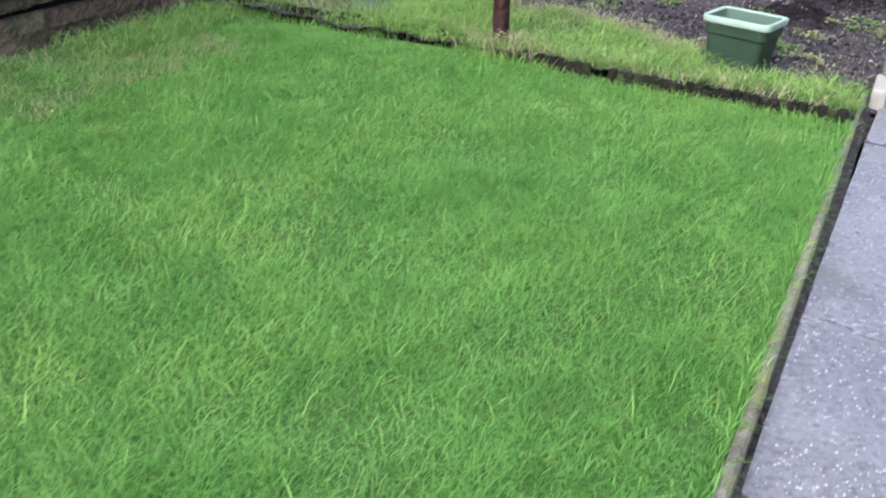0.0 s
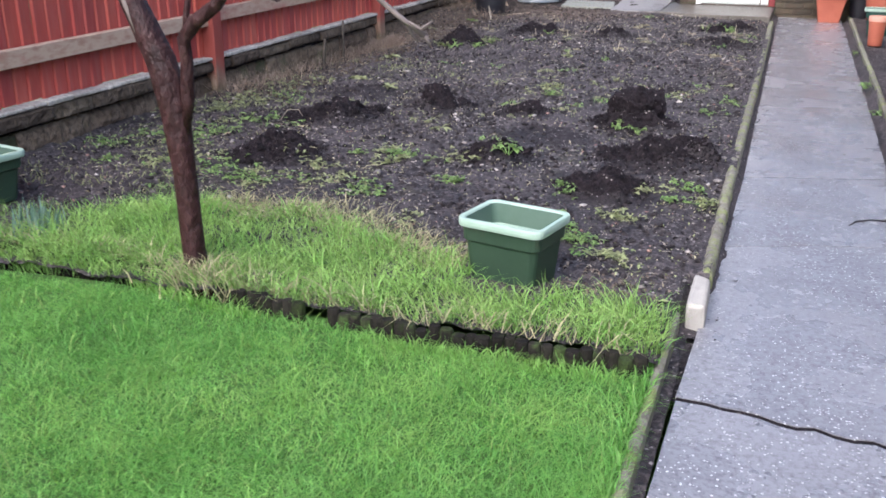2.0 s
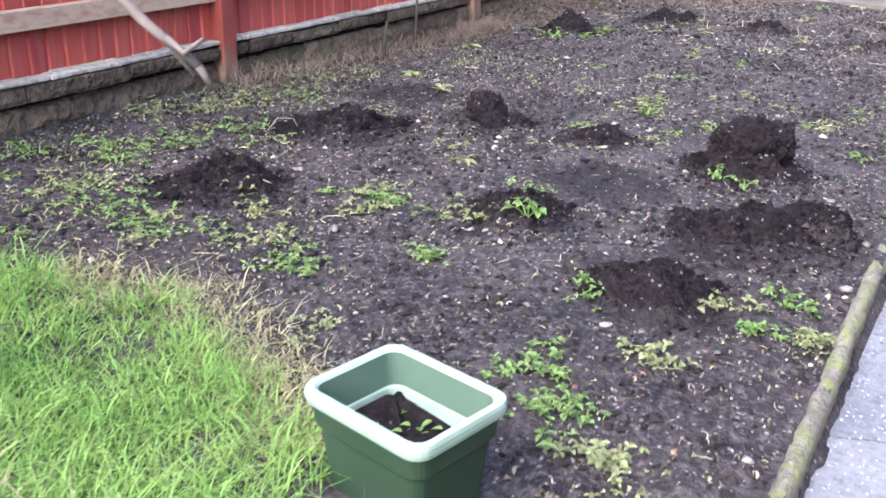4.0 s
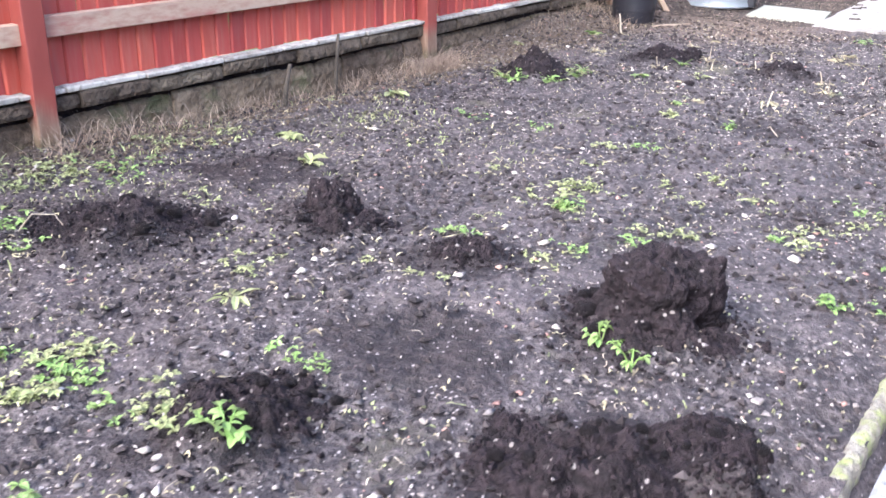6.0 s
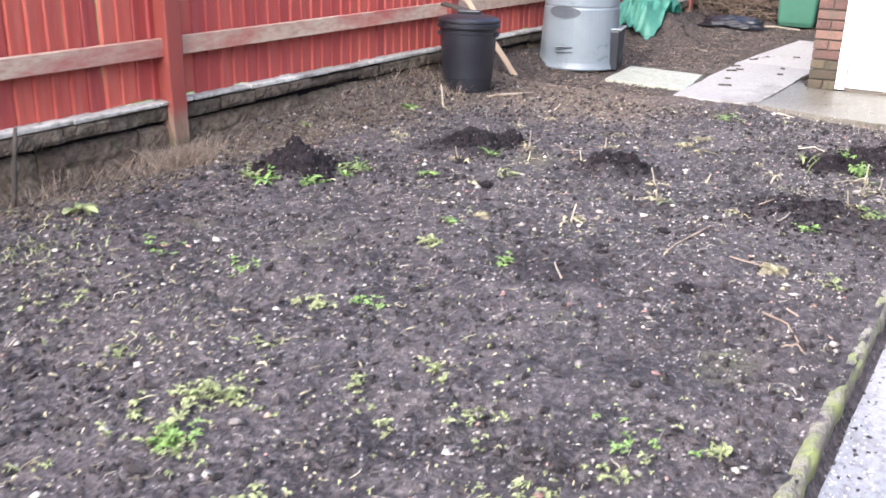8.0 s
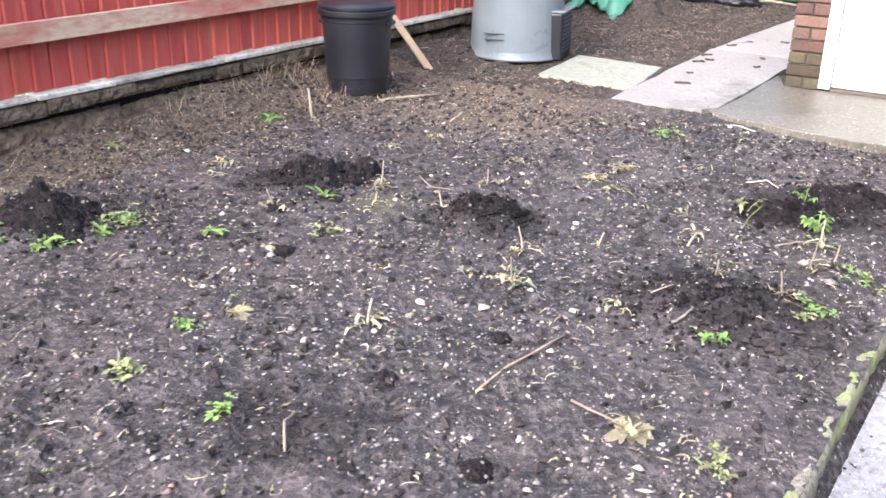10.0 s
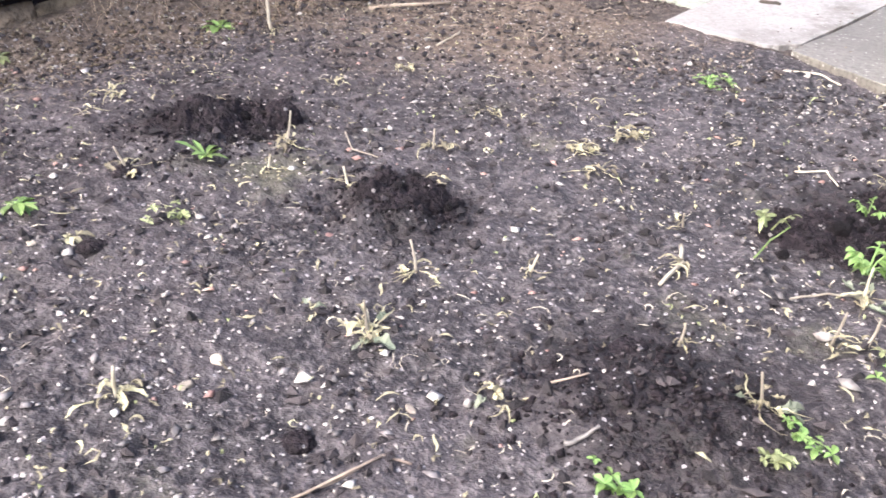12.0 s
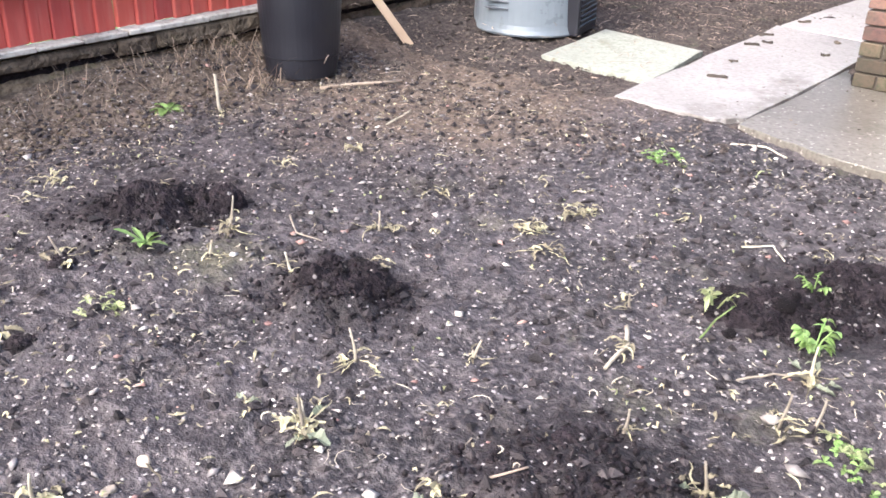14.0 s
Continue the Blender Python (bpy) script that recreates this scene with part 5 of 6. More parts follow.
FAR = [(-3.02, 10.62, 0.09), (-2.86, 10.50, 0.10), (-2.70, 10.62, 0.09), (-2.62, 10.85, 0.10), (-2.98, 10.51, 0.10), (-2.76, 10.59, 0.12), (-2.66, 10.84, 0.12), (-1.42, 13.34, 0.13), (-0.20, 10.60, 0.05), (-0.22, 11.93, 0.09), (-0.18, 11.98, 0.07), (-0.28, 11.61, 0.05),
       (-0.26, 11.49, 0.04), (-0.46, 11.24, 0.05), (-1.91, 11.26, 0.06), (-0.6, 5.46, 0.16), (-0.42, 5.32, 0.14), (-0.75, 5.62, 0.1), (-3.45, 7.3, 0.24), (-3.2, 7.7, 0.2), (-3.5, 6.9, 0.25), (-2.95, 7.05, 0.2), (-3.3, 8.05, 0.15), (-2.65, 5.85, 0.24), (-2.15, 6.15, 0.2), (-3.05, 6.3, 0.25), (-1.95, 5.95, 0.18), (-3.4, 6.2, 0.2), (-2.9, 5.97, 0.22), (-2.3, 5.80, 0.15), (-3.3, 8.38, 0.2)]
q = random.Random(91)
THIN = []
while len(THIN) < 36:
    px, py = q.uniform(-3.5, -0.25), 5.5 + 4.2 * q.random() ** 1.3
    if dug(np.array(px), np.array(py)) < 0.3 and q.random() < 0.35 + 0.25 * abs(px):
        THIN.append((px, py, q.uniform(0.04, 0.15)))
for k, (px, py, r) in enumerate(THIN):
    sprig_patch(px, py, r, int(8 + 200 * r), PALE_WEED if k % 3 else WEED, "thin scatter of small pale weeds on the soil", 700 + k, 0.011, 0.02)
for k, (px, py, r) in enumerate(PATCHES + GREENS + FAR):
    px, py = px - 0.03, py + 0.06
    bright = k % 2 != 0
    sprig_patch(px, py, r, int(14 + 380 * r), WEED if bright else PALE_WEED, "low bright green weed patch on the soil" if bright else "low pale yellow-green weed patch on the soil", 100 + k)


def ribbon(bm, at, heading, length, width, q, ground=0.0, arch=0.0, sway=0.5):
    """A limp curled leaf or stem remnant that wanders over the ground, folded along its middle."""
    p = Vector(at)
    steps = 7
    prev = None
    bend = q.uniform(-0.25, 0.25)
    for k in range(steps + 1):
        f = k / steps
        d = Vector((math.cos(heading), math.sin(heading), 0))
        sd = Vector((-d.y, d.x, 0))
        w = width * (0.25 + 0.75 * math.sin(math.pi * min(1.0, 0.12 + 0.85 * f))) * q.uniform(0.75, 1.2) / 2
        c = p + Vector((0, 0, arch * math.sin(math.pi * f) + q.uniform(0, 0.004)))
        tilt = q.uniform(-0.5, 0.9)
        row = [bm.verts.new(c - sd * w + Vector((0, 0, w * tilt))), bm.verts.new(c + Vector((0, 0, -0.25 * w))), bm.verts.new(c + sd * w + Vector((0, 0, w * q.uniform(-0.2, 0.9))))]
        if prev:
            bm.faces.new((prev[0], prev[1], row[1], row[0]))
            bm.faces.new((prev[1], prev[2], row[2], row[1]))
        prev = row
        heading += bend + q.uniform(-sway, sway)
        p = p + d * (length / steps)
        p.z = max(ground + 0.004, p.z * 0.78 + ground * 0.22)


def dead_stalk(x, y, size, seed, label="withered straw-coloured plant stump with limp leaves", stems=1, leaves=7, grey=0):
    """A dead plant: bent stems on a stump, and limp leaves lying round it."""
    q = random.Random(seed)
    th = thing("dead_stalk", (x, y, float(level(x, y))), label, "dead plant", "dead plants on the soil bed")
    for k in range(stems):
        st = bmesh.new()
        a = q.uniform(0, 6.28)
        h = size * q.uniform(0.65, 1.1)
        lean = q.uniform(0.08, 0.5)
        pts = [(0, 0, -0.01)]
        for j in range(1, 7):
            f = j / 6
            droop = 1.0 if k == 0 else 1 - 0.75 * f * f
            pts.append((math.cos(a + 0.5 * f) * h * lean * f, math.sin(a + 0.5 * f) * h * lean * f, h * f * droop))
        tube(st, pts, [0.0042 * (1.15 - 0.5 * j / 6) for j in range(7)], 7, 0.16)
        part("stem", st, STRAW, th, smoothed=True)
    lv = bmesh.new()
    for k in range(leaves):
        a = q.uniform(0, 6.28)
        r = size * q.uniform(0.0, 0.65)
        at = (math.cos(a) * r, math.sin(a) * r, q.uniform(0.006, 0.22 * size))
        ribbon(lv, at, q.uniform(0, 6.28), size * q.uniform(0.30, 0.75), size * q.uniform(0.08, 0.20), q, 0.0, size * q.uniform(0.0, 0.16), 0.7)
    for k in range(leaves // 2 + 1):
        a = q.uniform(0, 6.28)
        ribbon(lv, (math.cos(a) * 0.01, math.sin(a) * 0.01, 0.01), a, size * q.uniform(0.4, 1.2), 0.0046, q, 0.0, size * q.uniform(0.02, 0.16), 0.45)
    part("limp_leaves", lv, WITHERED, th)
    if grey:
        gv = bmesh.new()
        for k in range(grey):
            a = q.uniform(0, 6.28)
            ribbon(gv, (math.cos(a) * size * 0.35, math.sin(a) * size * 0.35, 0.012), a + q.uniform(-0.5, 0.5), size * q.uniform(0.35, 0.6), size * q.uniform(0.18, 0.30), q, 0.0, 0.012, 0.25)
        part("grey_leaves", gv, GREY_LEAF, th, "limp grey-green leaves")


# x, y, size, stems, leaves, grey leaves
STALKS = [(-1.17, 11.31, 0.115, 2, 10, 3), (-1.28, 11.58, 0.085, 1, 8, 0), (-1.09, 11.81, 0.065, 2, 2, 0), (-0.39, 12.05, 0.085, 1, 3, 0), (-0.32, 12.06, 0.085, 1, 5, 0), (-0.64, 11.79, 0.055, 1, 4, 0),
          (-0.39, 11.69, 0.10, 1, 8, 3), (-2.29, 11.37, 0.11, 1, 5, 0), (-2.12, 11.84, 0.10, 1, 7, 0), (-2.05, 11.71, 0.08, 1, 3, 0), (-1.77, 11.79, 0.09, 1, 4, 0), (-2.88, 11.66, 0.10, 0, 8, 0),
          (-2.37, 12.65, 0.085, 0, 8, 0), (-1.86, 12.56, 0.09, 0, 7, 0), (-1.80, 12.19, 0.10, 1, 9, 0), (-1.45, 12.53, 0.105, 0, 10, 0), (-1.30, 12.42, 0.09, 0, 7, 0), (-1.40, 12.77, 0.11, 0, 11, 0),
          (-0.93, 12.30, 0.09, 1, 3, 0), (-0.84, 12.06, 0.085, 0, 4, 0), (-1.33, 11.26, 0.06, 0, 3, 2), (-0.79, 11.33, 0.08, 0, 6, 1), (-1.37, 10.79, 0.09, 1, 6, 0), (-0.41, 12.28, 0.11, 1, 5, 4), (-0.62, 12.98, 0.08, 0, 4, 0),
          (-2.80, 11.53, 0.07, 0, 4, 0), (-1.74, 10.62, 0.075, 0, 6, 1), (-3.14, 12.57, 0.06, 0, 6, 0), (-2.45, 12.35, 0.07, 0, 6, 0), (-1.10, 12.95, 0.07, 0, 5, 0), (-0.48, 10.69, 0.085, 0, 5, 0), (-1.62, 12.02, 0.08, 0, 3, 0)]
for k, (px, py, sz, ns, nl, ng) in enumerate(STALKS):
    dead_stalk(px, py, sz, 300 + k, "withered straw-coloured plant stump with limp leaves" if ns else "flat tangle of withered straw-coloured leaves", ns, nl, ng)


def stick(points, r, mat, label, name="stick", n=7):
    bm = bmesh.new()
    pts = []
    for a, b in zip(points, points[1:]):
        for f in (0, 0.33, 0.66):
            pts.append(tuple(Vector(a).lerp(Vector(b), f) + Vector((random.uniform(-1, 1), random.uniform(-1, 1), random.uniform(-1, 1))) * r * 0.6))
    pts.append(points[-1])
    tube(bm, pts, [r * (1.1 - 0.4 * i / len(pts)) for i in range(len(pts))], n, 0.12)
    ob = tagged(new(name, mesh_of(bm, name, True)), label, "stick", "sticks on the ground")
    ob.data.materials.append(mat)
    return ob


def gz(x, y, up=0.008):
    return (x, y, float(level(x, y)) + up)


stick([gz(-0.90, 10.82), gz(-0.87, 10.94, 0.012), gz(-0.85, 11.05), gz(-0.80, 11.08, 0.012)], 0.0034, TWIG, "long pale twig lying on the soil")
stick([gz(-0.62, 11.32), gz(-0.60, 11.34, 0.012), gz(-0.58, 11.38)], 0.005, STONE, "short white curved scrap on the soil")
stick([gz(-0.40, 10.22), gz(-0.31, 10.18, 0.012), gz(-0.25, 10.08)], 0.004, TWIG, "pale stick lying on the soil by the kerb")
stick([gz(-0.34, 10.30), gz(-0.17, 10.22, 0.012)], 0.0034, TWIG, "pale stick lying on the soil by the kerb")
stick([gz(-0.90, 10.67), gz(-0.90, 10.82, 0.012), gz(-0.84, 11.04)], 0.0035, TWIG, "thin bent twig on the soil")
stick([gz(-0.66, 10.73), gz(-0.50, 10.70, 0.012)], 0.0035, TWIG, "straw stem with a yellow leaf on the soil")
stick([gz(-1.11, 10.14), gz(-1.17, 10.21, 0.03), gz(-1.21, 10.30)], 0.003, STRAW, "thin straw on the soil")
stick([gz(-3.13, 12.57, -0.02), gz(-3.17, 12.58, 0.15)], 0.008, STRAW, "short pale stick standing in the soil")
stick([gz(-3.10, 13.12), gz(-2.92, 13.49, 0.015)], 0.009, TWIG, "brown stick lying before the bin")
stick([gz(-2.05, 12.03), gz(-1.95, 11.97, 0.012), gz(-1.84, 11.98)], 0.003, STRAW, "thin straw on the soil")
stick([gz(-3.62, 9.62, -0.05), gz(-3.66, 9.72, 0.36)], 0.012, OLD_WOOD, "thin dark stake standing by the fence footing", "stake")
stick([gz(-3.58, 9.16, -0.05), gz(-3.61, 9.25, 0.24)], 0.014, OLD_WOOD, "short dark stake standing by the fence footing", "stake")
stick([gz(-1.35, 13.80), gz(-1.22, 13.83, 0.014), gz(-1.10, 13.77)], 0.0045, STRAW, "pale root lying along the slab's edge")
stick([gz(-0.88, 12.90), gz(-0.80, 12.95, 0.014), gz(-0.73, 12.88)], 0.0032, STRAW, "thin curved straw on the soil")
stick([gz(-0.54, 12.14), gz(-0.48, 12.22, 0.016), gz(-0.40, 12.30)], 0.0032, STRAW, "thin curved straw on the soil")
stick([gz(-0.87, 12.18), gz(-0.82, 12.10, 0.020), gz(-0.81, 11.98)], 0.0065, STRAW, "thick curled pale stem on the soil")
stick([gz(-2.48, 12.93), gz(-2.50, 13.04, 0.014), gz(-2.54, 13.14)], 0.004, STRAW, "pale straw stem on the soil")
stick([gz(-0.74, 11.42), gz(-0.68, 11.48, 0.012)], 0.003, TWIG, "thin twig on the dug soil")
stick([gz(-0.29, 10.02), gz(-0.25, 10.05, 0.012), gz(-0.22, 10.03)], 0.0035, TWIG, "short pale stick by the kerb")
stick([gz(-0.70, 12.27), gz(-0.69, 12.33, 0.05), gz(-0.66, 12.36, 0.085)], 0.003, WEED, "thin pale green seedling stem")
stick([gz(-2.86, 7.08), gz(-2.83, 7.12, 0.07), gz(-2.78, 7.18, 0.065), gz(-2.76, 7.20)], 0.003, STRAW, "thin straw arch standing in the soil")


def stone(x, y, r, mat, label, seed):
    """A single worn flat stone or scrap, half sunk in the soil."""
    q = random.Random(seed)
    off = Vector((seed * 1.7, seed * 0.9, seed))
    bm = bmesh.new()
    bmesh.ops.create_icosphere(bm, subdivisions=3, radius=1.0)
    sx, sy = q.uniform(0.9, 1.35), q.uniform(0.65, 0.9)
    for v in bm.verts:
        p = v.co.copy()
        f = 1 + 0.30 * noise.noise(p * 1.2 + off) + 0.10 * noise.noise(p * 3 + off)
        v.co = Vector((p.x * sx * f, p.y * sy * f, max(-0.5, min(0.55, p.z * f)) * 0.55)) * r
    ob = tagged(new("stone", mesh_of(bm, "stone", True)), label, "stone", "loose stones on the soil bed")
    ob.data.materials.append(mat)
    ob.matrix_world = pose(x, y, float(level(x, y)) + 0.18 * r, q.uniform(-8, 8), q.uniform(-8, 8), q.uniform(0, 180))


for k, (px, py, r, mat, words) in enumerate([
        (-1.33, 11.01, 0.024, BUFF_STONE, "flat buff stone half sunk in the soil"), (-1.30, 10.91, 0.026, BUFF_STONE, "flat buff stone half sunk in the soil"),
        (-0.61, 12.03, 0.017, BUFF_STONE, "small yellowish stone on the soil"), (-0.76, 10.09, 0.022, STONE, "white broken scrap of stone on the soil"),
        (-0.34, 7.53, 0.024, STONE, "round white stone beside the dug ridge"), (-0.15, 6.74, 0.032, STONE, "flat white stone by the mossy edging"),
        (-0.70, 6.03, 0.022, STONE, "small white stone on the soil"), (-1.00, 6.00, 0.015, STONE, "small white stone on the soil"), (-2.34, 6.65, 0.024, STONE, "pale grey stone on the soil"),
        (-1.33, 6.46, 0.022, STONE, "white stone before the dug heap"), (-3.20, 10.45, 0.030, STONE, "flat white scrap near the fence footing"), (-1.58, 11.55, 0.016, PINK_STONE, "pinkish stone on the dug heap"),
        (-0.92, 11.20, 0.018, BUFF_STONE, "small buff stone on the soil"), (-2.05, 10.95, 0.020, BUFF_STONE, "small buff stone on the soil"), (-0.55, 9.60, 0.015, PINK_STONE, "red brick scrap on the soil")]):
    stone(px, py, r * 0.68, mat, words, 40 + k)
rosette(-0.48, 10.69, 0.09, 7, WITHERED, "limp yellow dead leaf on the soil", 0.2, 60, "dead_leaf", 0.6)
rosette(-1.73, 10.60, 0.09, 7, WITHERED, "limp yellow dead leaves on the soil", 0.25, 61, "dead_leaf", 0.5)
rosette(-2.03, 11.05, 0.06, 6, WITHERED, "limp yellow dead leaves on the soil", 0.25, 62, "dead_leaf", 0.5)

# ---------------------------------------------------------------- log edging between lawn and bed
edging = thing("log_edging", label="low dark mossy log-roll edging along the lawn", category="edging", kind="structure")
x = -3.70
while x < -0.21:
    r = random.uniform(0.020, 0.027)
    gap = -2.05 < x < -1.74 or -1.38 < x < -1.29
    if not gap and random.random() < 0.98:
        bm = bmesh.new()
        top = 0.036 + random.uniform(-0.010, 0.010)
        lathe(bm, [(r, -0.12), (r * 1.02, -0.02), (r, top - 0.010), (r * 0.85, top)], 10, True, True)
        ob = part("log", bm, LOG, edging)
        yy = float(np.interp(x, [-3.7, -2.2, -1.7, -1.0, -0.2], [4.62, 4.64, 4.53, 4.46, 4.47]))
        ob.matrix_local = pose(x + r, yy + random.uniform(-0.012, 0.012), 0, random.uniform(-6, 6), random.uniform(-5, 5))
    x += 2 * r * 0.90

# ---------------------------------------------------------------- the bare tree
tree = thing("tree", (-1.905, 4.68, 0.0), "leafless young fruit tree with dark reddish bark", "tree")
tr = bmesh.new()
tube(tr, [(0.03, 0, -0.10), (0.015, 0, 0.02), (0.0, 0, 0.10), (-0.01, 0, 0.40), (-0.025, 0, 0.64), (-0.06, 0, 0.80), (-0.13, 0.0, 0.95), (-0.21, 0.02, 1.08), (-0.29, 0.05, 1.30), (-0.34, 0.10, 1.60), (-0.36, 0.16, 2.0)],
     [0.060, 0.048, 0.042, 0.042, 0.052, 0.054, 0.045, 0.042, 0.038, 0.030, 0.018], 14, 0.07)
part("trunk", tr, BARK, tree, smoothed=True)
lb = bmesh.new()
tube(lb, [(0.005, 0, 0.55), (0.035, 0, 0.68), (0.045, 0, 0.80), (0.04, 0.0, 0.88), (0.09, 0, 0.94), (0.18, 0.0, 1.0), (0.27, -0.02, 1.10), (0.34, -0.03, 1.28), (0.40, -0.02, 1.55), (0.42, 0.02, 1.9)],
     [0.022, 0.025, 0.022, 0.024, 0.026, 0.024, 0.022, 0.020, 0.016, 0.008], 10, 0.08)
part("limb", lb, BARK, tree, smoothed=True)
lb = bmesh.new()
tube(lb, [(0.055, 0, 0.89), (0.058, 0.0, 0.96), (0.08, 0.0, 1.05), (0.085, 0.01, 1.2), (0.12, 0.03, 1.45)], [0.014, 0.011, 0.009, 0.007, 0.004], 8, 0.1)
part("limb", lb, BARK, tree, smoothed=True)
lb = bmesh.new()
tube(lb, [(0.34, -0.03, 1.30), (0.52, 0.02, 1.24), (0.66, 0.07, 1.10), (0.80, 0.10, 0.98), (0.885, 0.125, 0.915)], [0.012, 0.010, 0.010, 0.009, 0.008], 8, 0.12)
tube(lb, [(0.83, 0.11, 0.96), (0.88, 0.10, 0.94), (0.915, 0.11, 0.965)], [0.006, 0.0055, 0.004], 7, 0.1)
tube(lb, [(0.82, 0.11, 0.965), (0.83, 0.14, 0.92), (0.85, 0.15, 0.89)], [0.006, 0.0055, 0.004], 7, 0.1)
tube(lb, [(0.885, 0.125, 0.915), (0.90, 0.14, 0.875)], [0.007, 0.004], 7, 0.1)
part("limb", lb, PALE_BARK, tree, "pale drooping branch with a cut forked tip", smoothed=True)
pr = bmesh.new()
tube(pr, [(-0.125, -0.035, 0.90), (-0.155, -0.03, 0.98), (-0.20, -0.02, 1.07)], [0.008, 0.012, 0.008], 8, 0.1)
part("scar", pr, PALE_BARK, tree, "pale peeled bark on the limb", smoothed=True)
tw = bmesh.new()
for k in range(46):
    base = random.choice([(-0.29, 0.05, 1.30), (-0.34, 0.10, 1.60), (-0.36, 0.16, 1.95), (0.34, -0.03, 1.28), (0.40, -0.02, 1.55), (0.42, 0.02, 1.85), (0.12, 0.03, 1.44), (0.27, -0.02, 1.12)])
    p = Vector(base)
    d = Vector((random.uniform(-1, 1), random.uniform(-1, 1), random.uniform(0.2, 1.2))).normalized()
    pts = [p]
    for s in range(4):
        d = (d + Vector((random.uniform(-1, 1), random.uniform(-1, 1), random.uniform(-0.2, 0.6))) * 0.35).normalized()
        p = p + d * random.uniform(0.08, 0.16)
        pts.append(p)
    tube(tw, pts, [0.007, 0.006, 0.005, 0.0035, 0.002], 5)
for a in [(0.30, -0.02, 1.12), (0.29, -0.02, 1.09)]:
    tube(tw, [a, (a[0] + 0.06, 0.0, a[2] - 0.05), (a[0] + 0.12, 0.01, a[2] - 0.07), (a[0] + 0.20, 0.0, a[2] - 0.03), (a[0] + 0.25, 0.0, a[2] - 0.05)], [0.005, 0.004, 0.0035, 0.003, 0.002], 5, 0.1)
part("twigs", tw, BARK, tree)


# ---------------------------------------------------------------- planters and pots
def trough(x, y, z, w, d, h, turn, body, rim, inside, label, group="green plastic planters", fill=True):
    th = thing("planter", (x, y, z), label, "planter", group, turn=turn)
    bm = bmesh.new()
    loft(bm, [rounded(w * 0.74, d * 0.72, 0, 0.03), rounded(w * 0.76, d * 0.74, 0.006, 0.03), rounded(w * 0.84, d * 0.83, h * 0.62, 0.032), rounded(w * 0.85, d * 0.84, h * 0.64, 0.032),
              rounded(w * 0.90, d * 0.89, h * 0.67, 0.034), rounded(w * 0.92, d * 0.91, h - 0.028, 0.034)], True, False)
    part("body", bm, body, th, smoothed=False)
    bm = bmesh.new()
    loft(bm, [rounded(w * 0.915, d * 0.905, h - 0.030, 0.034), rounded(w * 0.985, d * 0.98, h - 0.030, 0.04), rounded(w, d, h - 0.020, 0.042), rounded(w, d, h - 0.008, 0.042), rounded(w * 0.985, d * 0.98, h, 0.04),
              rounded(w - 0.036, d - 0.036, h, 0.03), rounded(w - 0.046, d - 0.046, h - 0.006, 0.03)], False, False)
    part("rim", bm, rim, th, "faded pale rim", smoothed=False)
    bm = bmesh.new()
    loft(bm, [rounded(w - 0.046, d - 0.046, h - 0.006, 0.03), rounded(w * 0.82, d * 0.80, h * 0.67, 0.03)], False, False)
    part("lining", bm, inside, th)
    bm = bmesh.new()
    loft(bm, [rounded(w * 0.82, d * 0.80, h * 0.67, 0.03), rounded(w * 0.80, d * 0.775, h * 0.667, 0.03), rounded(w * 0.79, d * 0.765, h * 0.65, 0.03), rounded(w * 0.76, d * 0.73, h * 0.3, 0.03)], False, False)
    part("ledge", bm, rim, th, "pale inner ledge")
    if fill:
        bm = bmesh.new()
        loops = [[(px * s, py * s, h * 0.56 + 0.012 * math.sin(px * 40 * s) + random.uniform(-0.006, 0.006)) for px, py, _ in rounded(w * 0.785, d * 0.755, 0, 0.03)] for s in (1.0, 0.8, 0.55, 0.3, 0.1)]
        loft(bm, loops, False, True)
        part("compost", bm, DARK_SOIL, th, "dark compost with a few seedlings")
    return th


def lvl(x, y):
    return float(level(x, y))


t1 = trough(-0.765, 5.05, 0.0, 0.348, 0.28, 0.25, -12.5, GREEN_PLASTIC, MINT_RIM, MID_GREEN, "dark green plastic planter with a pale rim in long grass")
sd = bmesh.new()
for k in range(26):
    leaf(sd, (random.uniform(-0.11, 0.11), random.uniform(-0.08, 0.08), 0.135), random.uniform(0, 6.28), random.uniform(0.015, 0.035), 0.016, random.uniform(0.2, 0.9), 0.3)
part("seedlings", sd, WEED, t1, "small green seedlings")
t2 = trough(-3.36, 5.08, 0.02, 0.42, 0.34, 0.235, -10, GREEN_PLASTIC, MINT_RIM, MID_GREEN, "dark green plastic planter with a pale rim near the fence")
n = 90
X, Y = rs.normal(-2.76, 0.055, n), rs.normal(4.82, 0.035, n)
BULB = material("bulb_leaf", [(0.13, 0.22, 0.17), (0.19, 0.29, 0.22)], 6, 40, 0.5, 0.0, piece=0.2, through_light=0.2)
bulbs = thing("bulb_plant", (-2.72, 4.82, 0.0), "blue-green clump of bulb shoots behind the edging", "plant")
shoots = blades("leaves", X + 2.72, Y - 4.82, level(X, Y), 0.12, 0.009, 0.3, BULB, 20)
shoots.parent = bulbs
tagged(shoots, kind="stuff")


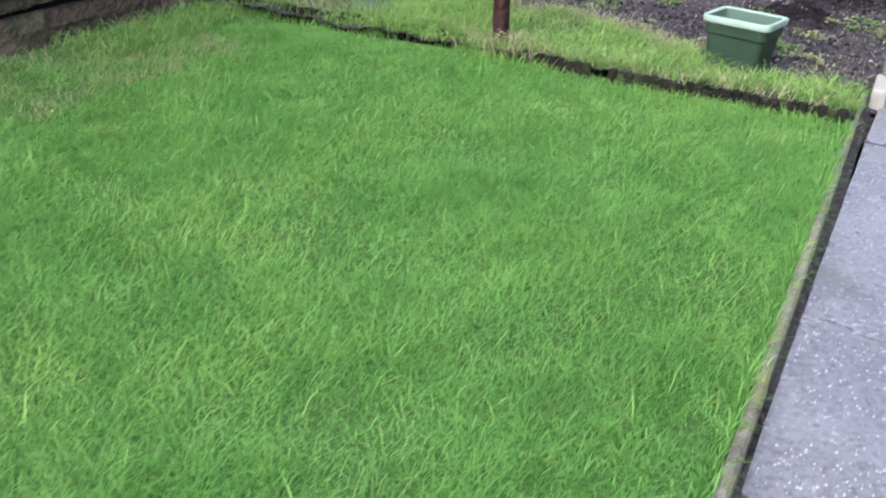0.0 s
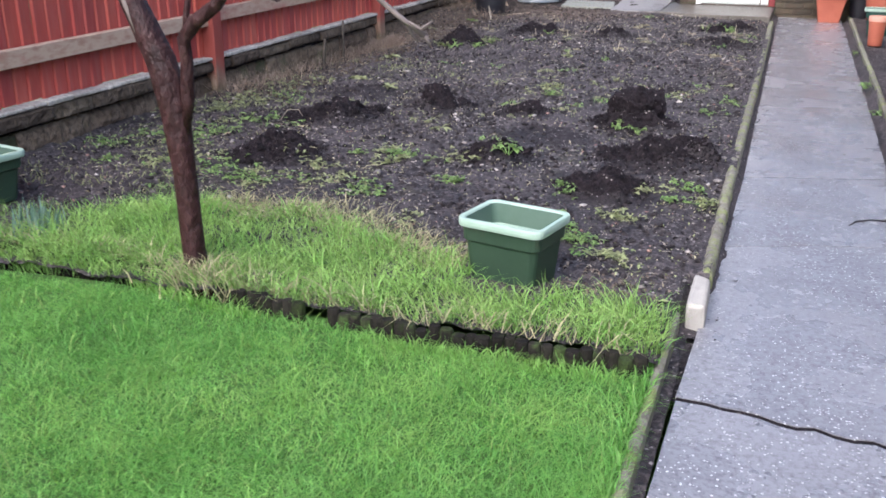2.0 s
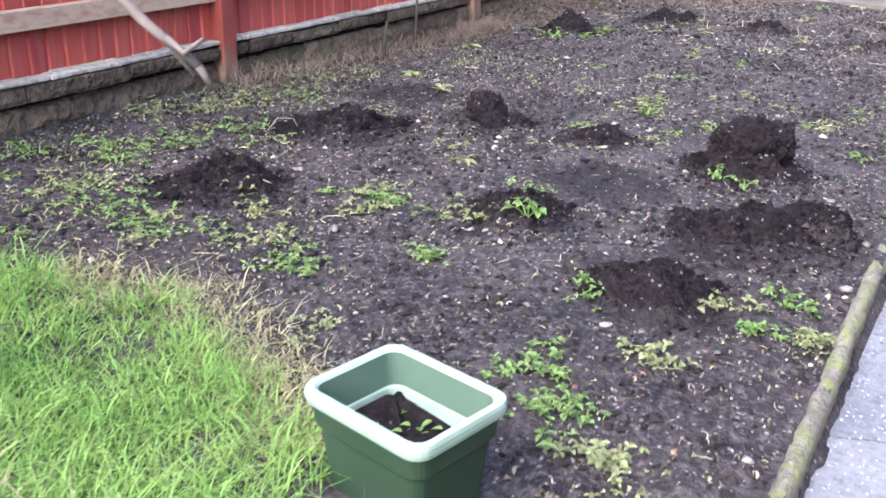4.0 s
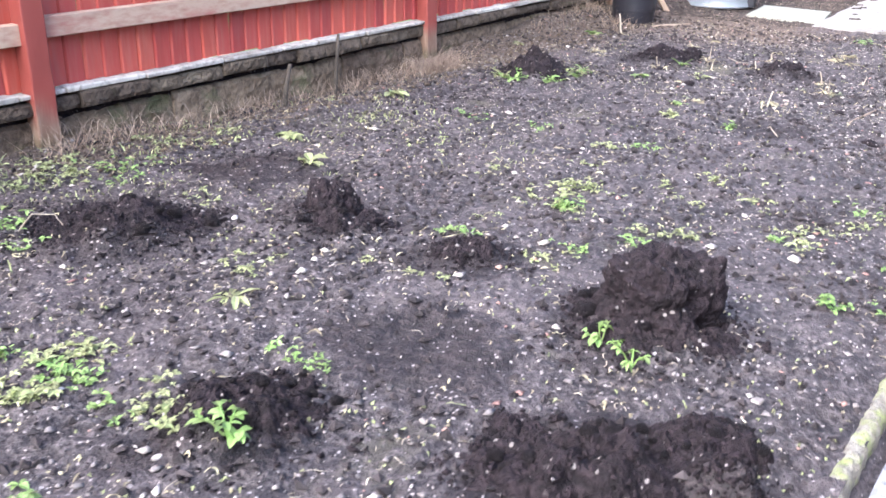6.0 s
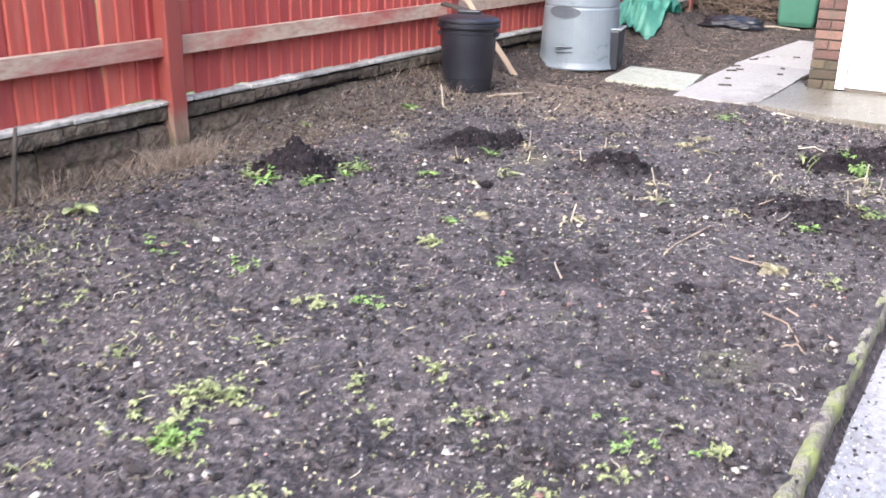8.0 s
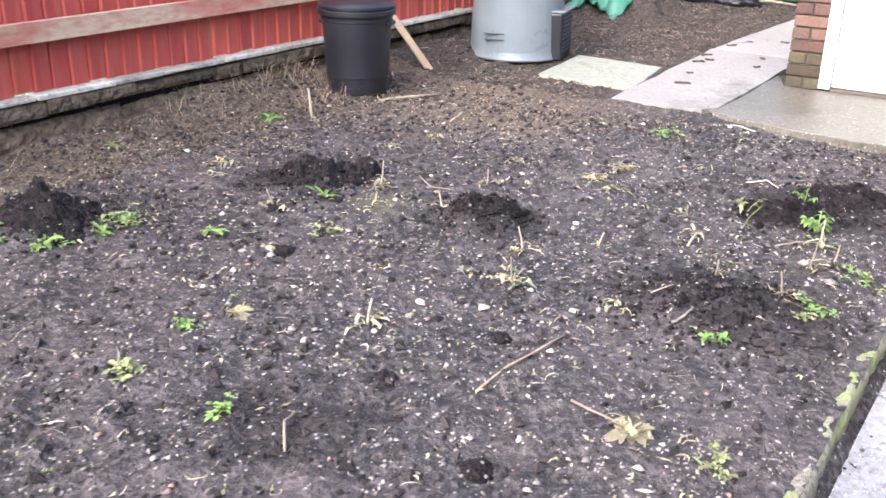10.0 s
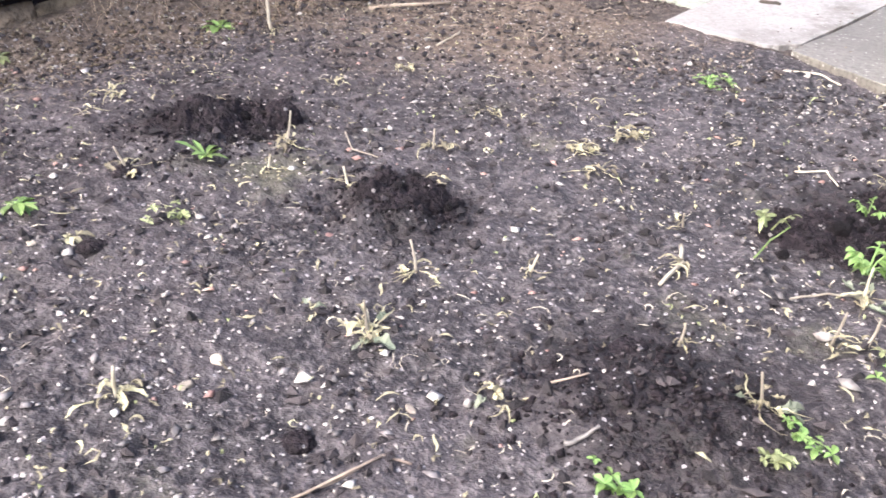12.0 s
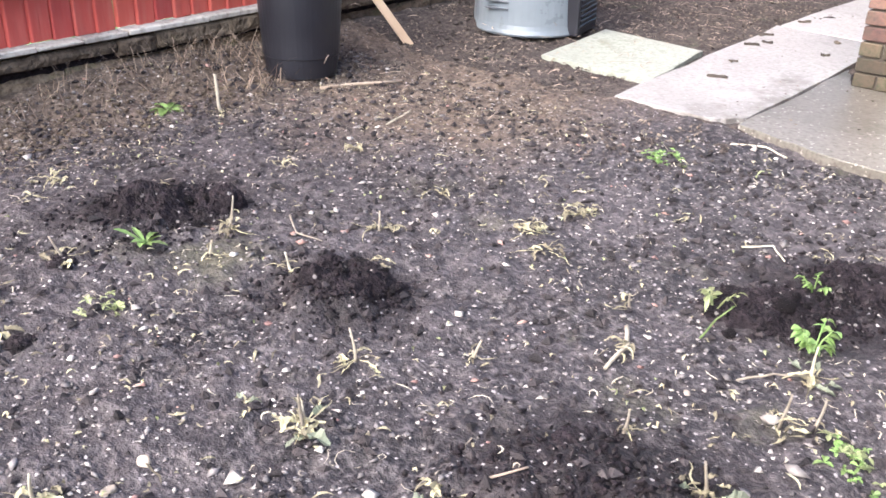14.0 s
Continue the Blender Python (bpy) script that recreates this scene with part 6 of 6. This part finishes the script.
def pot(x, y, z, r, h, mat, rim, label, turn=0, taper=0.72, sides=36):
    th = thing("flower_pot", (x, y, z), label, "flower pot", "pots beside the path", turn=turn)
    bm = bmesh.new()
    lathe(bm, [(r * taper, 0), (r * taper * 1.02, 0.01), (r * 0.93, h - 0.05), (r * 0.93, h - 0.045)], sides)
    part("body", bm, mat, th, smoothed=True)
    bm = bmesh.new()
    lathe(bm, [(r * 0.93, h - 0.05), (r, h - 0.046), (r, h - 0.008), (r * 0.985, h), (r * 0.90, h), (r * 0.88, h - 0.01), (r * 0.80, h * 0.55)], sides, False)
    part("rim", bm, rim, th)
    bm = bmesh.new()
    loft(bm, [circle(r * 0.83, h * 0.6, sides), circle(r * 0.4, h * 0.63, sides), circle(r * 0.1, h * 0.62, sides)], False, True)
    part("compost", bm, DARK_SOIL, th)
    return th


sq = thing("square_planter", (0.555, 14.66, PATH_Z), "orange terracotta square planter at the path's end", "planter", "pots beside the path")
bm = bmesh.new()
loft(bm, [rounded(0.24, 0.24, 0.0, 0.015), rounded(0.25, 0.25, 0.02, 0.015), rounded(0.34, 0.34, 0.27, 0.02), rounded(0.355, 0.355, 0.275, 0.02), rounded(0.36, 0.36, 0.305, 0.02)], True)
part("body", bm, TERRACOTTA, sq)
bm = bmesh.new()
loft(bm, [rounded(0.36, 0.36, 0.305, 0.02), rounded(0.415, 0.415, 0.308, 0.024), rounded(0.42, 0.42, 0.345, 0.024), rounded(0.41, 0.41, 0.355, 0.024), rounded(0.34, 0.34, 0.352, 0.02), rounded(0.31, 0.31, 0.20, 0.02)])
part("rim", bm, TERRACOTTA, sq)
bm = bmesh.new()
loft(bm, [rounded(0.32, 0.32, 0.25, 0.02), rounded(0.1, 0.1, 0.26, 0.02)], False, True)
part("compost", bm, DARK_SOIL, sq)
pot(1.15, 14.62, -0.05, 0.235, 0.40, TERRACOTTA, TERRACOTTA, "large round red terracotta pot by the shed wall")
pot(0.94, 12.45, -0.05, 0.088, 0.29, TERRACOTTA, PINK_RIM, "tall slim weathered terracotta pot", taper=0.75)
pot(1.19, 10.15, -0.05, 0.24, 0.24, TERRACOTTA, PINK_RIM, "wide weathered terracotta bowl with a pale rim")
pot(1.07, 9.25, -0.05, 0.25, 0.26, TERRACOTTA, PINK_RIM, "wide weathered terracotta bowl with a pale rim")
trough(1.09, 13.35, -0.05, 0.46, 0.24, 0.28, -4, DEEP_GREEN, MINT_RIM, MID_GREEN, "dark green planter with a pale rim beside the path", "pots beside the path")
trough(1.30, 12.15, -0.05, 0.46, 0.36, 0.31, 3, DEEP_GREEN, GREEN_PLASTIC, DEEP_GREEN, "large dark green planter beside the path", "pots beside the path")
trough(1.03, 8.62, -0.05, 0.46, 0.30, 0.25, 4, GREEN_PLASTIC, MINT_RIM, MID_GREEN, "green planter with a pale rim beside the path", "pots beside the path")
trough(0.99, 7.92, -0.05, 0.48, 0.34, 0.26, -3, GREEN_PLASTIC, MINT_RIM, MID_GREEN, "green planter with a pale rim beside the path", "pots beside the path")
hb = thing("hanging_basket", (1.24, 11.2, -0.04), "empty wire hanging basket lying on the soil", "basket", "pots beside the path")
bm = bmesh.new()
for z, r in ((0.13, 0.19), (0.08, 0.17), (0.03, 0.11)):
    tube(bm, [(r * math.cos(k * 0.3142), r * math.sin(k * 0.3142), z) for k in range(21)], 0.004, 5)
for k in range(10):
    a = k * 0.6283
    tube(bm, [(0.19 * math.cos(a), 0.19 * math.sin(a), 0.13), (0.17 * math.cos(a), 0.17 * math.sin(a), 0.08), (0.11 * math.cos(a), 0.11 * math.sin(a), 0.03), (0, 0, 0.005)], 0.003, 5)
part("wire_bowl", bm, WIRE, hb)
bm = bmesh.new()
for a in (0, 2.09, 4.19):
    tube(bm, [(0.19 * math.cos(a), 0.19 * math.sin(a), 0.13), (0.08 * math.cos(a), 0.08 * math.sin(a), 0.22), (0.02, 0.0, 0.27)], 0.003, 5)
part("hanger", bm, WIRE, hb)


def crumple(name, x, y, z, sx, sy, h, mat, label, category, seed, folds=1.0):
    """A crumpled heap of sheet."""
    bm = bmesh.new()
    res = bmesh.ops.create_icosphere(bm, subdivisions=5, radius=1.0)
    off = Vector((seed * 3.1, seed * 1.7, seed))
    for v in res["verts"]:
        p = v.co.copy()
        n1 = noise.noise(p * 1.7 + off)
        n2 = 1 - abs(noise.noise(p * 3.6 + off)) * 2
        n3 = 1 - abs(noise.noise(p * 8 + off)) * 2
        f = 1 + 0.28 * n1 + folds * (0.16 * n2 + 0.07 * n3)
        v.co = Vector((p.x * sx * f, p.y * sy * f, max(p.z, -0.15) * h * f))
    ob = tagged(new(name, mesh_of(bm, name, True)), label, category)
    ob.data.materials.append(mat)
    ob.matrix_world = pose(x, y, z)
    return ob


bucket = thing("bucket", (0.90, 14.74, -0.06), "black plastic bucket by the shed wall", "bucket", "pots beside the path")
bm = bmesh.new()
lathe(bm, [(0.10, 0), (0.105, 0.01), (0.135, 0.28), (0.142, 0.285), (0.142, 0.30), (0.130, 0.30), (0.10, 0.03)], 32)
part("body", bm, BLACK_PLASTIC, bucket, smoothed=False)
crumple("grey_bag", 0.89, 14.74, 0.285, 0.125, 0.11, 0.13, BLUE_GREY, "crumpled blue-grey plastic bag in a bucket", "bag", 3)

# laurel shrub by the boundary
bush = thing("shrub", (1.50, 14.35, -0.05), "dark green broad-leaved evergreen shrub at the boundary", "shrub")
bs, bl = bmesh.new(), bmesh.new()
for k in range(16):
    a = random.uniform(0, 6.28)
    tip = Vector((math.cos(a) * random.uniform(0.05, 0.30) - 0.05, math.sin(a) * random.uniform(0.1, 0.5), random.uniform(0.55, 1.5)))
    if tip.x > 0.12:
        tip.x = 0.12
    tube(bs, [(0, 0, 0), tip * 0.5 + Vector((0, 0, 0.1)), tip], [0.014, 0.009, 0.004], 6)
    for j in range(70):
        f = random.uniform(0.25, 1.0)
        c = tip * f + Vector((random.uniform(-0.11, 0.04), random.uniform(-0.13, 0.13), random.uniform(-0.10, 0.08)))
        leaf(bl, c, random.uniform(0, 6.28), random.uniform(0.06, 0.11), random.uniform(0.025, 0.045), random.uniform(-0.3, 0.6), random.uniform(0.1, 0.8), random.uniform(-0.5, 0.5))
part("stems", bs, TWIG, bush)
part("leaves", bl, LAUREL, bush)
for k, (px, py, r) in enumerate([(0.745, 6.12, 0.05), (0.74, 9.9, 0.06), (0.75, 8.9, 0.05), (0.74, 11.9, 0.05)]):
    sprig_patch(px, py, r, 18, WEED, "small green weed at the edge of the path", 500 + k, 0.02, 0.05, PATH_Z + 0.01)

# ---------------------------------------------------------------- bins and the corner behind
dust = thing("dustbin", (-3.34, 13.22, 0.03), "black plastic dustbin with a clip-on lid", "dustbin", turn=20)
bm = bmesh.new()
lathe(bm, [(0.165, 0), (0.172, 0.01), (0.182, 0.10), (0.186, 0.105), (0.188, 0.16), (0.205, 0.42), (0.210, 0.425), (0.210, 0.45), (0.205, 0.455), (0.205, 0.48)], 48)
part("body", bm, BLACK_PLASTIC, dust, smoothed=False)
bm = bmesh.new()
lathe(bm, [(0.200, 0.455), (0.226, 0.455), (0.230, 0.465), (0.230, 0.485), (0.222, 0.492), (0.228, 0.498), (0.228, 0.512), (0.215, 0.522), (0.205, 0.520), (0.19, 0.530), (0.10, 0.545), (0.03, 0.548)], 48, False, True)
lid = part("lid", bm, BLACK_PLASTIC, dust, "black lid with ridged edge", smoothed=False)
bm = bmesh.new()
box(bm, -0.085, 0.085, -0.018, 0.018, 0.546, 0.575, 0.01, 0, 2)
part("grip", bm, BLACK_PLASTIC, lid)
for s in (-1, 1):
    part("side_handle", boxes(s * 0.205 - 0.02, s * 0.205 + 0.02, -0.05, 0.05, 0.395, 0.425, 0.008), BLACK_PLASTIC, dust)

# Darker grey than the bin: painted shade for the hand hold, also on the ridges.
DARK_GREY = material("hold_shade_and_ridge_grey", [(0.055, 0.060, 0.070), (0.085, 0.092, 0.105)], 6, 150, 0.4, 0.06, 0.002)
comp = thing("compost_bin", (-3.22, 14.94, 0.02), "silver-grey plastic compost bin with a black hatch", "compost bin", turn=14)
bm = bmesh.new()
lathe(bm, [(0.350, 0), (0.357, 0.012), (0.348, 0.035), (0.342, 0.06), (0.324, 0.50), (0.318, 0.515), (0.322, 0.53), (0.314, 0.62), (0.302, 0.634), (0.307, 0.65), (0.292, 0.84), (0.280, 0.855), (0.270, 0.87)], 56)
part("body", bm, GREY_PLASTIC, comp, smoothed=False)
bm = bmesh.new()
lathe(bm, [(0.266, 0.865), (0.288, 0.865), (0.291, 0.885), (0.281, 0.905), (0.20, 0.935), (0.08, 0.945), (0.02, 0.945)], 56, False, True)
part("lid", bm, GREY_PLASTIC, comp, smoothed=False)
# Oval laid on the body; the recess is only shade put into its colour.
bm = bmesh.new()
rings = []
for s in (1.0, 0.9, 0.6, 0.25):
    ring = []
    for k in range(28):
        a = -1.57 - 0.30 + 0.44 * s * math.cos(k * 0.2244)
        z = 0.475 + 0.050 * s * math.sin(k * 0.2244)
        rr = 0.342 - 0.036 * z + (0.006 if s > 0.95 else 0.002) - 0.0
        ring.append((rr * math.cos(a), rr * math.sin(a), z))
    rings.append(ring)
loft(bm, rings, False, True)
part("hand_hold", bm, DARK_GREY, comp, "oval hand hold, its recess shade put into the dark grey")
for z in (0.145, 0.185):
    part("ridge", boxes(-0.15, 0.0, -0.347, -0.32, z, z + 0.008, 0.003), DARK_GREY, comp)
hatch = part("hatch", boxes(0.24, 0.365, -0.165, 0.165, 0.0, 0.33, 0.012, 0, 2), BLACK_PLASTIC, comp, "black slatted hatch")
for k in range(9):
    part("slat", boxes(0.363, 0.372, -0.14, 0.14, 0.045 + k * 0.029, 0.062 + k * 0.029, 0.003), BLACK_PLASTIC, hatch)
part("hatch_frame", boxes(0.24, 0.380, -0.17, 0.17, 0.332, 0.345, 0.005), GREY_PLASTIC, comp)

b1 = bmesh.new()
box(b1, -0.022, 0.022, -0.012, 0.012, 0, 0.86, 0.002, 0.002)
batten = tagged(new("batten", mesh_of(b1, "batten")), "pale wooden batten leaning on the fence behind the bin", "batten")
batten.data.materials.append(BATTEN)
batten.matrix_world = Matrix.Translation((-3.36, 14.02, 0.02)) @ Vector((-0.34, -0.42, 0.75)).to_track_quat("Z", "X").to_matrix().to_4x4()
b2 = bmesh.new()
box(b2, -0.22, 0.22, -0.03, 0.03, -0.012, 0.012, 0.003, 0.003)
plank = tagged(new("plank", mesh_of(b2, "plank")), "dark weathered board lying across the back of the dustbin lid", "plank")
plank.data.materials.append(OLD_WOOD)
plank.matrix_world = pose(-3.44, 13.38, 0.575, 8, 12, 8)
cane = tagged(new("cane", mesh_of(tube(bmesh.new(), [(-0.275, 14.82, 0.05), (-0.21, 14.91, 0.55), (-0.16, 14.925, 0.95)], 0.007, 7), "cane")), "thin dark cane leaning against the shed door", "cane")
cane.data.materials.append(OLD_WOOD)

def draped(name, x, y, sx, sy, h, mat, label, seed):
    """A sheet thrown down in long folds, with a ragged edge."""
    bm = bmesh.new()
    n = 44
    grid = []
    for i in range(n + 1):
        row = []
        for k in range(n + 1):
            u, v = i / n * 2 - 1, k / n * 2 - 1
            e = 1 + 0.22 * noise.noise((u * 1.5 + seed, v * 1.5, 3.0))
            px, py = u * sx * e, v * sy * e
            body = max(0.0, 1 - (u * u + v * v) * 0.62 + 0.35 * noise.noise((u * 1.3, v * 1.3 + seed, 7.0)))
            fold = (1 - abs(noise.noise((u * 2.2 + v * 1.4 + seed, v * 0.9 - u * 0.5, 1.0))) * 2.2) * 0.30 + (1 - abs(noise.noise((u * 5 - v * 3, v * 2.2 + seed, 2.0))) * 2) * 0.14
            pz = 0.015 + h * max(0.0, body * (0.70 + fold)) + 0.012 * noise.noise((u * 9, v * 9, seed))
            wx, wy = x + px, y + py
            row.append(bm.verts.new((max(wx, -3.70), wy, float(level(max(wx, -3.70), wy)) + pz)))
        grid.append(row)
    for i in range(n):
        for k in range(n):
            bm.faces.new((grid[i][k], grid[i + 1][k], grid[i + 1][k + 1], grid[i][k + 1]))
    bmesh.ops.solidify(bm, geom=bm.faces[:], thickness=0.003)
    ob = tagged(new(name, mesh_of(bm, name, True)), label, "plastic sheet")
    ob.data.materials.append(mat)
    return ob


draped("green_sheet", -3.46, 17.45, 0.22, 0.78, 0.24, TARP, "crumpled aqua green plastic sheet heaped by the fence", 5.0)
crumple("dark_sack", -2.97, 18.86, 0.03, 0.36, 0.20, 0.11, BLACK_PLASTIC, "dark plastic sack lying on the litter", "sack", 9, 1.0)
hb2 = bmesh.new()
for k in range(1000):
    p = Vector((random.gauss(-3.0, 0.45), random.gauss(20.4, 0.40), 0.03 + abs(random.gauss(0, 0.30))))
    d = Vector((random.uniform(-1, 1), random.uniform(-0.6, 0.6), random.uniform(-0.4, 0.7))).normalized()
    ln = random.uniform(0.2, 0.6)
    mid = p + d * ln * 0.5 + Vector((0, 0, 0.05))
    end = p + d * ln
    end.z = max(end.z, 0.02)
    end.x = max(min(end.x, -2.0), -3.65)
    p.x = max(min(p.x, -2.0), -3.65)
    tube(hb2, [p, mid, end], [0.006, 0.005, 0.003], 4)
brush = tagged(new("brush_heap", mesh_of(hb2, "brush_heap")), "heap of dry tan cut twigs and stems", "brush heap", kind="stuff")
brush.data.materials.append(BRUSH)
crumple("brush_core", -2.95, 20.47, 0.0, 0.55, 0.45, 0.26, LITTER_SOIL, "dense brown inside of the brush heap", "brush heap", 12, 0.8)


def wheelie(x, y, mat, label, turn):
    th = thing("wheelie_bin", (x, y, 0.02), label, "wheelie bin", turn=turn)
    bm = bmesh.new()
    loft(bm, [rounded(0.40, 0.42, 0.03, 0.04), rounded(0.42, 0.46, 0.08, 0.04), rounded(0.52, 0.60, 0.95, 0.05), rounded(0.56, 0.64, 0.96, 0.05), rounded(0.56, 0.64, 1.0, 0.05)], True, True)
    part("body", bm, mat, th)
    part("lid", boxes(-0.29, 0.29, -0.34, 0.34, 1.005, 1.05, 0.02, 0, 2), mat, th)
    for s in (-1, 1):
        bm = bmesh.new()
        lathe(bm, [(0.09, -0.02), (0.10, -0.015), (0.10, 0.015), (0.09, 0.02)], 24, True, True)
        ob = part("wheel", bm, BLACK_PLASTIC, th)
        ob.matrix_local = pose(s * 0.24, 0.22, 0.10, 0, 90, 0)
    part("handle", boxes(-0.2, 0.2, 0.345, 0.375, 0.95, 0.98, 0.01), mat, th)


wheelie(-2.36, 19.45, BIN_GREEN, "green wheelie bin at the end of the slabs", 6)
wheelie(-1.72, 19.50, BLACK_PLASTIC, "black wheelie bin beside the green one", 4)
stick([(-2.62, 18.95, 0.06), (-2.2, 18.85, 0.06)], 0.012, STRAW, "pale stick lying before the wheelie bins")
for k, (px, py, ln, a) in enumerate([(-1.82, 14.61, 0.10, 5), (-1.99, 15.38, 0.09, 20), (-2.04, 15.67, 0.09, 60), (-1.66, 15.79, 0.05, -20), (-1.95, 15.50, 0.06, 40), (-1.60, 15.45, 0.05, 10), (-2.02, 16.2, 0.08, 30), (-1.72, 16.6, 0.06, -30), (-1.9, 14.95, 0.045, 70)]):
    bm = bmesh.new()
    q = random.Random(k)
    rings = []
    for f in np.linspace(-0.5, 0.5, 7):
        wd = 0.020 * (1 - 1.6 * abs(f) ** 2.2) * q.uniform(0.7, 1.2)
        sw = 0.012 * math.sin(f * 5 + k)
        rings.append([(f * ln, sw - wd, 0.0), (f * ln + q.uniform(-0.004, 0.004), sw, 0.007 + q.uniform(0, 0.007)), (f * ln, sw + wd, 0.002 + q.uniform(0, 0.004)), (f * ln, sw, -0.0005)])
    loft(bm, rings, True, True)
    ob = tagged(new("bark_piece", mesh_of(bm, "bark_piece")), "dark piece of bark lying on the slabs", "bark", "bark pieces on the slabs")
    ob.data.materials.append(OLD_WOOD)
    ob.matrix_world = pose(px, py, 0.0395, 0, 0, a)
n = 1500
X = np.concatenate([rs.normal(-0.040, 0.045, n - 50), rs.uniform(-0.06, 0.7, 50)])
Y = rs.uniform(4.9, 14.5, n)
keep = (X > -0.055) & (rs.uniform(0, 1, n) < 0.55 + 0.6 * vnoise(Y, Y * 0, 1.5, 90))
X, Y = X[keep], Y[keep]
tagged(nuggets("path_crumbs", X, Y, np.full(len(X), PATH_Z + 0.002), 0.002 + 0.007 * rs.power(0.4, len(X)), CRUMB, 0.6, 9), "crumbs of soil and moss along the path's edge", "soil", kind="stuff")
